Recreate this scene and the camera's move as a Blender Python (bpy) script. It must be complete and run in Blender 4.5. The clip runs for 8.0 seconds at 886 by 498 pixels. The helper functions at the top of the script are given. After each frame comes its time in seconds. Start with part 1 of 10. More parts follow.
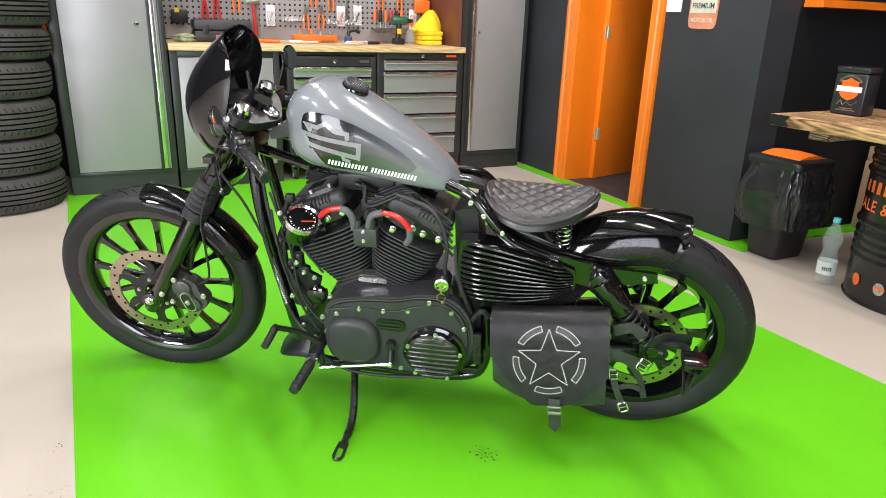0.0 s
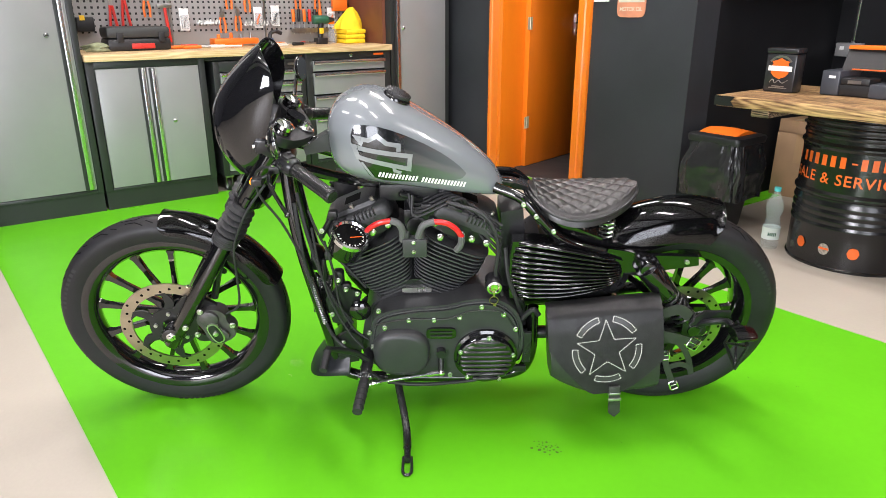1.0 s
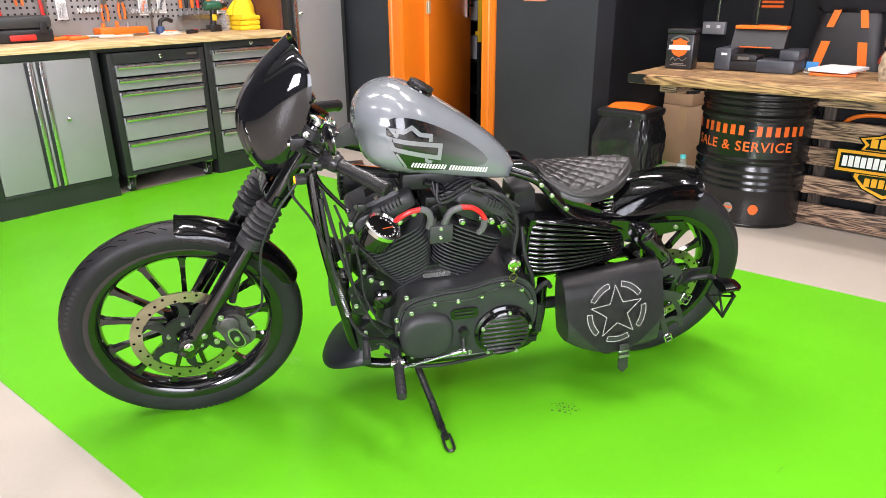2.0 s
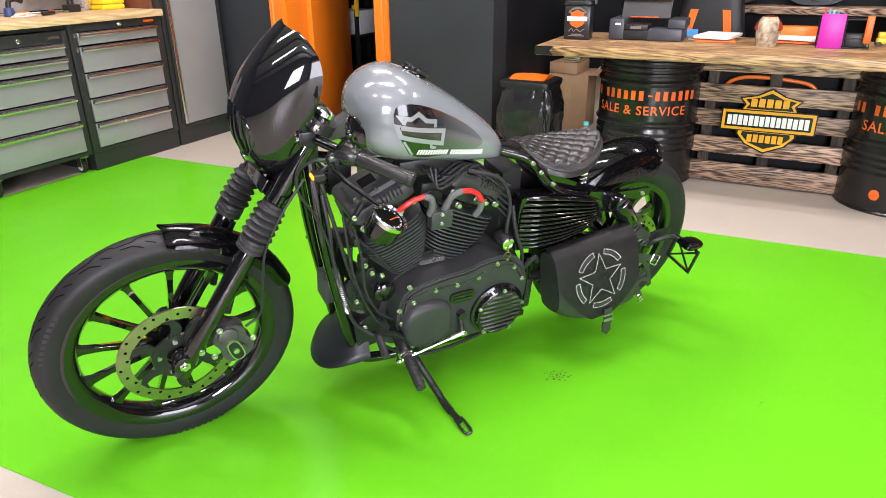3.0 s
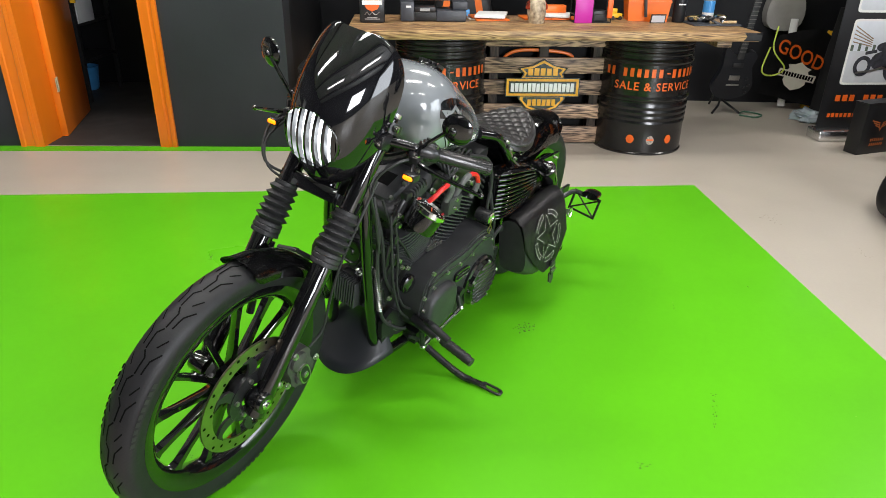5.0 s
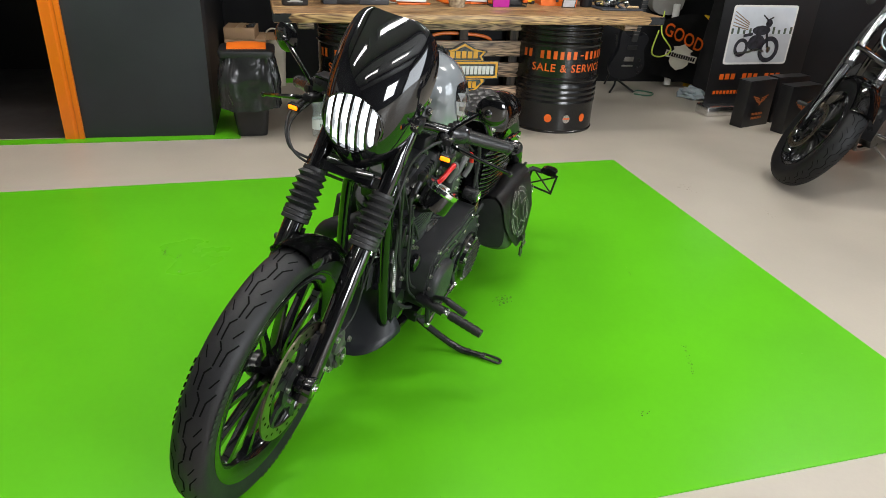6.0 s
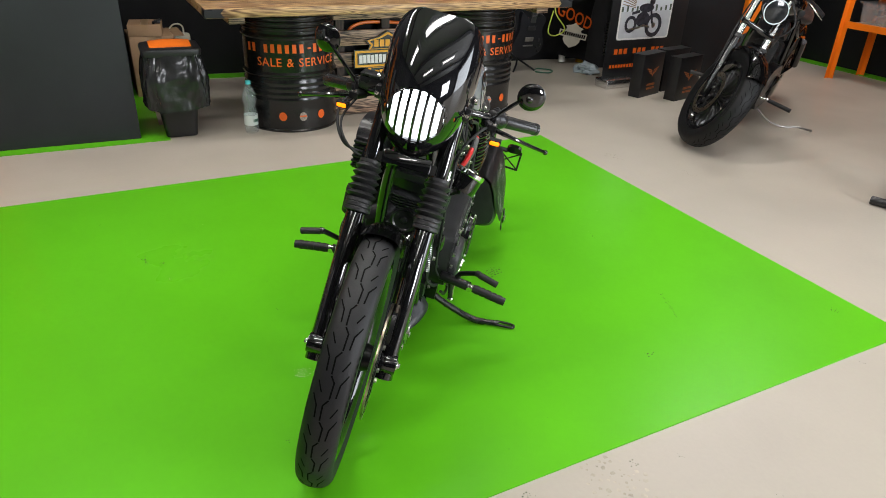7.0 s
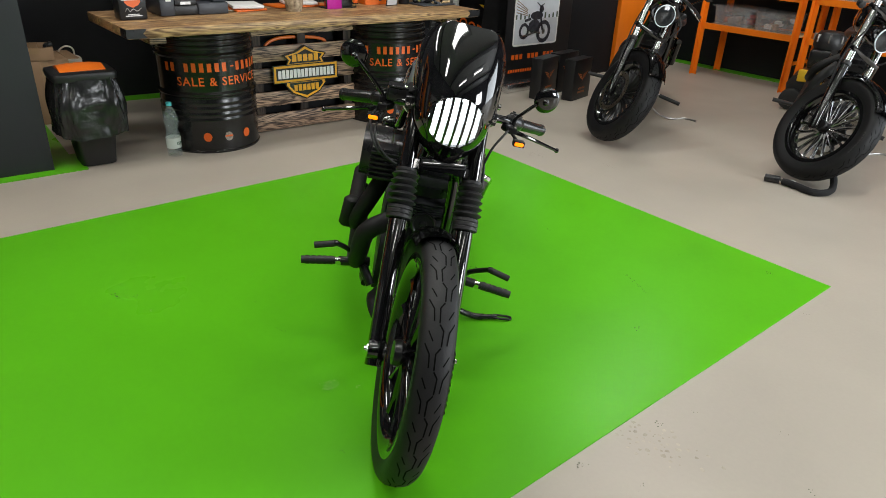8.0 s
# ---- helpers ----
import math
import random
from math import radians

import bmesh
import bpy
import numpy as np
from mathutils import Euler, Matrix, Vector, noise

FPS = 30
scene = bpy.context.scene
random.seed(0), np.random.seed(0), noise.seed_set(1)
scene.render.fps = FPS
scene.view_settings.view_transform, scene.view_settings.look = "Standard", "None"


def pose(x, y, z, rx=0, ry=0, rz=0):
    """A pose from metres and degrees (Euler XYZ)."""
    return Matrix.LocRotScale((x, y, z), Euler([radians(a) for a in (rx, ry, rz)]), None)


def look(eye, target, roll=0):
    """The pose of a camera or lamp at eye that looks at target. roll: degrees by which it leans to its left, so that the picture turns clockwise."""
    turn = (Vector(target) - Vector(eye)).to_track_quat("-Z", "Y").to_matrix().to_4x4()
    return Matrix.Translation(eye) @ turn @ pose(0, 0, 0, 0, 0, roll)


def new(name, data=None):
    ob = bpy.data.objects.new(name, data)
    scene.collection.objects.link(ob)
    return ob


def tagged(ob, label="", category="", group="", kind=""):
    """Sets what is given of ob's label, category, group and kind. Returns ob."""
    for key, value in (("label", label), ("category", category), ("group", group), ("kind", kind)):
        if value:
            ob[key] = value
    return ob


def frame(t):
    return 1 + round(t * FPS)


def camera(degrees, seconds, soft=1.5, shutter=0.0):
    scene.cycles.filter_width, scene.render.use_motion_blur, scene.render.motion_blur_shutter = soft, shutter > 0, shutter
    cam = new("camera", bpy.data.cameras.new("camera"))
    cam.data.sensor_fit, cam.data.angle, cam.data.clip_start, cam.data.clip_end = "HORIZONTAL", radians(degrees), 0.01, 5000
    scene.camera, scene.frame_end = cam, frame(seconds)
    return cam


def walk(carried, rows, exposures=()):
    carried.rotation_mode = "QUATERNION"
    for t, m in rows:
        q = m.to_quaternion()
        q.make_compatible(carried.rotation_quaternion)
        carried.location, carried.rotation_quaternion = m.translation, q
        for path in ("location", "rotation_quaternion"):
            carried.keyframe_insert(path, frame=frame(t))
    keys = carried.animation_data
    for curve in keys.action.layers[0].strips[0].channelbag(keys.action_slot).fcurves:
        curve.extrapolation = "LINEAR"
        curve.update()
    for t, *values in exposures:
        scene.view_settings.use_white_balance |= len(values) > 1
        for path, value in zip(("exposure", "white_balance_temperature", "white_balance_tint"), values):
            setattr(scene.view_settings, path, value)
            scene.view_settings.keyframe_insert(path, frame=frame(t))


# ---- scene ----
cam = camera(66.3, 8.0, 0.5)
PATH = [
    (0, (0.49, 0.19, 1.155), (1.318, 1.891, 0.506), 2.0),
    (0.5, (0.258, 0.272, 1.184), (1.24, 1.882, 0.517), 0.4),
    (1, (0.117, 0.428, 1.182), (1.228, 1.951, 0.516), -0.1),
    (1.2, (0.069, 0.481, 1.185), (1.261, 1.935, 0.502), -0.1),
    (2.3, (-0.361, 0.793, 1.223), (1.164, 1.87, 0.504), 0.8),
    (2.5, (-0.389, 0.872, 1.224), (1.208, 1.83, 0.496), 1.5),
    (3, (-0.476, 1.049, 1.246), (1.151, 1.897, 0.451), -0.7),
    (3.5, (-0.639, 1.269, 1.267), (1.117, 1.831, 0.491), 0.2),
    (4, (-0.728, 1.498, 1.275), (1.077, 1.78, 0.46), 1.9),
    (4.5, (-0.72, 1.737, 1.277), (1.083, 1.828, 0.416), 2.5),
    (4.7, (-0.737, 1.823, 1.291), (1.07, 1.844, 0.435), 1.7),
    (5.8, (-0.814, 2.269, 1.312), (0.952, 1.941, 0.432), 1.9),
    (6, (-0.795, 2.34, 1.311), (0.946, 1.91, 0.425), 2.7),
    (6.5, (-0.761, 2.537, 1.333), (0.938, 1.961, 0.449), 3.3),
    (7, (-0.782, 2.825, 1.348), (0.819, 2.049, 0.435), 2.4),
    (7.5, (-0.721, 3.048, 1.326), (0.776, 2.077, 0.423), 4.5),
    (8, (-0.632, 3.267, 1.35), (0.783, 2.155, 0.477), 2.4),
]
walk(cam, [(t, look(eye, target, roll)) for t, eye, target, roll in PATH],
     [(0, 0.19, 6500, 17), (1.0, 0.22, 6500, 17), (2.5, 0.32, 6500, 22), (3.5, 0.29, 6500, 20), (4.0, 0.02, 6500, 16), (4.5, -0.03, 6500, 13), (6.0, -0.35, 6500, 10), (6.5, -0.35, 6500, 10),
      (7.0, -0.36, 6500, 11), (7.5, -0.64, 6500, 9), (8, -0.67, 6500, 8)])

# ---- light ----
world = bpy.data.worlds.new("world")
scene.world = world
world.use_nodes = True
_bg = world.node_tree.nodes["Background"]
_bg.inputs[0].default_value = (0.75, 0.85, 1.0, 1)
_bg.inputs[1].default_value = 0.6


def area_lamp(name, m, sx, sy, watts, colour):
    data = bpy.data.lights.new(name, "AREA")
    data.shape, data.size, data.size_y, data.energy, data.color = "RECTANGLE", sx, sy, watts, colour
    ob = new(name, data)
    ob.matrix_world = m
    return ob


CEIL = 3.7
# long roof lights between the beams
ROOF_LIGHTS = [(0.7, -0.3), (0.7, 2.0), (0.7, 4.2), (2.5, 1.4), (2.9, 3.6), (-1.7, 0.6), (-1.7, 3.2), (3.0, -2.2)]
ROOF_WATTS = (32, 48, 44, 52, 52, 26, 26, 56)
for (lx, ly), watts in zip(ROOF_LIGHTS, ROOF_WATTS):
    area_lamp("roof_light_lamp", pose(lx, ly, CEIL - 0.09, 0, 0, 0), 0.20, 1.4, watts, (1.0, 0.97, 0.94))
# daylight through the big workshop window
area_lamp("window_daylight", pose(-4.10, -0.75, 1.65, 90, 0, -90), 1.9, 1.6, 400, (0.93, 0.96, 1.0))
# cool fill for the bike's left side, added behind an unseen open roller door
area_lamp("door_daylight", pose(-2.1, -3.90, 1.25, 90, 0, 0), 3.0, 2.4, 190, (0.88, 0.94, 1.0))


# ---- materials ----
def mat(name, col, rough=0.5, metal=0.0, var=0.15, scale=6.0, fine=90.0, bump=0.08, coat=0.0,
        stretch=(1, 1, 1), col2=None, per=0.0, spec=0.5, rvar=0.12, deep=0.002):
    m = bpy.data.materials.new(name)
    m.use_nodes = True
    nt = m.node_tree
    n, l = nt.nodes, nt.links
    b = n["Principled BSDF"]
    tc = n.new("ShaderNodeTexCoord")
    mp = n.new("ShaderNodeMapping")
    mp.inputs["Scale"].default_value = stretch
    l.new(tc.outputs["Object"], mp.inputs["Vector"])
    a = n.new("ShaderNodeTexNoise")
    a.inputs["Scale"].default_value, a.inputs["Detail"].default_value = scale, 5
    f = n.new("ShaderNodeTexNoise")
    f.inputs["Scale"].default_value, f.inputs["Detail"].default_value = fine, 3
    l.new(mp.outputs["Vector"], a.inputs["Vector"])
    l.new(mp.outputs["Vector"], f.inputs["Vector"])
    mix = n.new("ShaderNodeMix")
    mix.data_type = "RGBA"
    c2 = col2 or tuple(c * (1 - var) for c in col)
    c1 = col if col2 else tuple(min(1.0, c * (1 + var)) for c in col)
    mix.inputs[6].default_value, mix.inputs[7].default_value = (*c1, 1), (*c2, 1)
    ad = n.new("ShaderNodeMath")
    ad.operation = "MULTIPLY_ADD"
    ad.inputs[1].default_value = 0.35
    l.new(f.outputs["Fac"], ad.inputs[0])
    mr = n.new("ShaderNodeMapRange")
    mr.inputs[1].default_value, mr.inputs[2].default_value = 0.3, 0.7
    mr.inputs[3].default_value, mr.inputs[4].default_value = -0.18, 0.82
    l.new(a.outputs["Fac"], mr.inputs[0])
    l.new(mr.outputs[0], ad.inputs[2])
    l.new(ad.outputs[0], mix.inputs[0])
    out = mix.outputs[2]
    if per:
        oi = n.new("ShaderNodeObjectInfo")
        mp2 = n.new("ShaderNodeMapRange")
        mp2.inputs[3].default_value, mp2.inputs[4].default_value = 1 - per, 1 + per
        l.new(oi.outputs["Random"], mp2.inputs[0])
        hs = n.new("ShaderNodeHueSaturation")
        l.new(mp2.outputs[0], hs.inputs["Value"])
        l.new(out, hs.inputs["Color"])
        out = hs.outputs[0]
    l.new(out, b.inputs["Base Color"])
    rr = n.new("ShaderNodeMapRange")
    rr.inputs[3].default_value, rr.inputs[4].default_value = max(0.02, rough - rvar * rough), min(1, rough + rvar * rough)
    l.new(a.outputs["Fac"], rr.inputs[0])
    l.new(rr.outputs[0], b.inputs["Roughness"])
    b.inputs["Metallic"].default_value = metal
    b.inputs["Specular IOR Level"].default_value = spec
    b.inputs["Coat Weight"].default_value = coat
    b.inputs["Coat Roughness"].default_value = 0.03
    if bump:
        bp = n.new("ShaderNodeBump")
        bp.inputs["Strength"].default_value, bp.inputs["Distance"].default_value = bump, deep
        l.new(f.outputs["Fac"], bp.inputs["Height"])
        l.new(bp.outputs[0], b.inputs["Normal"])
    return m


def wood(name, light, dark, rough=0.6, along=0, scale=14.0, ring=9.0, per=0.15, bump=0.35, lo=0.62, hi=1.28, grain=0.22):
    """Boards with the grain along axis 0, 1 or 2."""
    m = mat(name, light, rough, var=0.1, fine=120, bump=0)
    nt = m.node_tree
    n, l = nt.nodes, nt.links
    b = n["Principled BSDF"]
    tc, oi = n.new("ShaderNodeTexCoord"), n.new("ShaderNodeObjectInfo")
    mp = n.new("ShaderNodeMapping")
    sc = [1.0, 1.0, 1.0]
    sc[along] = 0.10
    mp.inputs["Scale"].default_value = sc
    off = n.new("ShaderNodeVectorMath")
    off.operation = "MULTIPLY_ADD"
    off.inputs[1].default_value = (1, 1, 1)
    l.new(tc.outputs["Object"], off.inputs[0])
    cx = n.new("ShaderNodeCombineXYZ")
    mu = n.new("ShaderNodeMath")
    mu.operation = "MULTIPLY"
    mu.inputs[1].default_value = 17.0
    l.new(oi.outputs["Random"], mu.inputs[0])
    for k in range(3):
        l.new(mu.outputs[0], cx.inputs[k])
    l.new(cx.outputs[0], off.inputs[2])
    l.new(off.outputs[0], mp.inputs["Vector"])
    no = n.new("ShaderNodeTexNoise")
    no.inputs["Scale"].default_value, no.inputs["Detail"].default_value, no.inputs["Distortion"].default_value = ring, 2, 0.4
    l.new(mp.outputs[0], no.inputs["Vector"])
    rings = n.new("ShaderNodeMath")
    rings.operation = "MULTIPLY"
    rings.inputs[1].default_value = scale * 6
    l.new(no.outputs["Fac"], rings.inputs[0])
    sn = n.new("ShaderNodeMath")
    sn.operation = "SINE"
    l.new(rings.outputs[0], sn.inputs[0])
    fi = n.new("ShaderNodeTexNoise")
    fi.inputs["Scale"].default_value, fi.inputs["Detail"].default_value = 130, 5
    l.new(mp.outputs[0], fi.inputs["Vector"])
    big = n.new("ShaderNodeTexNoise")
    big.inputs["Scale"].default_value, big.inputs["Detail"].default_value = 2.5, 3
    l.new(tc.outputs["Object"], big.inputs["Vector"])
    s1 = n.new("ShaderNodeMath")
    s1.operation = "MULTIPLY_ADD"
    s1.inputs[1].default_value = grain
    l.new(sn.outputs[0], s1.inputs[0])
    l.new(fi.outputs["Fac"], s1.inputs[2])
    s2 = n.new("ShaderNodeMath")
    s2.operation = "MULTIPLY_ADD"
    s2.inputs[1].default_value = 0.55
    l.new(big.outputs["Fac"], s2.inputs[0])
    l.new(s1.outputs[0], s2.inputs[2])
    mr = n.new("ShaderNodeMapRange")
    mr.inputs[1].default_value, mr.inputs[2].default_value = lo - 0.10, hi - 0.25
    l.new(s2.outputs[0], mr.inputs[0])
    mix = n.new("ShaderNodeMix")
    mix.data_type = "RGBA"
    mix.inputs[6].default_value, mix.inputs[7].default_value = (*light, 1), (*dark, 1)
    l.new(mr.outputs[0], mix.inputs[0])
    mp2 = n.new("ShaderNodeMapRange")
    mp2.inputs[3].default_value, mp2.inputs[4].default_value = 1 - per, 1 + per
    l.new(oi.outputs["Random"], mp2.inputs[0])
    hs = n.new("ShaderNodeHueSaturation")
    l.new(mp2.outputs[0], hs.inputs["Value"])
    l.new(mix.outputs[2], hs.inputs["Color"])
    l.new(hs.outputs[0], b.inputs["Base Color"])
    bp = n.new("ShaderNodeBump")
    bp.inputs["Strength"].default_value, bp.inputs["Distance"].default_value = bump, 0.002
    l.new(s1.outputs[0], bp.inputs["Height"])
    l.new(bp.outputs[0], b.inputs["Normal"])
    return m


def glow(name, col, power):
    m = bpy.data.materials.new(name)
    m.use_nodes = True
    b = m.node_tree.nodes["Principled BSDF"]
    b.inputs["Base Color"].default_value = (*col, 1)
    b.inputs["Emission Color"].default_value = (*col, 1)
    b.inputs["Emission Strength"].default_value = power
    return m


def clear(name, col, rough=0.05, alpha=0.25):
    """Thin clear plastic or glass: partly see-through, glossy."""
    m = bpy.data.materials.new(name)
    m.use_nodes = True
    b = m.node_tree.nodes["Principled BSDF"]
    b.inputs["Base Color"].default_value = (*col, 1)
    b.inputs["Roughness"].default_value = rough
    b.inputs["Alpha"].default_value = alpha
    return m


M_GREEN = mat("green_floor_paint", (0.105, 0.47, 0.010), 0.33, var=0.07, scale=1.3, fine=45, bump=0.10, spec=0.17, rvar=0.45)
M_BEIGE = mat("beige_floor_paint", (0.455, 0.41, 0.345), 0.40, var=0.09, scale=1.1, fine=70, bump=0.30, rvar=0.35)
M_STAIN = mat("floor_scuff", (0.022, 0.05, 0.012), 0.6, var=0.3, scale=60, fine=200)
M_STAIN2 = mat("floor_dirt", (0.39, 0.345, 0.275), 0.6, var=0.25, scale=20, fine=160)
M_STAIN3 = mat("brown_floor_dirt", (0.43, 0.385, 0.31), 0.6, var=0.3, scale=20, fine=160)
M_STAINL = mat("worn_floor_scuff", (0.05, 0.14, 0.02), 0.6, var=0.3, scale=60, fine=200)
M_CHIP = mat("paint_chip", (0.40, 0.60, 0.26), 0.6, var=0.2, scale=40)
M_WALL = mat("charcoal_wall_paint", (0.031, 0.033, 0.038), 0.55, var=0.14, scale=2.2, fine=120, bump=0.12, spec=0.3)
# black wall paint; on the back room walls the black stands for shade
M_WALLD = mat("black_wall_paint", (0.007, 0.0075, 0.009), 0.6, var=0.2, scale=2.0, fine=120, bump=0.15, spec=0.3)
M_CEIL = mat("pale_ceiling_sheet", (0.60, 0.60, 0.60), 0.6, var=0.1, scale=1.5)
M_BEAM = mat("dark_steel_beam", (0.07, 0.07, 0.075), 0.5, var=0.15)
M_WHITE = mat("white_render_wall", (0.62, 0.64, 0.67), 0.7, var=0.08, scale=1.2)
M_ORANGE = mat("orange_gloss_paint", (0.86, 0.20, 0.008), 0.33, var=0.07, scale=5, fine=160, bump=0.15, stretch=(1, 1, 0.2), coat=0.2)
M_ORANGE_PL = mat("orange_plastic", (0.85, 0.17, 0.012), 0.4, var=0.08)
M_CABG = mat("grey_cabinet_steel", (0.30, 0.30, 0.305), 0.36, metal=0.25, var=0.05, scale=3, fine=220, bump=0.05)
M_CABD = mat("charcoal_cabinet_steel", (0.022, 0.024, 0.024), 0.38, var=0.12, scale=4, fine=200, bump=0.05)
M_ALU = mat("brushed_aluminium", (0.72, 0.72, 0.73), 0.26, metal=1.0, var=0.06, fine=260, bump=0.04)
M_CHROME = mat("chrome", (0.72, 0.72, 0.72), 0.14, metal=1.0, var=0.04, bump=0.0)
M_STEEL = mat("worn_steel", (0.42, 0.41, 0.39), 0.34, metal=1.0, var=0.15, scale=30, fine=200, bump=0.06)
M_DISC = mat("brake_disc_steel", (0.44, 0.37, 0.28), 0.30, metal=1.0, var=0.12, scale=18, fine=300, bump=0.06)
M_GLOSS = mat("gloss_black_paint", (0.004, 0.004, 0.0045), 0.10, var=0.1, bump=0.0, coat=0.8)
M_SATIN = mat("satin_black_metal", (0.013, 0.013, 0.014), 0.28, var=0.2, scale=14, fine=220, bump=0.12, spec=0.45)
M_CALIPER = mat("grey_cast_caliper", (0.075, 0.072, 0.070), 0.45, metal=0.4, var=0.25, scale=40, fine=260, bump=0.25)
M_WRINKLE = mat("wrinkle_black_paint", (0.031, 0.0315, 0.033), 0.41, var=0.15, scale=18, fine=700, bump=0.45, deep=0.0006, spec=0.42)
M_RUBBER = mat("tyre_rubber", (0.012, 0.012, 0.013), 0.52, var=0.25, scale=9, fine=160, bump=0.2, spec=0.35)
M_RUBBERG = mat("dusty_tyre_rubber", (0.045, 0.043, 0.040), 0.75, var=0.25, scale=9, fine=160, bump=0.3)
M_GROOVE = mat("tread_groove", (0.003, 0.003, 0.003), 0.9, var=0.2, spec=0.1)
M_BOOT = mat("black_rubber_boot", (0.022, 0.022, 0.023), 0.48, var=0.2, fine=300, bump=0.1, spec=0.35)
M_TANK = mat("grey_tank_paint", (0.180, 0.196, 0.208), 0.20, var=0.05, scale=3, fine=900, bump=0.0, coat=1.0)
M_FIN = mat("matt_black_fin", (0.042, 0.043, 0.045), 0.40, var=0.15, scale=12, fine=300, bump=0.1, spec=0.35)
M_BOLT = mat("zinc_bolt", (0.66, 0.65, 0.62), 0.28, metal=1.0, var=0.15, scale=60, bump=0.05)
M_TANKD = mat("tank_dark_panel", (0.006, 0.007, 0.008), 0.16, var=0.05, bump=0.0, coat=1.0)
_nt = M_TANKD.node_tree
_tc, _sx = _nt.nodes.new("ShaderNodeTexCoord"), _nt.nodes.new("ShaderNodeSeparateXYZ")
_mr, _mx = _nt.nodes.new("ShaderNodeMapRange"), _nt.nodes.new("ShaderNodeMix")
_mx.data_type = "RGBA"
_mr.inputs[1].default_value, _mr.inputs[2].default_value = -0.66, -0.86
_mx.inputs[6].default_value, _mx.inputs[7].default_value = (0.007, 0.008, 0.009, 1), (0.12, 0.13, 0.135, 1)
_nt.links.new(_tc.outputs["Object"], _sx.inputs[0])
_nt.links.new(_sx.outputs[0], _mr.inputs[0])
_nt.links.new(_mr.outputs[0], _mx.inputs[0])
_nt.links.new(_mx.outputs[2], _nt.nodes["Principled BSDF"].inputs["Base Color"])
M_TANKL = mat("tank_grey_line", (0.22, 0.23, 0.24), 0.2, var=0.05, bump=0.0, coat=1.0)
M_WHITEP = mat("white_lettering", (0.82, 0.82, 0.80), 0.4, var=0.03, bump=0.0)
M_LEATHER = mat("black_leather", (0.026, 0.0255, 0.026), 0.36, var=0.2, scale=25, fine=420, bump=0.35, deep=0.0008)
M_SEAT = mat("quilted_black_leather", (0.021, 0.020, 0.0195), 0.35, var=0.15, scale=40, fine=500, bump=0.3, deep=0.0006)
M_PIPE = mat("matt_black_exhaust", (0.012, 0.012, 0.012), 0.55, var=0.2, fine=300, bump=0.1, spec=0.3)
M_RED = mat("red_plug_lead", (0.62, 0.02, 0.02), 0.35, var=0.08)
M_LEADG = mat("grey_loom_sleeve", (0.10, 0.10, 0.10), 0.6, var=0.2, fine=300, bump=0.4)
M_AMBER = glow("amber_lamp", (1.0, 0.22, 0.002), 2.8)
M_HEAD = glow("headlight_lens", (0.90, 0.96, 1.0), 3.0)
_nt = M_HEAD.node_tree
_vo, _mr = _nt.nodes.new("ShaderNodeTexVoronoi"), _nt.nodes.new("ShaderNodeMapRange")
_vo.inputs["Scale"].default_value = 34
_mr.inputs[2].default_value, _mr.inputs[3].default_value, _mr.inputs[4].default_value = 0.7, 10.0, 2.2
_nt.links.new(_nt.nodes.new("ShaderNodeTexCoord").outputs["Object"], _vo.inputs["Vector"])
_nt.links.new(_vo.outputs["Distance"], _mr.inputs[0])
_nt.links.new(_mr.outputs[0], _nt.nodes["Principled BSDF"].inputs["Emission Strength"])
M_REDLENS = mat("red_lens", (0.015, 0.003, 0.003), 0.15, bump=0)
M_MIRROR = mat("mirror_glass", (0.85, 0.86, 0.87), 0.03, metal=1.0, var=0.01, bump=0)
M_BENCH = wood("pale_worktop_wood", (0.74, 0.55, 0.31), (0.55, 0.36, 0.17), 0.5, along=0, per=0.05, bump=0.1)
M_BURNT = wood("scorched_pallet_wood", (0.56, 0.37, 0.24), (0.035, 0.018, 0.012), 0.50, along=1, scale=12, ring=16, per=0.25, lo=0.60, hi=1.25, grain=0.17)
M_BEARER = wood("charred_bearer_wood", (0.06, 0.04, 0.03), (0.015, 0.010, 0.008), 0.7, along=2, per=0.2)
M_TABLE = wood("scorched_table_plank", (0.56, 0.35, 0.16), (0.10, 0.046, 0.022), 0.45, along=1, scale=12, ring=14, per=0.12, lo=0.58, hi=1.36, grain=0.20)
M_DRUM = mat("satin_black_drum", (0.009, 0.009, 0.0095), 0.22, var=0.2, scale=5, fine=120, bump=0.05)
M_TEXTO = mat("orange_lettering", (0.80, 0.13, 0.012), 0.4, var=0.05, bump=0)
M_SIGNO = mat("amber_sign_enamel", (0.80, 0.38, 0.015), 0.3, var=0.05, bump=0)
M_SIGNK = mat("black_sign_enamel", (0.006, 0.006, 0.006), 0.25, var=0.05, bump=0)
M_BLACKPL = mat("black_plastic", (0.014, 0.014, 0.015), 0.42, var=0.15, fine=260, bump=0.1)
M_GREYPL = mat("slate_plastic", (0.045, 0.05, 0.06), 0.42, var=0.1, fine=260, bump=0.1)
M_CARD = mat("brown_cardboard", (0.40, 0.25, 0.14), 0.75, var=0.12, scale=5, fine=140, bump=0.1)
M_TAPE = mat("brown_parcel_tape", (0.42, 0.27, 0.14), 0.3, var=0.05)
M_CANVAS = mat("cream_canvas", (0.72, 0.68, 0.58), 0.85, var=0.1, scale=8, fine=300, bump=0.4)
M_PLASTICBAG = mat("black_bin_liner", (0.020, 0.020, 0.021), 0.20, var=0.25, scale=14, fine=26, bump=0.35, deep=0.004)
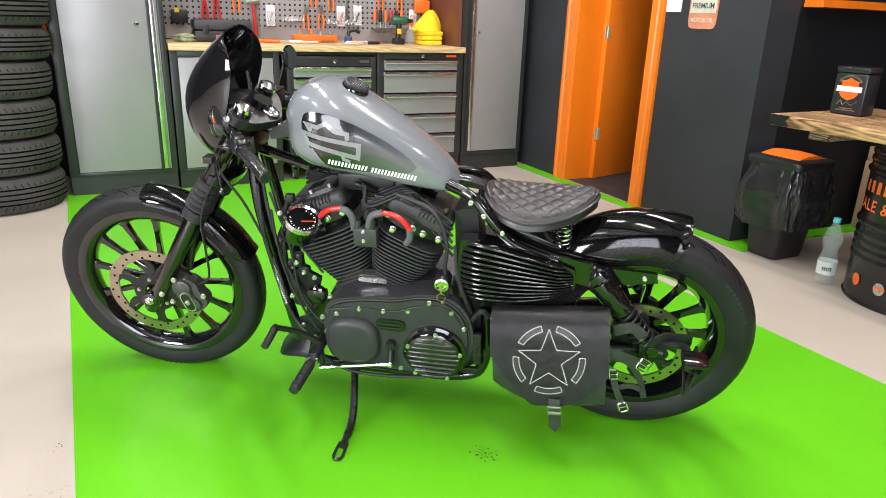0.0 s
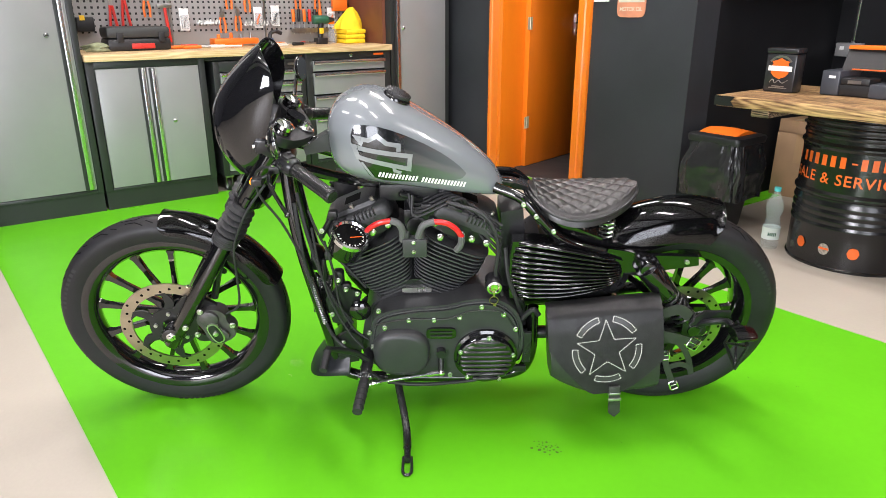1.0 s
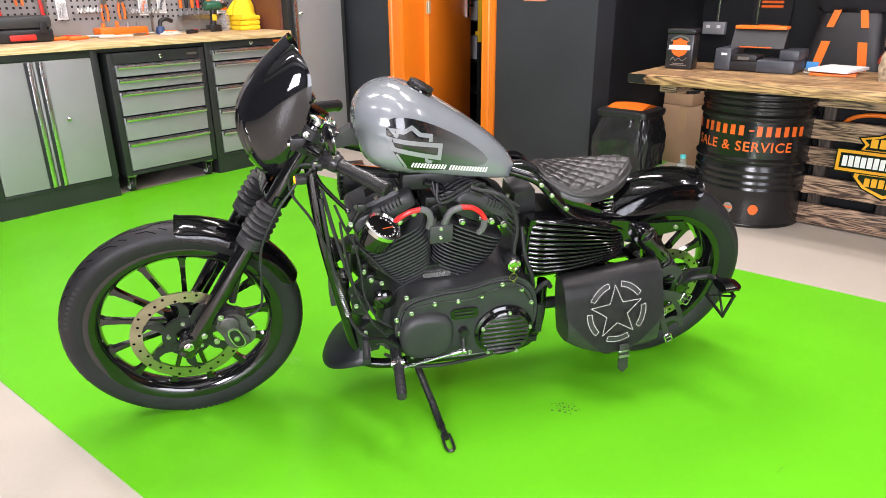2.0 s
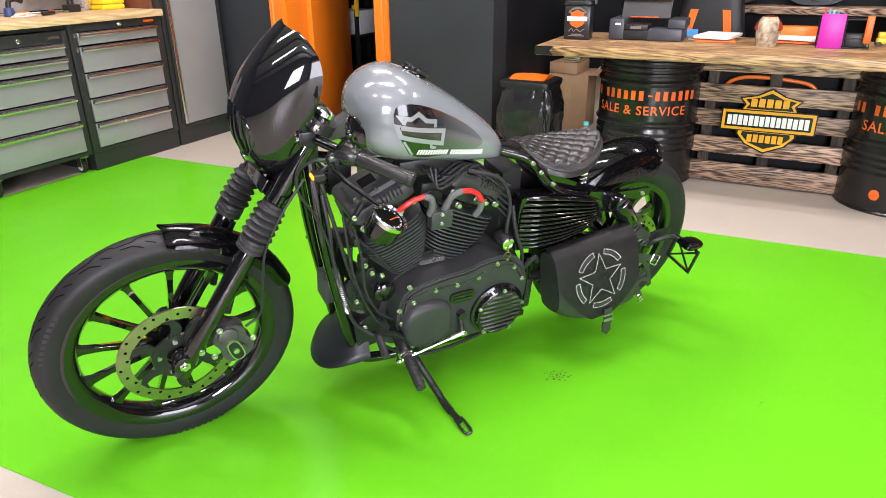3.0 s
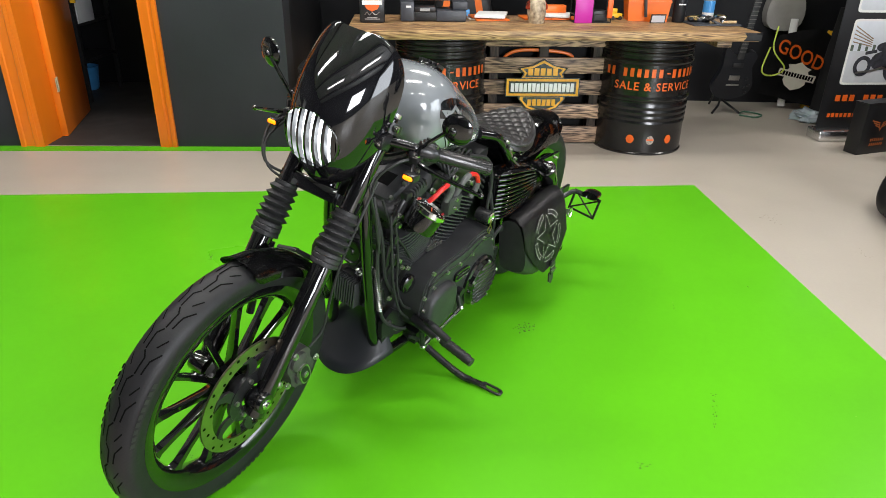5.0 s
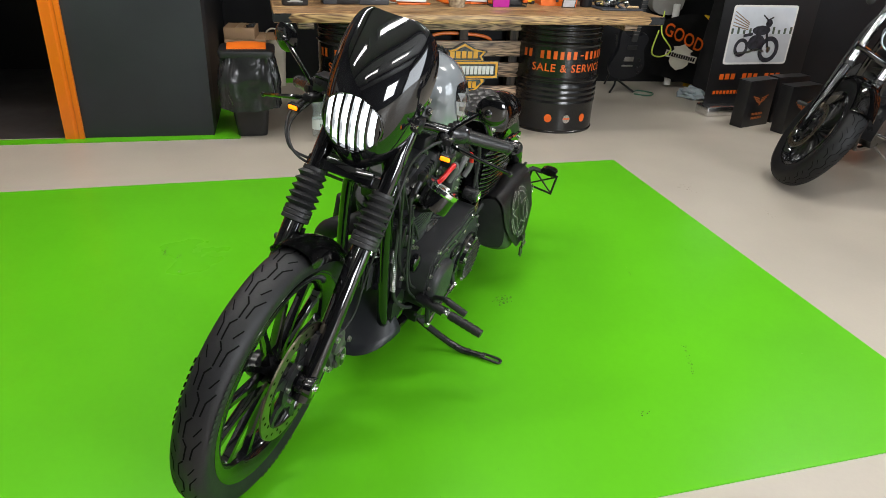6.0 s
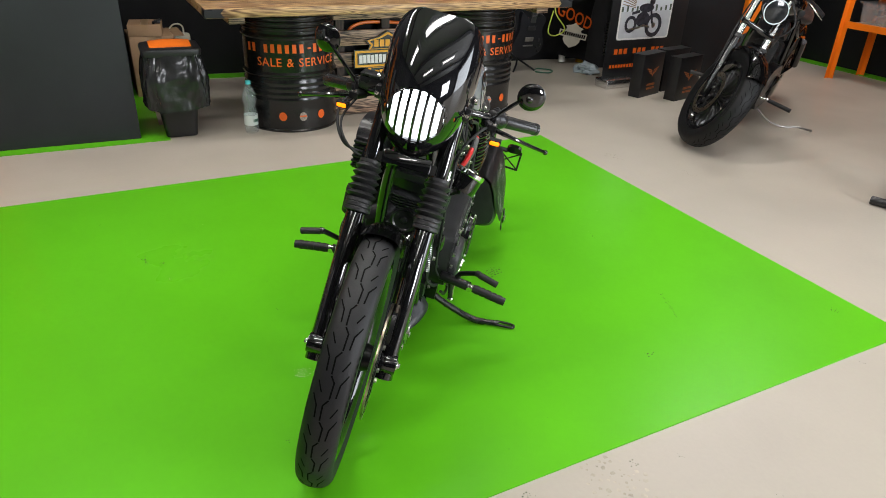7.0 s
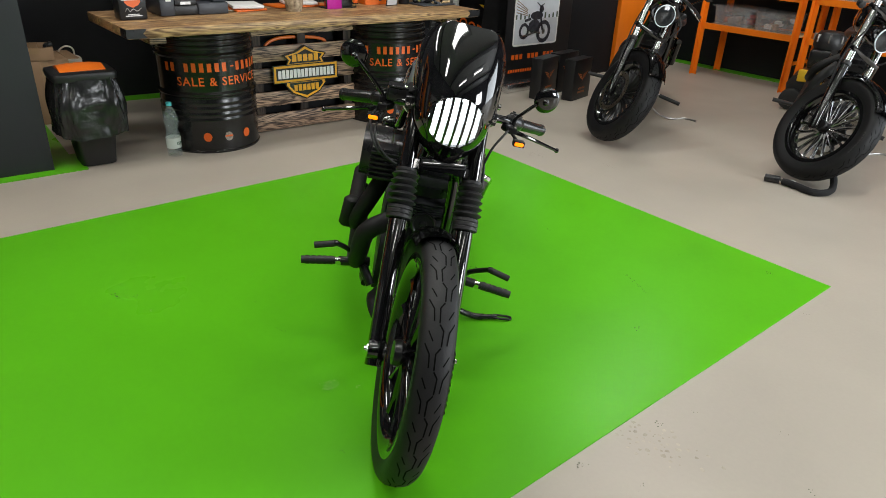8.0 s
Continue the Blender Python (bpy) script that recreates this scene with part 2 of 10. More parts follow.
M_YELLOW = mat("yellow_cloth", (0.90, 0.62, 0.01), 0.8, var=0.12, scale=20, fine=220, bump=0.4)
M_YELLOWP = mat("yellow_plastic", (0.85, 0.52, 0.02), 0.4, var=0.06)
M_MAGENTA = mat("magenta_card", (0.50, 0.012, 0.33), 0.4, var=0.05)
M_PAPER = mat("white_paper", (0.80, 0.80, 0.78), 0.7, var=0.04)
M_PEG = mat("grey_pegboard_steel", (0.30, 0.29, 0.285), 0.5, var=0.06, scale=3)
M_HOLE = mat("dark_hole", (0.012, 0.012, 0.012), 0.8, bump=0)
M_TOOLR = mat("red_tool_grip", (0.60, 0.03, 0.02), 0.4)
M_HINGE = mat("cream_brass_hinge", (0.66, 0.56, 0.38), 0.4, metal=0.3, var=0.12, scale=40)
M_DGREEN = mat("dark_green_plastic", (0.02, 0.11, 0.06), 0.4)
M_BLUE = mat("blue_plastic", (0.06, 0.28, 0.62), 0.35)
M_BOTTLE = clear("clear_bottle_plastic", (0.70, 0.85, 0.84), 0.06, 0.16)
M_TUB = clear("clear_tub_plastic", (0.55, 0.57, 0.57), 0.2, 0.22)
M_LABEL = mat("pale_label_paper", (0.68, 0.76, 0.72), 0.5, var=0.05)
M_CAPB = mat("aqua_cap", (0.10, 0.62, 0.66), 0.35)
M_PHOTO = mat("photo_ground", (0.60, 0.62, 0.66), 0.35, var=0.08, scale=9)
M_PHOTOS = mat("photo_sky", (0.72, 0.76, 0.82), 0.35, var=0.05, scale=9)
M_BANNER = mat("black_banner_vinyl", (0.010, 0.010, 0.011), 0.4, var=0.1)
# back room floor, coloured dark for the shade in there
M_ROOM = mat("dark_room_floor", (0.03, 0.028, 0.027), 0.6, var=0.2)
# cloth, and the added sheet that darkens the pallet gaps
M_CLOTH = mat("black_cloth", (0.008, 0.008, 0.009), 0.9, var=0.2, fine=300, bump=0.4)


# ---- building helpers ----
def V(*a):
    return Vector(a)


def part(name, bm, material, parent, label="", smooth=35, bevel=0.0, seg=2, place=None):
    """One mesh object under a thing, a part or a piece of the setting."""
    if bevel:
        edges = [e for e in bm.edges if len(e.link_faces) == 2 and e.calc_face_angle(0) > radians(28)]
        bmesh.ops.bevel(bm, geom=edges, offset=bevel, segments=seg, affect="EDGES", profile=0.5, clamp_overlap=True)
    bmesh.ops.recalc_face_normals(bm, faces=bm.faces)
    me = bpy.data.meshes.new(name)
    bm.to_mesh(me)
    bm.free()
    if smooth:
        me.shade_smooth()
        me.set_sharp_from_angle(angle=radians(smooth))
    me.materials.append(material)
    ob = new(name, me)
    if parent:
        ob.parent = parent
    if place is not None:
        ob.matrix_basis = place
    if label:
        ob["label"] = label
    return ob


def again(ob, place, parent=None):
    """The same piece once more, sharing its mesh."""
    o = new(ob.name.split(".")[0], ob.data)
    o.parent = parent or ob.parent
    o.matrix_basis = place
    return o


def thing(name, label, category, m=None, group="", kind=""):
    e = new(name)
    e.empty_display_size = 0.1
    if m is not None:
        e.matrix_basis = m
    return tagged(e, label, category, group, kind)


def solid(name, bm, material, label, category, m=None, group="", kind="", **k):
    ob = part(name, bm, material, None, **k)
    if m is not None:
        ob.matrix_basis = m
    return tagged(ob, label, category, group, kind)


def nb():
    return bmesh.new()


def box(bm, c, s, m=None):
    mm = Matrix.Translation(c) @ Matrix.Diagonal((*s, 1))
    bmesh.ops.create_cube(bm, size=1, matrix=(m @ mm) if m is not None else mm)
    return bm


def span(bm, lo, hi):
    return box(bm, [(a + b) / 2 for a, b in zip(lo, hi)], [abs(b - a) for a, b in zip(lo, hi)])


def frame_along(d):
    d = Vector(d).normalized()
    return d.to_track_quat("Z", "Y").to_matrix().to_4x4()


def rod(bm, p0, p1, r0, r1=None, seg=14, caps=True):
    p0, p1 = Vector(p0), Vector(p1)
    d = p1 - p0
    m = Matrix.Translation((p0 + p1) / 2) @ frame_along(d)
    bmesh.ops.create_cone(bm, cap_ends=caps, segments=seg, radius1=r0, radius2=r0 if r1 is None else r1, depth=d.length, matrix=m)
    return bm


def rings(bm, loops, closed=True, caps=True, wrap=False):
    """Skin over a list of vertex loops."""
    rows = [[bm.verts.new(p) for p in loop] for loop in loops]
    n = len(rows[0])
    pairs = list(zip(rows, rows[1:] + ([rows[0]] if wrap else [])))
    if not wrap:
        pairs = list(zip(rows, rows[1:]))
    for a, b in pairs:
        for i in range(n if closed else n - 1):
            j = (i + 1) % n
            bm.faces.new((a[i], a[j], b[j], b[i]))
    if caps and closed and not wrap:
        bm.faces.new(rows[0][::-1])
        bm.faces.new(rows[-1])
    return bm


def lathe(bm, prof, seg=32, m=None, wrap=False, caps=True):
    """Turn (radius, height) round z."""
    loops = []
    for r, z in prof:
        loop = [V(r * math.cos(2 * math.pi * i / seg), r * math.sin(2 * math.pi * i / seg), z) for i in range(seg)]
        loops.append([m @ p for p in loop] if m is not None else loop)
    return rings(bm, loops, True, caps, wrap)


def glide(pts, n=6):
    """A smooth curve through points."""
    p = [Vector(q) for q in pts]
    if len(p) < 3:
        return p
    p = [2 * p[0] - p[1]] + p + [2 * p[-1] - p[-2]]
    out = []
    for i in range(1, len(p) - 2):
        for k in range(n):
            t = k / n
            a, b, c, d = p[i - 1:i + 3]
            out.append(0.5 * ((2 * b) + (c - a) * t + (2 * a - 5 * b + 4 * c - d) * t * t + (3 * b - a - 3 * c + d) * t ** 3))
    out.append(p[-2])
    return out


def tube(bm, pts, r, seg=10, n=6, closed=False, radii=None):
    """A round tube along a smooth curve."""
    pts = glide(pts, n) if n else [Vector(p) for p in pts]
    loops, up = [], None
    for i, p in enumerate(pts):
        if closed:
            d = pts[(i + 1) % len(pts)] - pts[i - 1]
        else:
            d = pts[min(i + 1, len(pts) - 1)] - pts[max(i - 1, 0)]
        d.normalize()
        if up is None:
            up = d.orthogonal().normalized()
        up = (up - d * up.dot(d)).normalized()
        side = d.cross(up)
        rr = r if radii is None else radii(i / (len(pts) - 1))
        loops.append([p + (up * math.cos(2 * math.pi * k / seg) + side * math.sin(2 * math.pi * k / seg)) * rr for k in range(seg)])
    return rings(bm, loops, True, not closed, closed)


def prism(bm, outline, d0, d1, plane="xz", m=None):
    """A flat outline given depth. xz: outline is (x, z), depth runs along y; yz along x; xy along z."""
    def at(a, b, d):
        p = {"xz": V(a, d, b), "yz": V(d, a, b), "xy": V(a, b, d)}[plane]
        return m @ p if m is not None else p
    lo = [bm.verts.new(at(a, b, d0)) for a, b in outline]
    hi = [bm.verts.new(at(a, b, d1)) for a, b in outline]
    n = len(outline)
    bm.faces.new(lo[::-1])
    bm.faces.new(hi)
    for i in range(n):
        j = (i + 1) % n
        bm.faces.new((lo[i], lo[j], hi[j], hi[i]))
    return bm


def oval(cx, cy, rx, ry, n=28, p=2.0):
    out = []
    for i in range(n):
        a = 2 * math.pi * i / n
        c, s = math.cos(a), math.sin(a)
        out.append((cx + rx * math.copysign(abs(c) ** (2 / p), c), cy + ry * math.copysign(abs(s) ** (2 / p), s)))
    return out


def soft(outline, n=3):
    """Round the corners of an outline."""
    for _ in range(n):
        new_o = []
        for i, (x, y) in enumerate(outline):
            x2, y2 = outline[(i + 1) % len(outline)]
            new_o += [(0.75 * x + 0.25 * x2, 0.75 * y + 0.25 * y2), (0.25 * x + 0.75 * x2, 0.25 * y + 0.75 * y2)]
        outline = new_o
    return outline


def patch(bm, outline, surf, cell=0.006):
    """A thin sheet in the shape of an outline (a, b), laid on surf(a, b), cut in columns."""
    a0, a1 = min(p[0] for p in outline), max(p[0] for p in outline)
    cols = max(2, int((a1 - a0) / cell))
    prev = None
    for k in range(cols + 1):
        a = a0 + (a1 - a0) * min(max(k / cols, 0.001), 0.999)
        hits = []
        for (x, y), (x2, y2) in zip(outline, outline[1:] + outline[:1]):
            if x != x2 and (x - a) * (x2 - a) <= 0:
                hits.append(y + (y2 - y) * (a - x) / (x2 - x))
        if len(hits) < 2:
            prev = None
            continue
        b0, b1 = min(hits), max(hits)
        col = [bm.verts.new(surf(a, b0 + (b1 - b0) * i / 10)) for i in range(11)]
        if prev:
            for i in range(10):
                bm.faces.new((prev[i], col[i], col[i + 1], prev[i + 1]))
        prev = col
    return bm


def ribbon(bm, pts, width, surf, step=0.008, closed=False):
    """A band of even width along a polyline (a, b), laid on surf."""
    pts = [Vector((*p, 0)) for p in pts]
    if closed:
        pts = pts + [pts[0]]
    line = []
    for p, q in zip(pts, pts[1:]):
        k = max(1, int((q - p).length / step))
        line += [p.lerp(q, i / k) for i in range(k)]
    if not closed:
        line.append(pts[-1])
    n = len(line)
    prev = first = None
    for i, p in enumerate(line):
        if closed:
            d0, d1 = p - line[i - 1], line[(i + 1) % n] - p
        else:
            d0, d1 = p - line[max(i - 1, 0)], line[min(i + 1, n - 1)] - p
            d0 = d0 if d0.length else d1
            d1 = d1 if d1.length else d0
        d0, d1 = d0.normalized(), d1.normalized()
        nn = (Vector((-d0.y, d0.x, 0)) + Vector((-d1.y, d1.x, 0))).normalized()
        k = width / 2 / max(0.45, nn.dot(Vector((-d1.y, d1.x, 0))))
        pair = (bm.verts.new(surf(p.x - nn.x * k, p.y - nn.y * k)), bm.verts.new(surf(p.x + nn.x * k, p.y + nn.y * k)))
        if prev:
            bm.faces.new((prev[0], pair[0], pair[1], prev[1]))
        first = first or pair
        prev = pair
    if closed:
        bm.faces.new((prev[0], first[0], first[1], prev[1]))
    return bm


def lettering(bm, words, height, surf, x0=0.0, spread=1.0):
    """Letters from the built-in font, centred at x0, laid on surf(a, b)."""
    cu = bpy.data.curves.new("letters", "FONT")
    cu.body, cu.size, cu.align_x, cu.resolution_u, cu.space_character = words, height * 1.42, "CENTER", 3, spread
    cu.offset = 0.018 * height
    ob = new("letters", cu)
    dg = bpy.context.evaluated_depsgraph_get()
    me = bpy.data.meshes.new_from_object(ob.evaluated_get(dg))
    t = bmesh.new()
    t.from_mesh(me)
    bmesh.ops.triangulate(t, faces=t.faces)
    vs = {v.index: bm.verts.new(surf(x0 + v.co.x, v.co.y)) for v in t.verts}
    for f in t.faces:
        try:
            bm.faces.new([vs[v.index] for v in f.verts])
        except ValueError:
            pass
    t.free()
    bpy.data.objects.remove(ob)
    bpy.data.meshes.remove(me)
    bpy.data.curves.remove(cu)
    return bm


def letter_bars(name, parent, material, count, width, height, surf, slant=0.0, gaps=(), fat=0.74):
    """A row of plain bars, one piece for each letter of a name; starts at a = 0."""
    step = width / count
    for i in range(count):
        if i in gaps:
            continue
        a = i * step
        tall = height * (1.0 if i % 3 else 0.96)
        bm = nb()
        vs = [bm.verts.new(surf(x + slant * y, y)) for x, y in
              ((a, 0), (a + step * fat / 2, 0), (a + step * fat, 0), (a + step * fat, tall), (a + step * fat / 2, tall), (a, tall))]
        bm.faces.new((vs[0], vs[1], vs[4], vs[5]))
        bm.faces.new((vs[1], vs[2], vs[3], vs[4]))
        part(name, bm, material, parent, smooth=0)


# ---- floor, walls, ceiling ----
def wall(name, lo, hi, material, label, m=None):
    return solid(name, span(nb(), lo, hi), material, label, "wall", m, kind="structure", smooth=0)


X0, X1, Y0, Y1 = -4.0, 6.2, -3.95, 5.55
solid("floor", span(nb(), (X0 - 0.2, Y0 - 0.2, -0.12), (X1 + 0.6, Y1 + 0.2, 0.0)), M_BEIGE, "beige painted concrete workshop floor with faint stains", "floor", kind="structure", smooth=0)
bm = nb()
prism(bm, [(0.360, 0.372), (2.835, 0.395), (2.615, 4.99), (0.155, 4.99)], 0.0, 0.0035, "xy")
solid("green_floor_field", bm, M_GREEN, "bright green glossy painted floor rectangle", "floor paint", kind="structure", smooth=0)
solid("ceiling", span(nb(), (X0, Y0, CEIL), (X1, Y1, CEIL + 0.12)), M_CEIL, "pale grey sheet ceiling", "ceiling", kind="structure", smooth=0)
for bx in (-2.6, -0.5, 1.9, 4.2):
    bm = nb()
    span(bm, (bx - 0.09, Y0, CEIL - 0.25), (bx + 0.09, Y1, CEIL - 0.235))
    span(bm, (bx - 0.012, Y0, CEIL - 0.235), (bx + 0.012, Y1, CEIL - 0.004))
    solid("roof_beam", bm, M_BEAM, "dark steel roof beam", "beam", kind="structure", group="roof beams", smooth=0)
for lx, ly in ROOF_LIGHTS:
    c = thing("ceiling_light", "long white ceiling light panel", "ceiling light", pose(lx, ly, CEIL - 0.004), group="ceiling lights")
    bm = nb()
    span(bm, (-0.28, -0.88, -0.06), (-0.26, 0.88, 0))
    span(bm, (0.26, -0.88, -0.06), (0.28, 0.88, 0))
    span(bm, (-0.26, -0.88, -0.06), (0.26, -0.86, 0))
    span(bm, (-0.26, 0.86, -0.06), (0.26, 0.88, 0))
    span(bm, (-0.26, -0.86, -0.012), (0.26, 0.86, 0))
    part("light_frame", bm, M_WHITE, c, smooth=0)

# the wall with the tool benches, and the wall with the orange door
wall("wall_north", (X0, 5.55, 0), (X1, 5.75, CEIL), M_WALL, "dark grey painted workshop wall behind the benches")
DX = 3.55
DOOR0, DOOR1, DOORH = 3.62, 4.38, 2.05
wall("wall_door_a", (DX, DOOR1 + 0.02, 0), (DX + 0.22, 5.55, CEIL), M_WALL, "charcoal wall beside the orange door")
wall("wall_door_b", (DX, 2.78, 0), (DX + 0.22, DOOR0 - 0.02, CEIL), M_WALL, "charcoal wall pier beside the orange door")
wall("wall_door_c", (DX, DOOR0 - 0.02, DOORH + 0.02), (DX + 0.22, DOOR1 + 0.02, CEIL), M_WALL, "charcoal wall over the orange door")
# alcove behind the counter
wall("wall_alcove_side", (DX + 0.22, 2.78, 0), (5.35, 2.98, CEIL), M_WALLD, "black painted alcove side wall")
BACK = pose(5.18, 2.78, 0, 0, 0, -4.0)
bwm = nb()
span(bwm, (0.012, -6.9, 0), (0.22, 0.2, CEIL))
solid("wall_east", bwm, M_WALLD, "black painted block wall behind the counter", "wall", BACK, kind="structure", smooth=0)
wall("wall_south_a", (-0.6, -4.0, 0), (X1, -3.78, CEIL), M_WALLD, "black wall behind the orange racks")
wall("wall_south_b", (X0, -4.0, 0), (-3.6, -3.78, CEIL), M_WALLD, "black wall beside the added roller door")
wall("wall_south_c", (-3.6, -4.0, 2.45), (-0.6, -3.78, CEIL), M_WALLD, "black wall over the added roller door")
# unseen door, added to go with the south fill lamp
rd = thing("roller_door", "unseen open grey roller door, rolled up, added round the fill lamp", "roller door", pose(-2.1, -3.70, 2.52), kind="structure")
part("door_roll", rod(nb(), (-1.48, 0, 0.10), (1.48, 0, 0.10), 0.075, seg=24), M_STEEL, rd)
for x in (-1.53, 1.53):
    part("door_track", span(nb(), (x - 0.03, -0.076, -2.52), (x + 0.03, -0.03, 0.0)), M_STEEL, rd, smooth=0)
wall("wall_west_a", (X0 - 0.2, Y0, 0), (X0, -1.7, CEIL), M_WALL, "charcoal painted workshop wall")
wall("wall_west_b", (X0 - 0.2, 0.2, 0), (X0, 5.75, CEIL), M_WALL, "charcoal painted workshop wall")
wall("wall_west_c", (X0 - 0.2, -1.7, 2.45), (X0, 0.2, CEIL), M_WALL, "charcoal wall over the window")
wall("wall_west_d", (X0 - 0.2, -1.7, 0), (X0, 0.2, 0.85), M_WALL, "charcoal wall under the window")
wf = thing("window_1", "large white framed workshop window", "window", pose(X0 - 0.06, -0.75, 1.65), kind="structure")
for y in (-0.92, 0.0, 0.92):
    part("window_mullion", span(nb(), (-0.02, y - 0.03, -0.80), (0.02, y + 0.03, 0.80)), M_WHITE, wf, smooth=0)
for z in (-0.77, 0.05, 0.77):
    for y in (-0.46, 0.46):
        part("window_rail", span(nb(), (-0.018, y - 0.43, z - 0.03), (0.018, y + 0.43, z + 0.03)), M_WHITE, wf, smooth=0)
# back room without a lamp: its shade is put into near-black walls and floor
wall("room_wall_north", (DX + 0.22, 5.20, 0), (X1, 5.30, 2.6), M_WALLD, "back room wall, its shade put into the dark colour")
wall("room_wall_east", (5.55, 2.98, 0), (5.65, 5.20, 2.6), M_WALLD, "back room wall, its shade put into the dark colour")
solid("room_floor", span(nb(), (DX + 0.02, 2.98, 0.0), (5.55, 5.20, 0.004)), M_ROOM, "back room floor, its shade put into the dark colour", "floor", kind="structure", smooth=0)
solid("room_ceiling", span(nb(), (DX + 0.22, 2.98, 2.6), (5.65, 5.30, 2.68)), M_CEIL, "back room ceiling", "ceiling", kind="structure", smooth=0)
# green painted skirting strips on the floor along the walls
for nm, o in (("a", [(3.47, 2.62), (3.551, 2.62), (3.551, 4.98), (3.44, 4.98)]), ("b", [(3.551, 2.60), (3.80, 2.60), (3.80, 2.779), (3.551, 2.779)]),
              ("c", [(5.02, 2.66), (5.17, 2.74), (5.10, 1.7), (4.95, 1.7)]), ("d", [(1.6, -3.62), (4.75, -3.62), (4.75, -3.779), (1.6, -3.779)]),
              ("e", [(3.80, 2.66), (5.02, 2.66), (5.02, 2.779), (3.80, 2.779)])):
    bm = nb()
    prism(bm, o, 0.0, 0.003, "xy")
    solid("green_edge_strip", bm, M_GREEN, "green painted floor strip along the wall foot", "floor paint", kind="structure", smooth=0, group="green floor strips")


# ---- the custom motorcycle on the green floor ----
def wheel(parent, name, axle, R, a, rim_r, spokes, disc_side, disc_r, rim_mat, tyre_label, chevrons=18, spoke_mat=None, slim=0.009, hub_r=0.045, spin=0.0):
    """A wheel across y: tyre with tread cuts, rim, cast spokes, hub and a drilled brake disc."""
    turn = pose(*axle, 90, 0, 0) @ pose(0, 0, 0, 0, 0, spin)
    w = new(name)
    w.parent = parent
    w.matrix_basis = turn
    prof = []
    for k in range(15):
        t = math.pi * (k / 14) - math.pi / 2
        zz = a * math.sin(t)
        rr = R - a * 0.80 * (1 - math.cos(t) ** 0.75 if math.cos(t) > 0 else 1)
        prof.append((rr, zz))
    inner = [(rim_r + 0.004, a * 0.72), (rim_r - 0.006, a * 0.6), (rim_r - 0.006, -a * 0.6), (rim_r + 0.004, -a * 0.72)]
    tyre = part("tyre", lathe(nb(), prof + inner, 72, wrap=True), M_RUBBER, w, tyre_label, smooth=50)

    def tread(p, s):
        t = max(-1.4, min(1.4, s / a))
        rr = R - a * 0.80 * (1 - math.cos(t) ** 0.75) + 0.0006
        return V(rr * math.cos(p / R), rr * math.sin(p / R), a * math.sin(t))
    bm = nb()
    L = 2 * math.pi * R / chevrons
    for k in range(chevrons):
        for sgn, ph in ((1, 0.0), (-1, 0.5)):
            p0 = (k + ph) * L
            # half of the stepped groove along the crown
            ribbon(bm, [(p0 + 0.02 * L, sgn * a * 0.10), (p0 + 0.36 * L, sgn * a * 0.13), (p0 + 0.49 * L, -sgn * a * 0.09)], 0.0036, tread, step=0.010)
            # hooked cut and shoulder cut on this side
            ribbon(bm, [(p0 + 0.06 * L, sgn * a * 0.40), (p0 + 0.34 * L, sgn * a * 0.46), (p0 + 0.56 * L, sgn * a * 0.80)], 0.0036, tread, step=0.010)
            ribbon(bm, [(p0 + 0.62 * L, sgn * a * 0.36), (p0 + 0.84 * L, sgn * a * 0.66)], 0.0032, tread, step=0.010)
    tagged(part("tread_cut", bm, M_GROOVE, tyre, smooth=0), kind="stuff")
    # raised rings and worn lettering blocks on the sidewalls
    bm = nb()
    for s in (-1, 1):
        for q in range(3):
            for k in range(9):
                u = 2.1 * q + k * 0.055
                r0 = R - a * 0.62
                vs = [bm.verts.new(V(r * math.cos(t), r * math.sin(t), s * a * f)) for r, t, f in
                      ((r0, u, 1.004), (r0, u + 0.035, 1.004), (r0 + 0.010, u + 0.035, 0.985), (r0 + 0.010, u, 0.985))]
                bm.faces.new(vs)
    tagged(part("sidewall_mark", bm, M_BOOT, tyre, smooth=0), kind="stuff")
    bw = a * 0.80
    rim = part("rim", lathe(nb(), [(rim_r + 0.012, -bw), (rim_r + 0.014, -bw + 0.005), (rim_r - 0.003, -bw + 0.010), (rim_r - 0.020, -bw * 0.45),
               (rim_r - 0.024, 0), (rim_r - 0.020, bw * 0.45), (rim_r - 0.003, bw - 0.010), (rim_r + 0.014, bw - 0.005), (rim_r + 0.012, bw),
               (rim_r - 0.008, bw), (rim_r - 0.027, bw * 0.5), (rim_r - 0.031, 0), (rim_r - 0.027, -bw * 0.5), (rim_r - 0.008, -bw)], 64, wrap=True),
               rim_mat, w, "gloss black cast rim", smooth=45)
    bm = nb()
    L0, L1 = hub_r * 0.7, rim_r - 0.026
    loops = []
    for f, ww, hh in ((0, 0.015, 0.020), (0.25, slim * 1.1, 0.017), (0.7, slim, 0.013), (0.92, slim * 1.3, 0.015), (1, slim * 2.3, 0.018)):
        x = L0 + (L1 - L0) * f
        loops.append([V(x, -ww, -hh * 0.6), V(x, ww, -hh * 0.6), V(x, ww, hh * 0.6), V(x, 0, hh), V(x, -ww, hh * 0.6), ])
    rings(bm, loops)
    sp = part("spoke", bm, spoke_mat or rim_mat, w, smooth=50)
    for k in range(1, spokes):
        again(sp, pose(0, 0, 0, 0, 0, 360 * k / spokes))
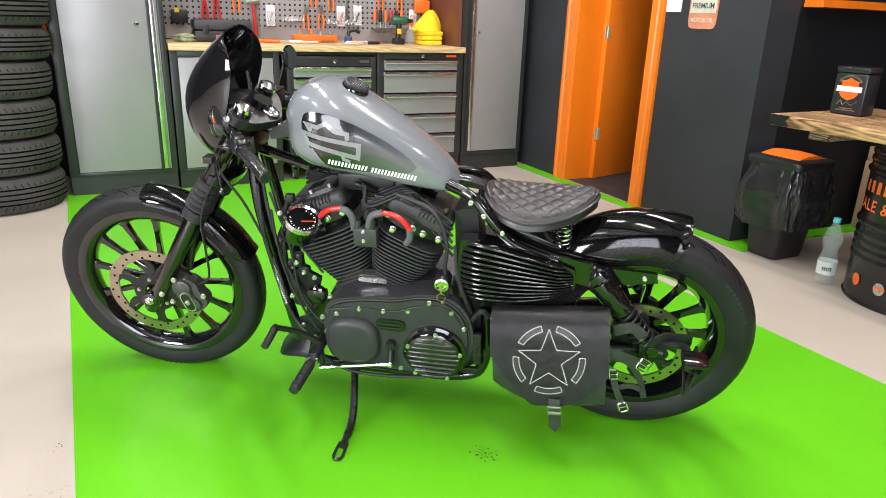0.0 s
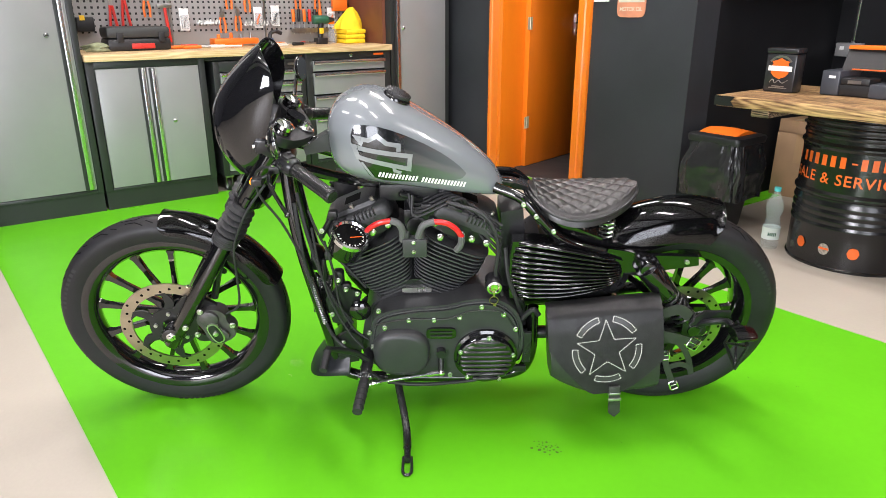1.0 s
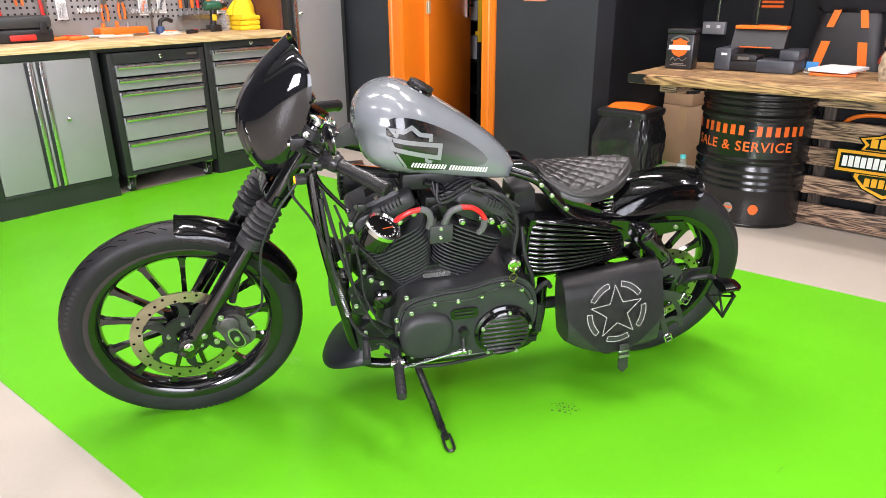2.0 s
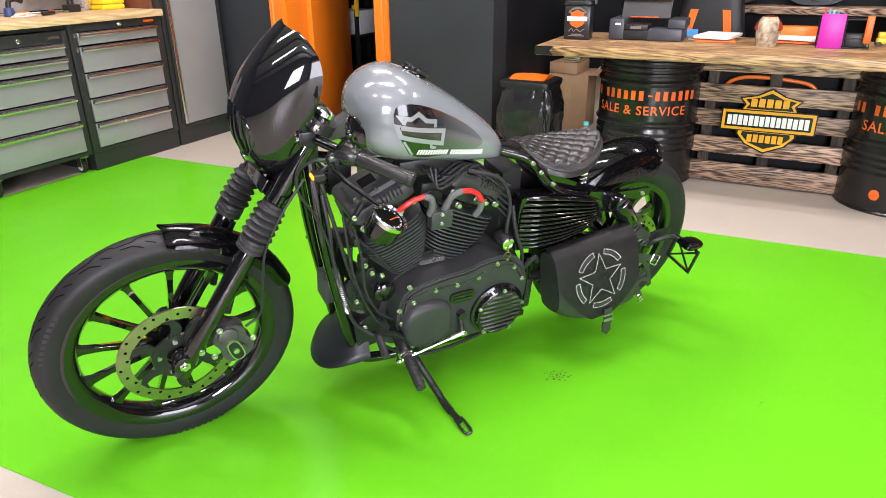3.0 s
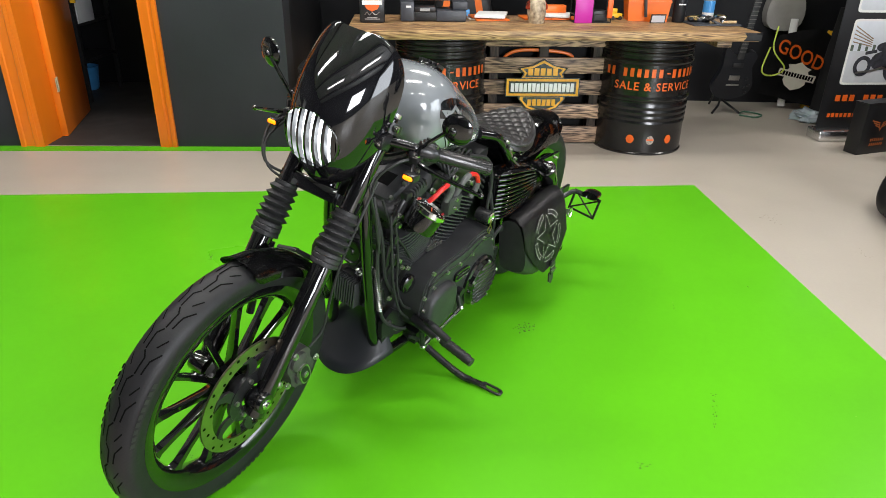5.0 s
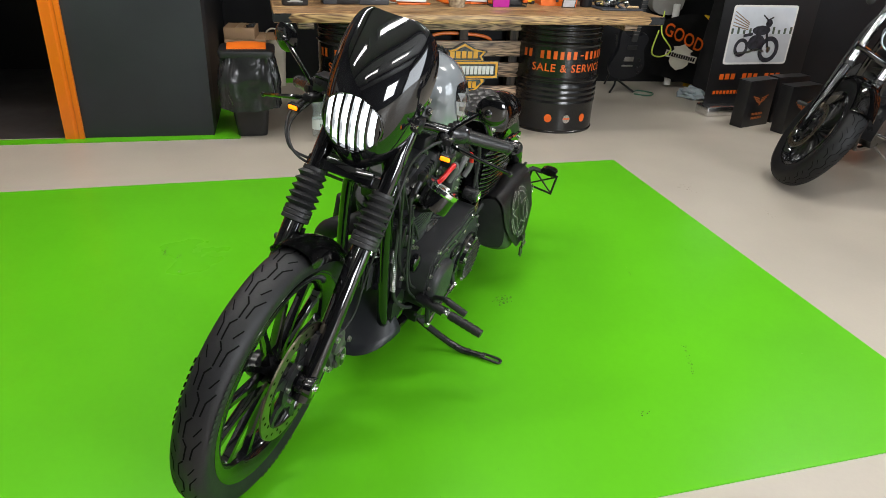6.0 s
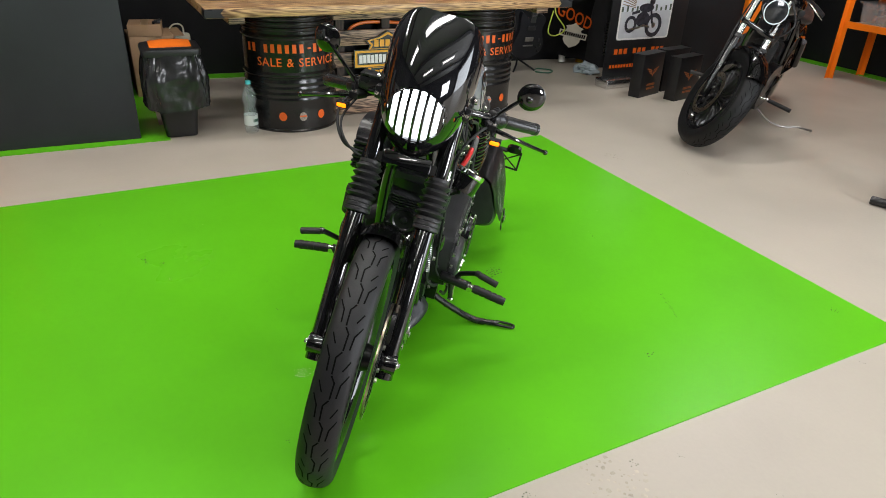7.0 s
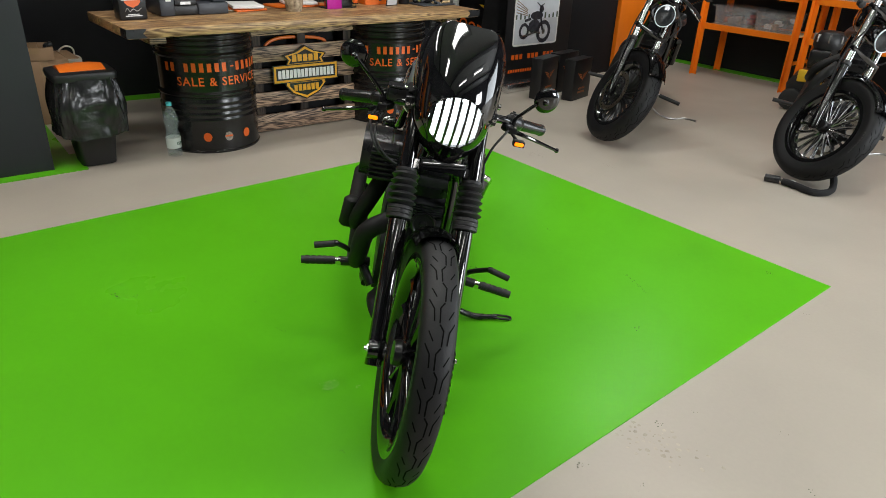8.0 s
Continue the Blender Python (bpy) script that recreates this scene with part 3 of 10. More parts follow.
    part("hub", lathe(nb(), [(0.012, -a * 1.15), (hub_r * 0.72, -a * 1.12), (hub_r * 0.8, -a * 0.7), (hub_r * 0.6, -a * 0.4), (hub_r * 0.6, a * 0.4),
              (hub_r * 0.8, a * 0.7), (hub_r * 0.72, a * 1.12), (0.012, a * 1.15)], 32), M_SATIN, w)
    if disc_r:
        # y runs to the left of the bike; after the quarter turn that is -z here
        zd = -disc_side
        ri = disc_r * 0.78
        bm = nb()
        lathe(bm, [(ri, zd - 0.0025), (disc_r, zd - 0.0025), (disc_r, zd + 0.0025), (ri, zd + 0.0025)], 64, wrap=True)
        d = part("brake_disc", bm, M_DISC, w, "drilled steel brake disc", smooth=40)
        bm = nb()
        for k in range(30):
            ang = 2 * math.pi * k / 30
            rr = disc_r * (0.83 + 0.11 * ((k % 3) / 2))
            rod(bm, (rr * math.cos(ang), rr * math.sin(ang), zd - 0.0031), (rr * math.cos(ang), rr * math.sin(ang), zd + 0.0031), 0.0042, seg=8)
        tagged(part("disc_hole", bm, M_GROOVE, d, smooth=0), kind="stuff")
        bm = nb()
        lathe(bm, [(hub_r * 0.7, zd - 0.006), (hub_r * 1.5, zd - 0.006), (hub_r * 1.5, zd + 0.004), (hub_r * 0.7, zd + 0.004)], 32, wrap=True)
        part("disc_carrier", bm, M_SATIN, w, "black disc carrier")
        bm = nb()
        for ang in (0.0,):
            p = [(hub_r * 1.35, ang), (hub_r * 1.9, ang + 0.22), (ri * 0.92, ang + 0.22), (ri + 0.003, ang + 0.05)]
            q = [(ri + 0.003, ang + 0.30), (ri * 0.85, ang + 0.46), (hub_r * 1.9, ang + 0.52), (hub_r * 1.35, ang + 0.45)]
            prism(bm, [(r * math.cos(t), r * math.sin(t)) for r, t in p + q], zd - 0.004, zd + 0.003, "xy")
        arm = part("carrier_arm", bm, M_SATIN, w)
        for k in range(1, 6):
            again(arm, pose(0, 0, 0, 0, 0, 60 * k))
        bolt = None
        for k in range(5):
            if bolt is None:
                bolt = part("disc_bolt", rod(nb(), (hub_r * 1.1, 0, zd), (hub_r * 1.1, 0, zd + math.copysign(0.012, zd)), 0.006, seg=8), M_BOLT, w)
            else:
                again(bolt, pose(0, 0, 0, 0, 0, 72 * k))
    return w


def bolt_heads(parent, pts, d, r=0.007, h=0.006, m=M_BOLT, name="bolt"):
    """Bolt heads facing along y at (x, z), on the face at depth d."""
    bm = nb()
    r *= 0.86
    s = 1 if d >= 0 else -1
    lathe(bm, [(r * 1.25, -0.001), (r * 1.25, h * 0.35), (r, h * 0.4), (r, h), (r * 0.5, h), (r * 0.45, h * 0.5)], 10, pose(0, 0, 0, -90 * s, 0, 0))
    first = None
    for x, z in pts:
        if first is None:
            first = part(name, bm, m, parent, place=pose(x, d, z), smooth=30)
        else:
            again(first, pose(x, d, z))
    return first


def build_custom_bike():
    B = thing("motorcycle", "grey and gloss black bobber motorcycle standing on the green floor", "motorcycle", pose(0.612, 2.455, 0, -10, 0, 145))

    # wheels
    wheel(B, "front_wheel", (0.003, 0, 0.3245), 0.330, 0.0435, 0.256, 13, 0.066, 0.150, M_GLOSS, "black rubber front tyre with cut tread", 20, slim=0.0065, spin=11.5)
    wheel(B, "rear_wheel", (-1.478, 0, 0.322), 0.323, 0.067, 0.224, 13, 0.090, 0.135, M_GLOSS, "wide black rubber rear tyre", 20, slim=0.008, spin=14.0)

    # fork legs, boots, tubes
    SP = 0.092
    foot, mid, top = (0.0, 0.300), (-0.200, 0.632), (-0.405, 0.965)

    def on_fork(f):
        return (foot[0] + (top[0] - foot[0]) * f, foot[1] + (top[1] - foot[1]) * f)
    for s in (1, -1):
        y = s * SP
        bm = nb()
        a, b = on_fork(-0.03), on_fork(0.50)
        rod(bm, (a[0], y, a[1]), (b[0], y, b[1]), 0.0235, 0.0255, 20)
        rod(bm, (0.0, y - 0.024, 0.322), (0.0, y + 0.024, 0.322), 0.026, seg=18)
        c = on_fork(0.10)
        leg = part("fork_leg", bm, M_GLOSS, B, "gloss black fork lower leg", smooth=40, bevel=0.003)
        bm = nb()
        rod(bm, (0, s * 0.112, 0.322), (0, s * 0.119, 0.322), 0.015, seg=6)
        rod(bm, (0, s * 0.116, 0.322), (0, s * 0.125, 0.322), 0.008, seg=12)
        part("axle_nut", bm, M_CHROME, leg, "chrome axle nut", bevel=0.001)
        # rubber bellows
        L, n = 0.138, 5
        prof = [(0.031, 0), (0.035, 0.002), (0.035, 0.010), (0.0335, 0.012), (0.035, 0.014), (0.035, 0.022), (0.0335, 0.024), (0.035, 0.026), (0.034, 0.034)]
        step = (L - 0.046) / n
        for k in range(n):
            z0, big = 0.036 + step * k, 0.0405 - 0.0045 * k / n
            prof += [(0.0275, z0), (big - 0.001, z0 + step * 0.46), (big, z0 + step * 0.52), (big - 0.001, z0 + step * 0.58)]
        prof += [(0.0275, L - 0.010), (0.0285, L - 0.008), (0.0285, L), (0.024, L)]
        b0, b1 = on_fork(0.475), on_fork(0.76)
        d = V(b1[0] - b0[0], 0, b1[1] - b0[1])
        part("fork_boot", lathe(nb(), prof, 28, Matrix.Translation((b0[0], y, b0[1])) @ frame_along(d)), M_BOOT, B, "ribbed black rubber fork boot", smooth=25)
        u0, u1 = on_fork(0.62), on_fork(0.960)
        bm = nb()
        rod(bm, (u0[0], y, u0[1]), (u1[0], y, u1[1]), 0.0225, seg=20)
        part("fork_tube", bm, M_GLOSS, B, "black upper fork tube", smooth=40, bevel=0.002)
        bm = nb()
        lathe(bm, [(0.02, 0), (0.025, 0.004), (0.025, 0.014), (0.016, 0.020), (0.004, 0.021)], 16, Matrix.Translation((u1[0], y, u1[1])) @ frame_along(d))
        part("fork_cap", bm, M_CHROME, B, "chrome fork cap")
    # triple trees
    bm = nb()
    lo = on_fork(0.672)
    m = Matrix.Translation((lo[0], 0, lo[1])) @ pose(0, 0, 0, 0, -31.5, 0)
    prism(bm, soft([(0.022, -0.118), (0.022, 0.118), (-0.024, 0.118), (-0.06, 0.05), (-0.06, -0.05), (-0.024, -0.118)], 2), -0.013, 0.013, "xy", m)
    part("lower_triple_tree", bm, M_GLOSS, B, bevel=0.003)
    bm = nb()
    box(bm, (0.027, 0, 0.004), (0.008, 0.128, 0.036), m)
    part("tree_cover", bm, M_GLOSS, B, "gloss black fork brace plate", bevel=0.004)
    bm = nb()
    hi = on_fork(0.932)
    m2 = Matrix.Translation((hi[0], 0, hi[1])) @ pose(0, 0, 0, 0, -31.5, 0)
    prism(bm, soft([(0.030, -0.128), (0.030, -0.070), (-0.012, -0.035), (-0.012, 0.035), (0.030, 0.070), (0.030, 0.128), (-0.030, 0.128), (-0.075, 0.035), (-0.082, 0.0), (-0.075, -0.035), (-0.030, -0.128)], 2), -0.013, 0.013, "xy", m2)
    part("upper_triple_tree", bm, M_BLACKPL, B, bevel=0.003)
    bm = nb()
    rod(bm, (lo[0] - 0.03, 0, lo[1]), (hi[0] - 0.035, 0, hi[1] + 0.02), 0.026, seg=18)
    part("steering_head", bm, M_GLOSS, B)
    # black brace stays down both sides, behind the legs
    bm = nb()
    for s in (1, -1):
        tube(bm, [(-0.13, s * 0.066, 0.42), (-0.16, s * 0.070, 0.52), (-0.20, s * 0.072, 0.60)], 0.010, 8)
    part("fender_stay", bm, M_SATIN, B)

    # front fender
    def fender(R, a0, a1, half, drop, cx, cz, name, label, n=30, lip=0.012):
        loops = []
        for k in range(n + 1):
            t = radians(a0 + (a1 - a0) * k / n)
            e = min(1.0, min(k, n - k) / 3.0 + 0.55)
            loop = []
            for i in range(-8, 9):
                v = half * math.sin(i / 8 * math.pi / 2)
                rr = R - drop * (1 - math.cos(i / 8 * math.pi / 2)) * e
                loop.append(V(cx + rr * math.cos(t), v * (0.9 + 0.1 * e), cz + rr * math.sin(t)))
            loops.append(loop)
        bm = nb()
        rings(bm, loops, closed=False, caps=False)
        bmesh.ops.solidify(bm, geom=bm.faces[:], thickness=0.004)
        return part(name, bm, M_GLOSS, B, label, smooth=50)
    fender(0.345, 92, 158, 0.055, 0.044, 0, 0.322, "front_fender", "gloss black cut front fender")
    fender(0.372, 50, 106, 0.084, 0.105, -1.473, 0.327, "rear_fender", "gloss black chopped rear fender")

    # front brake caliper, on the left leg
    bm = nb()
    c = on_fork(0.16)
    mc = pose(-0.130, 0.085, 0.345, 0, 20, 0)
    prism(bm, soft([(-0.030, -0.058), (0.030, -0.060), (0.044, -0.030), (0.038, 0.005), (0.046, 0.035), (0.022, 0.064), (-0.024, 0.058), (-0.044, 0.030), (-0.034, 0.002), (-0.046, -0.026)], 1), -0.02, 0.022, "xz", mc)
    for dx, dz in ((0.004, 0.034), (0.004, -0.030)):
        lathe(bm, [(0.027, 0.0), (0.026, 0.010), (0.021, 0.013), (0.001, 0.014)], 24, mc @ pose(dx, 0.020, dz, -90, 0, 0))
    cal = part("brake_caliper", bm, M_CALIPER, B, "black four piston brake caliper", bevel=0.006)
    bm = nb()
    prism(bm, oval(0.005, -0.012, 0.018, 0.035, 24, 2.8), 0.028, 0.038, "xz", mc)
    part("caliper_badge", bm, M_BOLT, cal, "silver oval caliper badge")
    bm = nb()
    prism(bm, oval(0.005, -0.012, 0.0145, 0.0305, 24, 2.8), 0.0375, 0.0392, "xz", mc)
    part("badge_face", bm, M_SATIN, cal)
    part("badge_bolt", lathe(nb(), [(0.0085, 0.0), (0.008, 0.004), (0.001, 0.005)], 16, mc @ pose(0.005, 0.0390, -0.012, -90, 0, 0)), M_BOLT, cal)
    bolt_heads(cal, [(-0.075, 0.325), (-0.095, 0.405), (-0.045, 0.350), (-0.178, 0.352)], 0.113, 0.008)
    bm = nb()
    prism(bm, soft([(-0.01, 0.40), (-0.06, 0.45), (-0.15, 0.40), (-0.15, 0.36), (-0.06, 0.33), (-0.02, 0.34)], 1), 0.072, 0.084)
    part("caliper_bracket", bm, M_SATIN, B, bevel=0.003)
    bm = nb()
    tube(bm, [(-0.165, 0.10, 0.385), (-0.205, 0.105, 0.42), (-0.215, 0.11, 0.52), (-0.225, 0.12, 0.62), (-0.27, 0.125, 0.72), (-0.33, 0.12, 0.80)], 0.0035, 8)
    part("brake_hose", bm, M_BOOT, B)

    # quarter fairing and headlight
    def ease(keys, w):
        """A smooth curve through (w, value) keys."""
        c = np.polyfit([k[0] - 0.95 for k in keys], [k[1] for k in keys], 4)
        return float(np.polyval(c, w - 0.95))
    k_front = [(0.770, -0.262), (0.80, -0.236), (0.82, -0.224), (0.86, -0.205), (0.90, -0.198), (0.93, -0.197), (0.96, -0.203), (0.985, -0.212), (1.01, -0.227), (1.038, -0.247), (1.062, -0.268), (1.084, -0.291), (1.10, -0.310), (1.125, -0.342)]
    k_rear = [(0.770, -0.300), (0.81, -0.313), (0.85, -0.327), (0.90, -0.343), (0.95, -0.361), (1.0, -0.384), (1.04, -0.388), (1.07, -0.383), (1.095, -0.373), (1.125, -0.355)]

    def half_width(w):
        """Egg-shaped front outline, widest at 1.0 m."""
        if w > 1.0:
            return 0.1215 * (1 - ((w - 1.0) / 0.1285) ** 2.0) ** 0.29
        return 0.1215 * (1 - ((1.0 - w) / 0.231) ** 2.3) ** 0.45

    def row_at(w):
        w = max(0.770, min(1.125, w))
        return w, ease(k_front, w), half_width(w), ease(k_rear, w)

    def cowl(v, w, out=0.0):
        _, uf, b, ur = row_at(w)
        s = max(-0.999, min(0.999, v / b))
        return V(ur + (uf - ur) * math.sqrt(1 - s * s) + out, v, w)

    def shell(w0, w1, n, hole=0.0):
        loops = []
        for k in range(n + 1):
            w = w0 + (w1 - w0) * (k / n - 0.10 * math.sin(2 * math.pi * k / n))
            b = half_width(w)
            loop = []
            for i in range(-40, 41):
                t = i / 40 * math.pi / 2
                loop.append(cowl(b * math.sin(t) * 0.999, w))
            loops.append(loop)
        bm = nb()
        rings(bm, loops, closed=False, caps=False)
        if hole:
            gone = [f for f in bm.faces if ((f.calc_center_median().y + 0.004) / 0.073) ** 2 + ((f.calc_center_median().z - hc) / 0.067) ** 2 < hole]
            bmesh.ops.delete(bm, geom=gone, context="FACES")
        bmesh.ops.solidify(bm, geom=bm.faces[:], thickness=0.004)
        return bm
    hc = 0.898
    part("fairing", shell(0.770, 1.125, 64, 1.06), M_SMOKE, B, "gloss smoked black quarter fairing with a raked screen", smooth=60)

    def lens(v, w, out=0.0):
        """The headlight lies flush in the cowl."""
        p = cowl(0.82 * v, w)
        return V(p.x + out - 0.004, v - 0.006, w)
    bm = nb()
    patch(bm, oval(0.002, hc, 0.070, 0.066, 40), lambda v, w: lens(v, w, -0.014), 0.004)
    head = part("headlight", bm, M_HEAD, B, "lit round headlight behind a slotted grill", smooth=60)
    for k in range(-3, 4):
        bm = nb()
        x = k * 0.0215
        hh = 0.069 * math.sqrt(max(0.0, 1 - (x / 0.076) ** 2))
        loops = []
        for i in range(15):
            w = hc - hh + 2 * hh * i / 14
            hw = 0.0034 if abs(k) < 3 else 0.0044
            loops.append([lens(0.002 + x + dv, w, o) for dv, o in ((-hw, -0.0155), (hw, -0.0155), (hw, -0.001), (0, 0.0005), (-hw, -0.001))])
        rings(bm, loops)
        part("grill_bar", bm, M_GLOSS, head)
    bm = nb()
    loops = []
    for i in range(48):
        t = 2 * math.pi * i / 48
        loop = []
        for f, o in ((0.945, -0.010), (0.96, 0.0005), (0.985, 0.0015), (1.005, 0.0), (1.02, -0.02), (0.945, -0.03)):
            loop.append(lens(0.002 + 0.075 * f * math.cos(t), hc + 0.069 * f * math.sin(t), o))
        loops.append(loop)
    rings(bm, loops, wrap=True)
    part("grill_ring", bm, M_GLOSS, head, smooth=60)
    # mounting bracket and wiring loops behind and below the fairing
    bm = nb()
    box(bm, (-0.335, 0.0, 0.905), (0.06, 0.13, 0.09))
    box(bm, (-0.36, 0.0, 0.83), (0.07, 0.12, 0.06))
    ih = part("instrument_housing", bm, M_SATIN, B, bevel=0.012)
    for t in (1, -1):
        part("fairing_stay", tube(nb(), [(-0.365, t * 0.070, 0.905), (-0.345, t * 0.088, 0.935), (-0.335, t * 0.104, 0.985)], 0.0065, 8), M_SATIN, ih)
        part("stay_bolt", lathe(nb(), [(0.007, 0), (0.007, 0.006), (0.003, 0.007), (0.003, 0.003)], 10, pose(-0.337, t * 0.106, 0.985, 0, -90, 0)), M_CHROME, ih)
    part("control_cable", tube(nb(), [(-0.42, -0.16, 0.89), (-0.33, -0.21, 0.83), (-0.27, -0.17, 0.76), (-0.30, -0.08, 0.735)], 0.0038, 8), M_BOOT, B)
    part("control_cable", tube(nb(), [(-0.42, -0.15, 0.89), (-0.31, -0.195, 0.81), (-0.26, -0.15, 0.755), (-0.29, -0.07, 0.72)], 0.0032, 8), M_BOOT, B)

    # steering stem nut and clamp bolts on the upper clamp
    stem = part("stem_nut", lathe(nb(), [(0.027, 0.0), (0.028, 0.006), (0.023, 0.009), (0.021, 0.006), (0.013, 0.006), (0.012, 0.016), (0.006, 0.017), (0.005, 0.010)], 24,
                m2 @ pose(-0.050, 0, 0.013)), M_CHROME, B, "bright steering stem nut")
    side_bolt = None
    for x, y in ((0.012, 0.128), (-0.045, 0.085), (0.012, -0.128), (-0.045, -0.085)):
        t = 1 if y > 0 else -1
        place = m2 @ pose(x, y - t * (0.0 if x > 0 else 0.006), 0.0, -90 * t, 0, 0)
        if side_bolt is None:
            side_bolt = part("clamp_bolt", lathe(nb(), [(0.0085, 0), (0.0085, 0.007), (0.004, 0.008), (0.0035, 0.004)], 12), M_CHROME, stem, place=place)
        else:
            again(side_bolt, place)

    # clip-on bars and controls; the front end is turned a little, so the right side stands further forward
    for s in (1, -1):
        def P(x, y, z):
            return V(x + (0.146 * y if s < 0 else 0.0), s * y, z)
        f0, f1 = on_fork(0.862), on_fork(0.905)
        bm = nb()
        rod(bm, (f0[0], s * SP, f0[1]), (f1[0], s * SP, f1[1]), 0.031, seg=24)
        box(bm, (f1[0] + 0.020, s * (SP + 0.020), f1[1] - 0.004), (0.040, 0.030, 0.034), None)
        cl = part("bar_clamp", bm, M_SATIN, B, "black clip-on bar clamp", bevel=0.004)
        bolt = part("clamp_bolt", lathe(nb(), [(0.006, 0), (0.006, 0.006), (0.003, 0.0065), (0.003, 0.003)], 10, pose(0, 0, 0, 0, 90, 0)), M_CHROME, cl, place=pose(f1[0] + 0.040, s * (SP + 0.013), f1[1] - 0.004))
        again(bolt, pose(f1[0] + 0.040, s * (SP + 0.028), f1[1] - 0.004))
        g0, g1 = P(-0.436, 0.208, 0.874), P(-0.535, 0.304, 0.845)
        d = (g1 - g0).normalized()
        bm = nb()
        tube(bm, [P(-0.358, 0.100, 0.894), P(-0.375, 0.135, 0.892), P(-0.405, 0.176, 0.884), g0 + d * 0.02], 0.0118, 14)
        part("handlebar", bm, M_GLOSS, B, "short black clip-on bar")
        # grip with fine lengthwise ribs
        L = (g1 - g0).length
        m = Matrix.Translation(g0) @ frame_along(d)
        loops = []
        for z, r in ((0.0, 0.012), (0.002, 0.0158), (0.008, 0.0165), (L - 0.014, 0.0160), (L - 0.012, 0.0172), (L - 0.003, 0.0172), (L, 0.0140)):
            loops.append([m @ V((r + (0.0006 if i % 2 and z > 0.004 else 0)) * math.cos(2 * math.pi * i / 40), (r + (0.0006 if i % 2 and z > 0.004 else 0)) * math.sin(2 * math.pi * i / 40), z) for i in range(40)])
        part("grip", rings(nb(), loops), M_GRIP, B, "ribbed dark rubber handlebar grip", smooth=25)
        # rounded switch housing
        mh = Matrix.Translation(g0 - d * 0.050) @ frame_along(d)
        sw = part("switch_housing", lathe(nb(), [(0.014, 0.0), (0.0215, 0.004), (0.0235, 0.014), (0.0245, 0.030), (0.0225, 0.046), (0.0185, 0.052)], 28, mh), M_SATIN, B, "black rounded switch housing")
        bm = nb()
        box(bm, (0.0, 0.020, 0.024), (0.026, 0.014, 0.030), mh)
        box(bm, (0.022, 0.0, 0.022), (0.012, 0.020, 0.030), mh)
        part("switch_block", bm, M_SATIN, sw, bevel=0.004)
        part("switch_button", rod(nb(), mh @ V(0.006, 0.026, 0.020), mh @ V(0.006, 0.031, 0.020), 0.005, seg=12), M_BLACKPL, sw)
        for z in (0.010, 0.040):
            part("switch_screw", rod(nb(), mh @ V(-0.012, 0.019, z), mh @ V(-0.013, 0.0235, z), 0.0038, seg=10), M_CHROME, sw)
        # lever and its perch
        bm = nb()
        rod(bm, P(-0.398, 0.160, 0.872), P(-0.380, 0.186, 0.866), 0.013, seg=16)
        box(bm, P(-0.384, 0.186, 0.866), (0.026, 0.026, 0.018))
        perch = part("lever_perch", bm, M_SATIN, B, bevel=0.003)
        part("perch_bolt", rod(nb(), P(-0.382, 0.190, 0.872), P(-0.382, 0.190, 0.879), 0.006, seg=10), M_CHROME, perch)
        bm = nb()
        tip = P(-0.437, 0.342, 0.819)
        tube(bm, [P(-0.386, 0.184, 0.864), P(-0.376, 0.212, 0.861), P(-0.382, 0.244, 0.853), P(-0.396, 0.275, 0.843), tip], 0.005, 10, radii=lambda f: 0.0068 - 0.0022 * f)
        bmesh.ops.create_uvsphere(bm, u_segments=10, v_segments=8, radius=0.0072, matrix=Matrix.Translation(tip))
        part("lever", bm, M_GLOSS, B, "black hand lever")
        if s < 0:
            res = part("brake_reservoir", box(nb(), P(-0.398, 0.150, 0.905), (0.052, 0.060, 0.036)), M_SATIN, B, "black brake fluid reservoir", bevel=0.007)
            part("reservoir_lid", box(nb(), P(-0.398, 0.150, 0.9265), (0.048, 0.056, 0.006)), M_SATIN, res, bevel=0.002)
        else:
            part("clutch_cable", tube(nb(), [P(-0.384, 0.178, 0.866), P(-0.345, 0.160, 0.858), P(-0.318, 0.132, 0.820), P(-0.322, 0.118, 0.760), P(-0.365, 0.108, 0.680), P(-0.410, 0.100, 0.560)], 0.0036, 8), M_BOOT, B, "black clutch cable")
        # mirror
        cx, cy, cz = (-0.408, 0.266, 0.962) if s > 0 else (-0.380, -0.285, 0.986)
        bm = nb()
        tube(bm, [P(-0.394, 0.176, 0.878), P(-0.398, 0.198, 0.905), P(-0.404, 0.238, 0.945), (cx + 0.008, cy - s * 0.006, cz - 0.004)], 0.0052, 10)
        bmesh.ops.create_uvsphere(bm, u_segments=12, v_segments=8, radius=0.010, matrix=Matrix.Translation((cx + 0.010, cy - s * 0.004, cz - 0.003)))
        part("mirror_stem", bm, M_GLOSS, B)
        bm = nb()
        nrm = V(-1.0, -s * 0.18, 0.10)
        mm = Matrix.Translation((cx, cy, cz)) @ frame_along(nrm)
        lathe(bm, [(0.0005, -0.011), (0.018, -0.010), (0.031, -0.006), (0.037, 0.0), (0.037, 0.004), (0.034, 0.005)], 32, mm)
        mir = part("mirror", bm, M_GLOSS, B, "round black mirror on a thin stem", smooth=40)
        part("mirror_glass", lathe(nb(), [(0.0335, 0.0052), (0.0335, 0.0060), (0.001, 0.0062)], 32, mm), M_MIRROR, mir)
        # turn signal under the switch housing
        bm = nb()
        sg = V(-0.343 + (0.016 if s < 0 else 0), s * 0.205, 0.843)
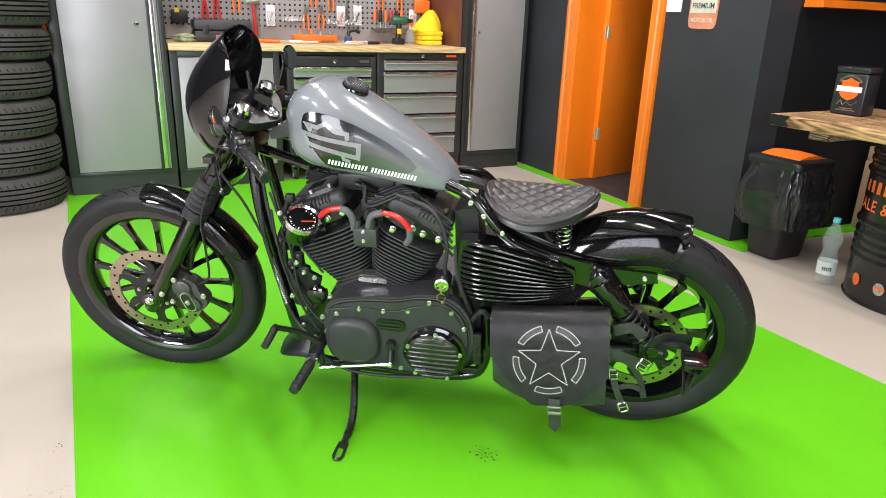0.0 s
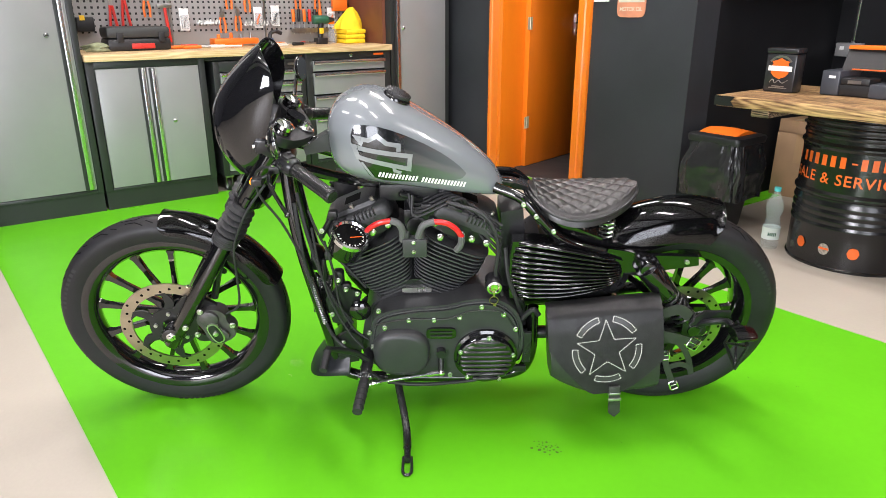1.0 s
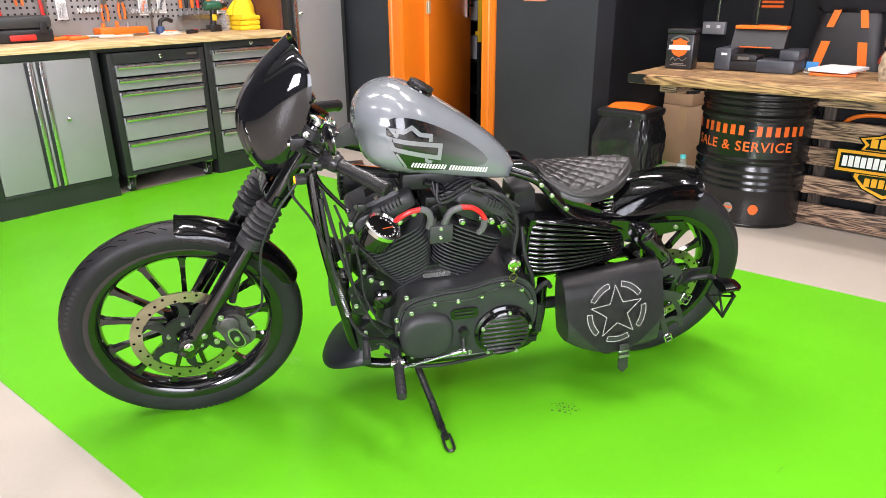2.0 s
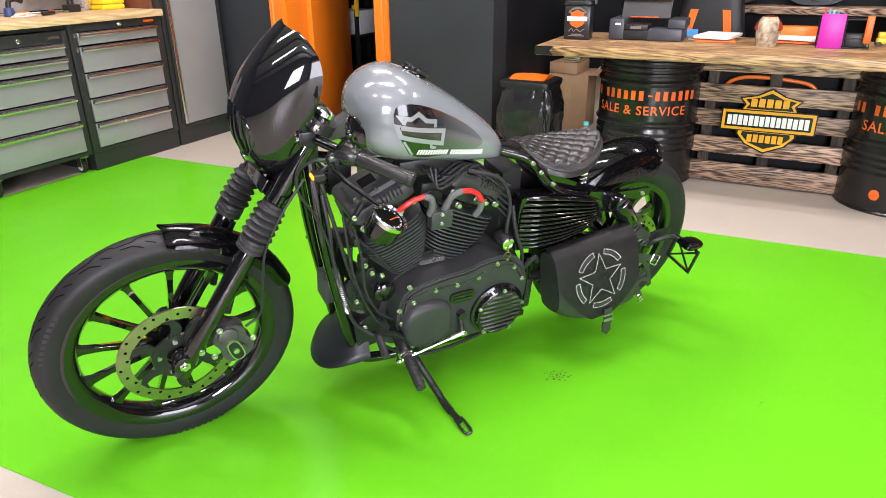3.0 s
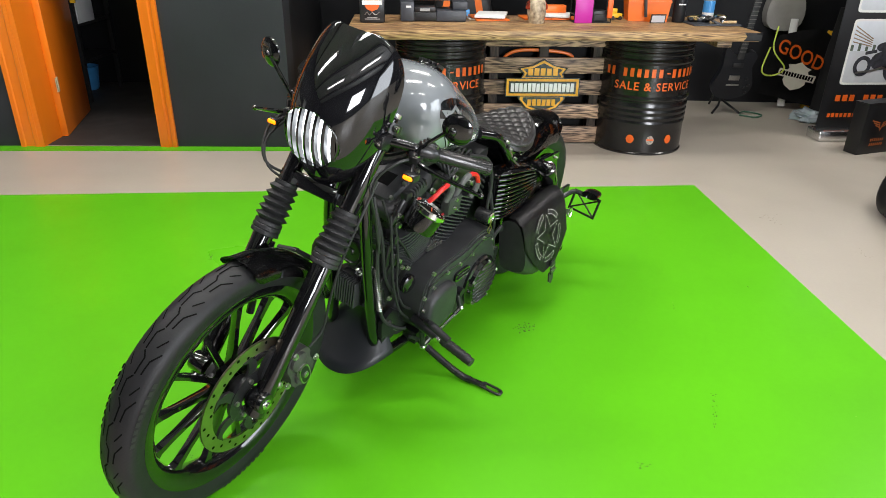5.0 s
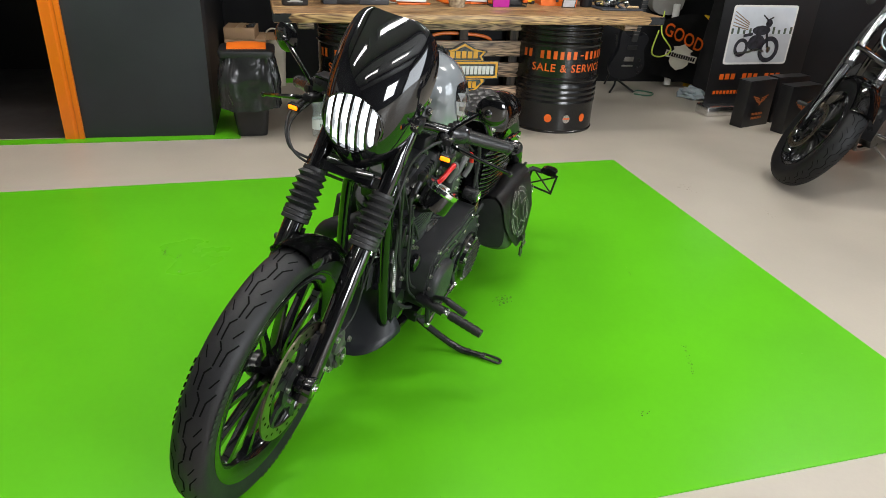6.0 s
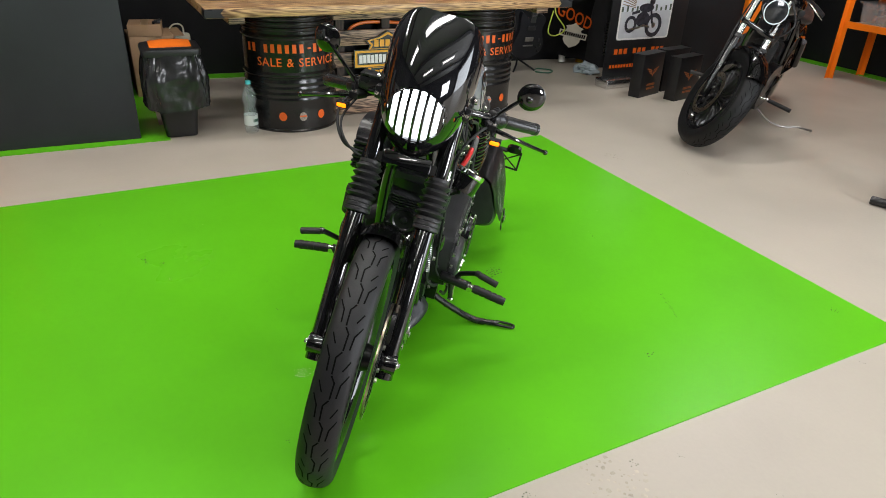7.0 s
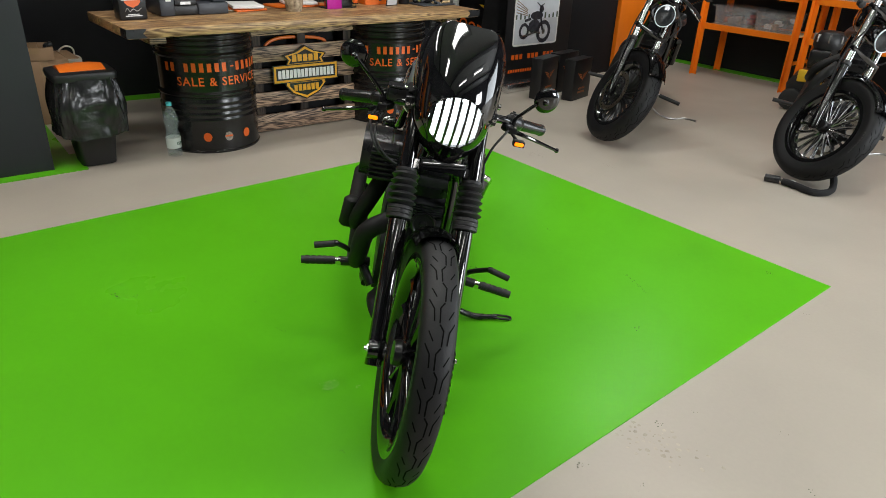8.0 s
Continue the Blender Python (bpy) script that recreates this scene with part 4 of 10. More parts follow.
        rod(bm, P(-0.400, 0.175, 0.868), sg, 0.0048, seg=10)
        box(bm, sg, (0.026, 0.032, 0.016))
        si = part("turn_signal", bm, M_SATIN, B, "small amber lit turn signal", bevel=0.004)
        bm = nb()
        box(bm, sg + V(0.012, 0, 0), (0.010, 0.026, 0.011))
        part("signal_lens", bm, M_AMBER, si, bevel=0.004)

    # tank
    T = [(-0.493, 0.922, 0.900, 0.030), (-0.500, 0.951, 0.858, 0.068), (-0.520, 0.980, 0.818, 0.101), (-0.555, 1.002, 0.795, 0.122), (-0.600, 1.010, 0.782, 0.132),
         (-0.650, 0.997, 0.773, 0.127), (-0.700, 0.970, 0.763, 0.115), (-0.750, 0.939, 0.753, 0.104), (-0.800, 0.906, 0.743, 0.093), (-0.850, 0.870, 0.734, 0.081),
         (-0.895, 0.833, 0.727, 0.067), (-0.930, 0.797, 0.723, 0.052), (-0.950, 0.766, 0.725, 0.035), (-0.959, 0.750, 0.734, 0.012)]

    slopes = [[(T[min(k + 1, len(T) - 1)][i] - T[max(k - 1, 0)][i]) / (T[min(k + 1, len(T) - 1)][0] - T[max(k - 1, 0)][0]) for i in range(4)] for k in range(len(T))]

    def tank_row(u):
        """Smooth section of the tank at u: top, bottom and half width."""
        u = max(T[-1][0], min(T[0][0], u))
        for k in range(len(T) - 1):
            p, q = T[k], T[k + 1]
            if p[0] >= u >= q[0]:
                h = q[0] - p[0]
                f = (u - p[0]) / h
                return [u] + [(2 * f ** 3 - 3 * f * f + 1) * p[i] + (f ** 3 - 2 * f * f + f) * h * slopes[k][i] + (3 * f * f - 2 * f ** 3) * q[i] + (f ** 3 - f * f) * h * slopes[k + 1][i] for i in (1, 2, 3)]
        return T[-1]

    def tank_side(u, w, s=1, out=0.0):
        _, zt, zb, b = tank_row(u)
        zm = zb + (zt - zb) * 0.36
        f = (w - zm) / (zt - zm) if w > zm else (zm - w) / (zm - zb)
        f = max(0, min(0.999, f))
        p = 2.7 if w > zm else 3.0
        return V(u, s * (b * (1 - f ** p) ** (1 / p) + out), w)
    loops = []
    us = glide([(p[0], 0, 0) for p in T], 4)
    for q in us:
        u, zt, zb, b = tank_row(q.x)
        zm = zb + (zt - zb) * 0.36
        loop = []
        for i in range(80):
            t = 2 * math.pi * i / 80
            c, s = math.cos(t), math.sin(t)
            p = 2.7 if s > 0 else 3.0
            loop.append(V(u, b * math.copysign(abs(c) ** (2 / p), c), zm + (zt - zm if s > 0 else zm - zb) * math.copysign(abs(s) ** (2 / p), s)))
        loops.append(loop)
    tank = part("fuel_tank", rings(nb(), loops), M_TANK, B, "grey peanut fuel tank with dark side panel", smooth=70)
    drop = soft([(-0.5620, 0.9220), (-0.5660, 0.9430), (-0.5810, 0.9520), (-0.6190, 0.9510), (-0.6770, 0.9300), (-0.7660, 0.8820), (-0.8290, 0.8350), (-0.8590, 0.7970), (-0.7940, 0.7870), (-0.7170, 0.7950), (-0.6140, 0.8090), (-0.5860, 0.8570), (-0.5670, 0.8900)], 1)
    for s in (1, -1):
        bm = nb()
        patch(bm, drop, lambda u, w: tank_side(u, w, s, 0.0012))
        part("tank_panel", bm, M_TANKD, tank, "dark teardrop tank panel", smooth=60)
        S = lambda u, w: tank_side(u, w, s, 0.0026)
        bm = nb()
        ribbon(bm, [(-0.5850, 0.9050), (-0.5880, 0.9110), (-0.5770, 0.9230), (-0.6060, 0.9165), (-0.6280, 0.9260), (-0.6500, 0.9060), (-0.6800, 0.8980), (-0.6795, 0.8830)], 0.0108, S)
        ribbon(bm, [(-0.5700, 0.9005), (-0.7080, 0.8680), (-0.7045, 0.8350), (-0.5795, 0.8745)], 0.0118, S, closed=True)
        ribbon(bm, [(-0.5880, 0.8610), (-0.6150, 0.8190)], 0.006, S)
        ribbon(bm, [(-0.6670, 0.8430), (-0.6690, 0.8330), (-0.6850, 0.8260)], 0.0085, S)
        part("tank_emblem", bm, M_TANKL, tank, "grey shield line emblem", smooth=60)
        x0, x1, z0, z1 = -0.626, -0.850, 0.820, 0.769

        def line(a, b):
            f = a / 0.230
            return tank_side(x0 + (x1 - x0) * f, z0 + (z1 - z0) * f + b, s, 0.0030)
        letter_bars("letter_bar", tank, M_WHITEP, 27, 0.230, 0.015, line, slant=0.38, gaps=(12,), fat=0.62)
    # finned filler cap
    mcap = Matrix.Translation((-0.672, 0.002, 0.982)) @ pose(0, 0, 0, 0, -26, 0)
    cap = part("filler_cap", lathe(nb(), [(0.036, -0.01), (0.037, 0.004), (0.034, 0.010), (0.012, 0.012), (0.001, 0.012)], 32, mcap), M_GLOSS, B, "finned black filler cap")
    for k in range(-3, 4):
        y = k * 0.0095
        hw = math.sqrt(0.034 ** 2 - y * y)
        part("cap_fin", box(nb(), (0, y, 0.0145), (2 * hw, 0.0048, 0.010), mcap), M_SATIN, cap, bevel=0.001)
    bm = nb()
    prism(bm, [(-0.488, 0.895), (-0.425, 0.858), (-0.430, 0.836), (-0.49, 0.848), (-0.53, 0.84), (-0.53, 0.88)], -0.022, 0.022)
    part("tank_bracket", bm, M_GREYD, B, "grey tank mounting lug", bevel=0.004)
    bm = nb()
    prism(bm, [(-0.94, 0.757), (-0.99, 0.752), (-1.025, 0.740), (-1.025, 0.730), (-0.98, 0.735), (-0.94, 0.738)], -0.022, 0.022)
    part("tank_tail_bracket", bm, M_SATIN, B, "satin black rear tank tab", bevel=0.003)

    # frame
    bm = nb()
    for s in (1, -1):
        tube(bm, [(-0.375, s * 0.035, 0.80), (-0.385, s * 0.058, 0.68), (-0.405, s * 0.066, 0.54), (-0.445, s * 0.072, 0.34), (-0.478, s * 0.078, 0.20),
                  (-0.53, s * 0.085, 0.145), (-0.72, s * 0.09, 0.140), (-0.98, s * 0.095, 0.150), (-1.05, s * 0.10, 0.22), (-1.05, s * 0.10, 0.40)], 0.0165, 12)
        tube(bm, [(-0.93, s * 0.055, 0.755), (-1.00, s * 0.085, 0.735), (-1.05, s * 0.10, 0.685), (-1.11, s * 0.105, 0.625), (-1.20, s * 0.105, 0.588), (-1.33, s * 0.105, 0.562), (-1.44, s * 0.105, 0.560)], 0.0150, 12)
    tube(bm, [(-0.38, 0, 0.88), (-0.55, 0, 0.83), (-0.78, 0, 0.76), (-0.98, 0, 0.735)], 0.022, 12)
    tube(bm, [(-0.38, 0, 0.80), (-0.55, 0, 0.755), (-0.75, 0, 0.74)], 0.015, 10)
    part("bike_frame", bm, M_GLOSS, B, "gloss black tubular frame")
    bm = nb()
    for s in (1, -1):
        tube(bm, [(-1.00, s * 0.095, 0.745), (-1.06, s * 0.108, 0.66), (-1.13, s * 0.118, 0.605), (-1.22, s * 0.120, 0.580)], 0.006, 8)
    part("fender_strut_trim", bm, M_GLOSS, B)
    bm = nb()
    for s in (1, -1):
        prism(bm, [(-1.22, 0.545), (-1.24, 0.600), (-1.36, 0.578), (-1.49, 0.572), (-1.495, 0.545), (-1.40, 0.530), (-1.36, 0.505), (-1.30, 0.520)], s * 0.108, s * 0.120)
    part("fender_strut", bm, M_GLOSS, B, bevel=0.003)
    bolt_heads(B, [(-1.350, 0.535), (-1.460, 0.557), (-1.000, 0.735), (-1.035, 0.700), (-1.085, 0.655)], 0.120, 0.0062, 0.008)
    # swing arm
    bm = nb()
    for s in (1, -1):
        tube(bm, [(-1.02, s * 0.085, 0.30), (-1.25, s * 0.10, 0.31), (-1.40, s * 0.115, 0.325), (-1.54, s * 0.118, 0.328)], 0.019, 12)
        prism(bm, oval(-1.5, 0.328, 0.055, 0.030, 20), s * 0.104, s * 0.128)
        rod(bm, (-1.5, s * 0.126, 0.328), (-1.5, s * 0.150, 0.328), 0.013, seg=6)
    part("swing_arm", bm, M_SATIN, B, "satin black swing arm")
    bolt_heads(B, [(-1.5, 0.328), (-1.475, 0.398)], 0.140, 0.011, 0.009)

    # shocks
    for s in (1, -1):
        p0, p1 = V(-1.503, s * 0.142, 0.352), V(-1.345, s * 0.140, 0.553)
        d = (p1 - p0).normalized()
        bm = nb()
        rod(bm, p0, p0.lerp(p1, 0.62), 0.017, seg=16)
        rod(bm, p0.lerp(p1, 0.55), p1, 0.031, 0.034, seg=20)
        rod(bm, p1 - V(0, 0.02, 0), p1 + V(0, 0.02, 0), 0.022, seg=16)
        rod(bm, p0 - V(0, 0.02, 0), p0 + V(0, 0.02, 0), 0.018, seg=16)
        sh = part("shock_absorber", bm, M_GLOSS, B, "gloss black rear shock", bevel=0.002)
        bm = nb()
        m = Matrix.Translation(p0.lerp(p1, 0.14)) @ frame_along(d)
        L = (p1 - p0).length * 0.48
        tube(bm, [m @ V(0.028 * math.cos(k * 0.6), 0.028 * math.sin(k * 0.6), L * k / 68) for k in range(69)], 0.0048, 8, n=0)
        part("shock_spring", bm, M_SATIN, sh)

    # seat: quilted solo saddle on two springs
    def seat_half(u):
        f = (u + 1.028) / -0.300
        return 0.126 * max(0.0, math.sin(math.pi * min(1, max(0, f)) ** 0.78)) ** 0.52

    def seat_top(f):
        return 0.714 + 0.08 * max(0, f - 0.40) ** 2 + 0.16 * max(0, 0.40 - f) ** 2
    nu, nv = 110, 92
    bm = nb()
    top_rows, low_rows = [], []
    for i in range(nu + 1):
        f = 0.003 + 0.994 * i / nu
        f = 0.5 - 0.5 * math.cos(math.pi * f)
        u = -1.028 - 0.300 * f
        h = seat_half(u)
        trow, lrow = [], []
        for j in range(nv + 1):
            q = -1 + 2 * j / nv
            v = h * math.sin(q * math.pi / 2)
            edge = max(0.0, 1 - (abs(v) / max(h, 1e-4)) ** 6)
            base = seat_top(f) - 0.6 * v * v
            qa, qb = (u + v) / 0.046, (u - v) / 0.046
            quilt = 0.0080 * (abs(math.sin(math.pi * qa)) * abs(math.sin(math.pi * qb))) ** 0.33 if abs(v) < h - 0.012 and 0.06 < f < 0.96 else 0.0015
            trow.append(bm.verts.new(V(u, v, base + quilt - 0.014 * (1 - edge))))
            lrow.append(bm.verts.new(V(u, v * 1.04, base - 0.034 - 0.010 * edge)))
        top_rows.append(trow)
        low_rows.append(lrow)
    for rows in (top_rows, low_rows):
        for a, b in zip(rows, rows[1:]):
            for j in range(nv):
                bm.faces.new((a[j], a[j + 1], b[j + 1], b[j]))
    for j in range(nv):
        for r in (0, nu):
            bm.faces.new((top_rows[r][j], top_rows[r][j + 1], low_rows[r][j + 1], low_rows[r][j]))
    for i in range(nu):
        for j in (0, nv):
            bm.faces.new((top_rows[i][j], top_rows[i + 1][j], low_rows[i + 1][j], low_rows[i][j]))
    seat = part("seat", bm, M_SEAT, B, "diamond quilted black leather solo seat", smooth=60)
    bm = nb()
    rim = []
    for sgn in (1, -1):
        rim.append([V(-1.028 - 0.300 * f, sgn * seat_half(-1.028 - 0.300 * f) * 1.01, seat_top(f) - 0.6 * seat_half(-1.028 - 0.300 * f) ** 2 - 0.014)
                    for f in [0.5 - 0.5 * math.cos(math.pi * k / 24) for k in range(25)]])
    tube(bm, rim[0] + rim[1][::-1][1:-1], 0.005, 8, n=0, closed=True)
    part("seat_piping", bm, M_LEATHER, seat)
    for s in (1, -1):
        bm = nb()
        tube(bm, [(-1.245 + 0.019 * math.cos(k * 0.7), s * 0.058 + 0.019 * math.sin(k * 0.7), 0.582 + 0.080 * k / 54) for k in range(55)], 0.0035, 8, n=0)
        part("seat_spring", bm, M_CHROME, seat, "chrome coil seat spring")
    bm = nb()
    prism(bm, [(-1.01, 0.735), (-1.03, 0.690), (-1.07, 0.640), (-1.12, 0.600), (-1.26, 0.570), (-1.30, 0.585), (-1.20, 0.625), (-1.10, 0.670)], -0.085, 0.085)
    part("seat_pan", bm, M_GLOSS, B, "gloss black seat base cover", bevel=0.006)

    # the front end is turned a little to the left
    foot, top = V(0.030, 0, 0.25), V(-0.400, 0, 0.95)
    S = Matrix.Translation(foot) @ Matrix.Rotation(radians(4.2), 4, (top - foot).normalized()) @ Matrix.Translation(-foot)
    turning = ("front_wheel", "fork_", "tree_cover", "upper_triple", "lower_triple", "fender_stay", "front_fender", "brake_caliper", "caliper_bracket", "brake_hose",
               "fairing", "headlight", "instrument_housing", "control_cable")
    for o in list(B.children):
        if o.name.startswith(turning):
            o.matrix_basis = S @ o.matrix_basis
    build_engine(B)
    build_sides(B)
    return B


def fin_stack(B, base, direction, n, pitch, w0, w1, d0, d1, name):
    """A finned cylinder: a barrel with square rounded cooling fins."""
    d = Vector(direction).normalized()
    m = Matrix.Translation(base) @ Matrix(((d.z, 0, d.x, 0), (0, 1, 0, 0), (-d.x, 0, d.z, 0), (0, 0, 0, 1)))
    bm = nb()
    lathe(bm, [(0.052, -0.03), (0.056, n * pitch)], 28, m)
    cyl = part(name, bm, M_SATIN, B, "black finned cylinder barrel")
    bm = nb()
    prism(bm, oval(0, 0, 0.5, 0.5, 32, 3.6), -0.0021, 0.0021, "xy")
    fin = None
    for k in range(n):
        f = k / (n - 1)
        ww, dd = w0 + (w1 - w0) * min(1, f * 1.5), d0 + (d1 - d0) * min(1, f * 1.5)
        place = m @ Matrix.Translation((0, 0, k * pitch)) @ Matrix.Diagonal((ww, dd, 1, 1))
        if fin is None:
            fin = part("fin", bm, M_FIN, cyl, place=place, smooth=40)
        else:
            again(fin, place)
    return cyl, m


def build_engine(B):
    # crankcase, gearbox
    bm = nb()
    prism(bm, soft([(-0.545, 0.20), (-0.560, 0.34), (-0.60, 0.42), (-0.70, 0.445), (-0.88, 0.455), (-1.00, 0.44), (-1.045, 0.36), (-1.04, 0.20), (-0.98, 0.155), (-0.62, 0.155)], 1), -0.115, 0.075)
    part("crankcase", bm, M_WRINKLE, B, "wrinkle black engine crankcase", bevel=0.010)
    outline = soft([(-0.578, 0.300), (-0.590, 0.395), (-0.625, 0.420), (-0.710, 0.437), (-0.800, 0.440), (-0.868, 0.462), (-0.945, 0.462), (-1.000, 0.420),
                    (-1.022, 0.350), (-1.020, 0.275), (-0.985, 0.205), (-0.900, 0.182), (-0.770, 0.190), (-0.640, 0.198), (-0.590, 0.235)], 2)
    bm = nb()
    prism(bm, outline, 0.070, 0.150)
    pc = part("primary_cover", bm, M_WRINKLE, B, "wrinkle black primary cover", bevel=0.016, seg=3)
    bm = nb()
    inner = [(-0.80 + (x + 0.80) * 0.93, 0.32 + (z - 0.32) * 0.90) for x, z in outline]
    prism(bm, inner, 0.148, 0.160)
    part("cover_face", bm, M_WRINKLE, pc, bevel=0.008)
    bead = [(-0.80 + (x + 0.80) * 0.945, 0.152, 0.32 + (z - 0.32) * 0.925) for x, z in outline]
    part("cover_bead", tube(nb(), bead + bead[:1], 0.0032, 6), M_WRINKLE, pc)
    loops = []
    for f, y in ((1.0, 0.156), (0.97, 0.172), (0.90, 0.181), (0.72, 0.185)):
        loops.append([V(x, y, z) for x, z in oval(-0.672, 0.292, 0.082 * f, 0.078 * f, 36, 2.6)])
    part("cover_bulge", rings(nb(), loops), M_WRINKLE, pc, smooth=60)
    cx, cz, R = -0.912, 0.276, 0.083
    derby = part("derby_cover", lathe(nb(), [(R + 0.008, 0.0), (R + 0.008, 0.014), (R, 0.018), (R - 0.004, 0.030), (R - 0.010, 0.034), (0.001, 0.036)], 48,
                 pose(cx, 0.155, cz, -90, 0, 0)), M_GLOSS, B, "ribbed gloss black derby cover")
    for k in range(-4, 5):
        z = k * 0.0158
        hw = math.sqrt(max(0.0, (R - 0.010) ** 2 - z * z))
        bm = nb()
        loops = []
        for x in (-hw, -hw + 0.006, hw - 0.006, hw):
            e = 0.4 if abs(x) > hw - 0.001 else 1.0
            loops.append([V(cx + x, 0.188 + 0.0065 * e * math.sin(t), cz + z + 0.0042 * math.cos(t)) for t in [math.pi * i / 6 for i in range(7)]])
        rings(bm, loops, closed=False, caps=False)
        part("derby_rib", bm, M_STRIPE, derby, smooth=70)
    bolt_heads(derby, [(cx + (R - 0.004) * math.cos(radians(a)), cz + (R - 0.004) * math.sin(radians(a))) for a in (95, 23, -49, -121, 167)], 0.186, 0.006)
    bm = nb()
    prism(bm, oval(-0.785, 0.357, 0.042, 0.018, 24, 4), 0.158, 0.168)
    v = part("inspection_cover", bm, M_GLOSS, pc, "slotted inspection cover", bevel=0.003)
    bm = nb()
    for dz in (-0.006, 0.006):
        box(bm, (-0.785, 0.169, 0.357 + dz), (0.062, 0.004, 0.0035))
    part("cover_slot", bm, M_STRIPE, v)
    ring = [(-0.80 + (x + 0.80) * 0.955, 0.32 + (z - 0.32) * 0.93) for x, z in outline]
    picks = [(-0.612, 0.432), (-0.627, 0.375), (-0.591, 0.309), (-0.695, 0.400), (-0.765, 0.400), (-0.836, 0.408), (-0.897, 0.442), (-0.959, 0.416), (-0.995, 0.366), (-0.583, 0.358), (-0.631, 0.215), (-0.811, 0.205), (-0.991, 0.26)]
    bolt_heads(pc, picks, 0.1585, 0.0066, 0.008)
    # smooth seams across the cover's face
    bm = nb()
    for dz in (0.0,):
        tube(bm, [(-0.60, 0.161, 0.385), (-0.69, 0.161, 0.403), (-0.80, 0.161, 0.403), (-0.87, 0.161, 0.428), (-0.95, 0.161, 0.425), (-0.99, 0.161, 0.375)], 0.0028, 6)
    part("cover_seam", bm, M_STRIPE, pc)
    # name plate below the cylinders
    bm = nb()
    prism(bm, oval(-0.717, 0.452, 0.042, 0.008, 20, 5), 0.080, 0.088)
    part("engine_plate", bm, M_BOLT, B, "small bare metal engine plate")
    bm = nb()
    prism(bm, [(-0.62, 0.425), (-0.64, 0.475), (-0.72, 0.485), (-0.80, 0.478), (-0.83, 0.43)], -0.08, 0.080)
    part("cylinder_base", bm, M_SATIN, B, bevel=0.008)

    # two finned cylinders in a vee
    fin_stack(B, (-0.654, 0, 0.440), (0.40, 0, 0.92), 15, 0.0118, 0.118, 0.208, 0.165, 0.215, "front_cylinder")
    fin_stack(B, (-0.760, 0, 0.440), (-0.40, 0, 0.92), 15, 0.0118, 0.118, 0.208, 0.165, 0.215, "rear_cylinder")
    for base, dr, nm in (((-0.582, 0, 0.618), 0.40, "front"), ((-0.834, 0, 0.618), -0.40, "rear")):
        d = V(dr, 0, 0.92).normalized()
        m = Matrix.Translation(base) @ Matrix(((d.z, 0, d.x, 0), (0, 1, 0, 0), (-d.x, 0, d.z, 0), (0, 0, 0, 1)))
        bm = nb()
        prism(bm, soft([(-0.080, -0.085), (0.085, -0.085), (0.100, -0.03), (0.100, 0.05), (0.07, 0.088), (-0.05, 0.088), (-0.095, 0.05), (-0.095, -0.03)], 1), 0.0, 0.040, "xy", m)
        hd = part("cylinder_head", bm, M_SATIN, B, bevel=0.006)
        bm = nb()
        loops = []
        for z, sx, sy in ((0.036, 0.096, 0.088), (0.064, 0.096, 0.088), (0.074, 0.091, 0.083), (0.077, 0.084, 0.076), (0.077, 0.070, 0.060), (0.088, 0.066, 0.056), (0.090, 0.060, 0.050)):
            loops.append([m @ V(x, y, z) for x, y in oval(0, 0, sx, sy, 48, 9)])
        rk = part("rocker_box", rings(bm, loops), M_WRINKLE, B, "wrinkle black rocker box", smooth=50)
        bm = nb()
        prism(bm, [(-0.020, -0.022), (0.026, -0.022), (0.026, 0.022), (-0.020, 0.022)], 0.0895, 0.0912, "xy", m)
        part("rocker_recess", bm, M_GROOVE, rk, "dark square recess in the cover", smooth=0)
        bm = nb()
        for k in range(6):
            box(bm, (-0.055 + 0.011 * k, 0.082, 0.066), (0.005, 0.014, 0.022), m)
        box(bm, (0.045, 0.078, 0.070), (0.042, 0.012, 0.020), m)
        part("rocker_rib", bm, M_SATIN, rk, bevel=0.001)
        bolt = part("head_bolt", lathe(nb(), [(0.0095, 0), (0.0095, 0.003), (0.0075, 0.004), (0.0075, 0.012), (0.004, 0.013)], 8, pose(0, 0, 0, -90, 0, 0)), M_BOLT, hd, "bright head bolt", place=Matrix.Translation(m @ V(-0.075, 0.088, 0.018)))
        for x, y, z in ((0.0, 0.094, 0.018), (0.078, 0.082, 0.018), (-0.03, 0.096, 0.018), (0.05, 0.092, -0.012)):
            again(bolt, Matrix.Translation(m @ V(x, y, z)))
        top = part("cover_bolt", rod(nb(), (0, 0, 0), (0, 0, 0.010), 0.006, seg=8), M_BOLT, rk, place=m @ pose(-0.06, 0.06, 0.088))
        for x in (0.0, 0.06):
            again(top, m @ pose(x, 0.06, 0.088))

    # gauge pod
    gc, gn = V(-0.545, 0.144, 0.650), V(-0.42, 0.30, 1.0).normalized()
    mg = Matrix.Translation(gc) @ frame_along(gn)
    g = part("gauge", lathe(nb(), [(0.030, -0.050), (0.045, -0.047), (0.048, -0.036), (0.048, 0.008), (0.040, 0.010)], 40, mg), M_GLOSS, B, "round black gauge with chrome bezel")
    part("bezel", lathe(nb(), [(0.0485, 0.002), (0.0512, 0.006), (0.0508, 0.017), (0.0460, 0.0200), (0.0415, 0.014), (0.0415, 0.010)], 40, mg, wrap=True), M_CHROME, g)
    part("dial", lathe(nb(), [(0.043, 0.0105), (0.043, 0.0112), (0.001, 0.0113)], 40, mg), M_GROOVE, g)
    bm = nb()
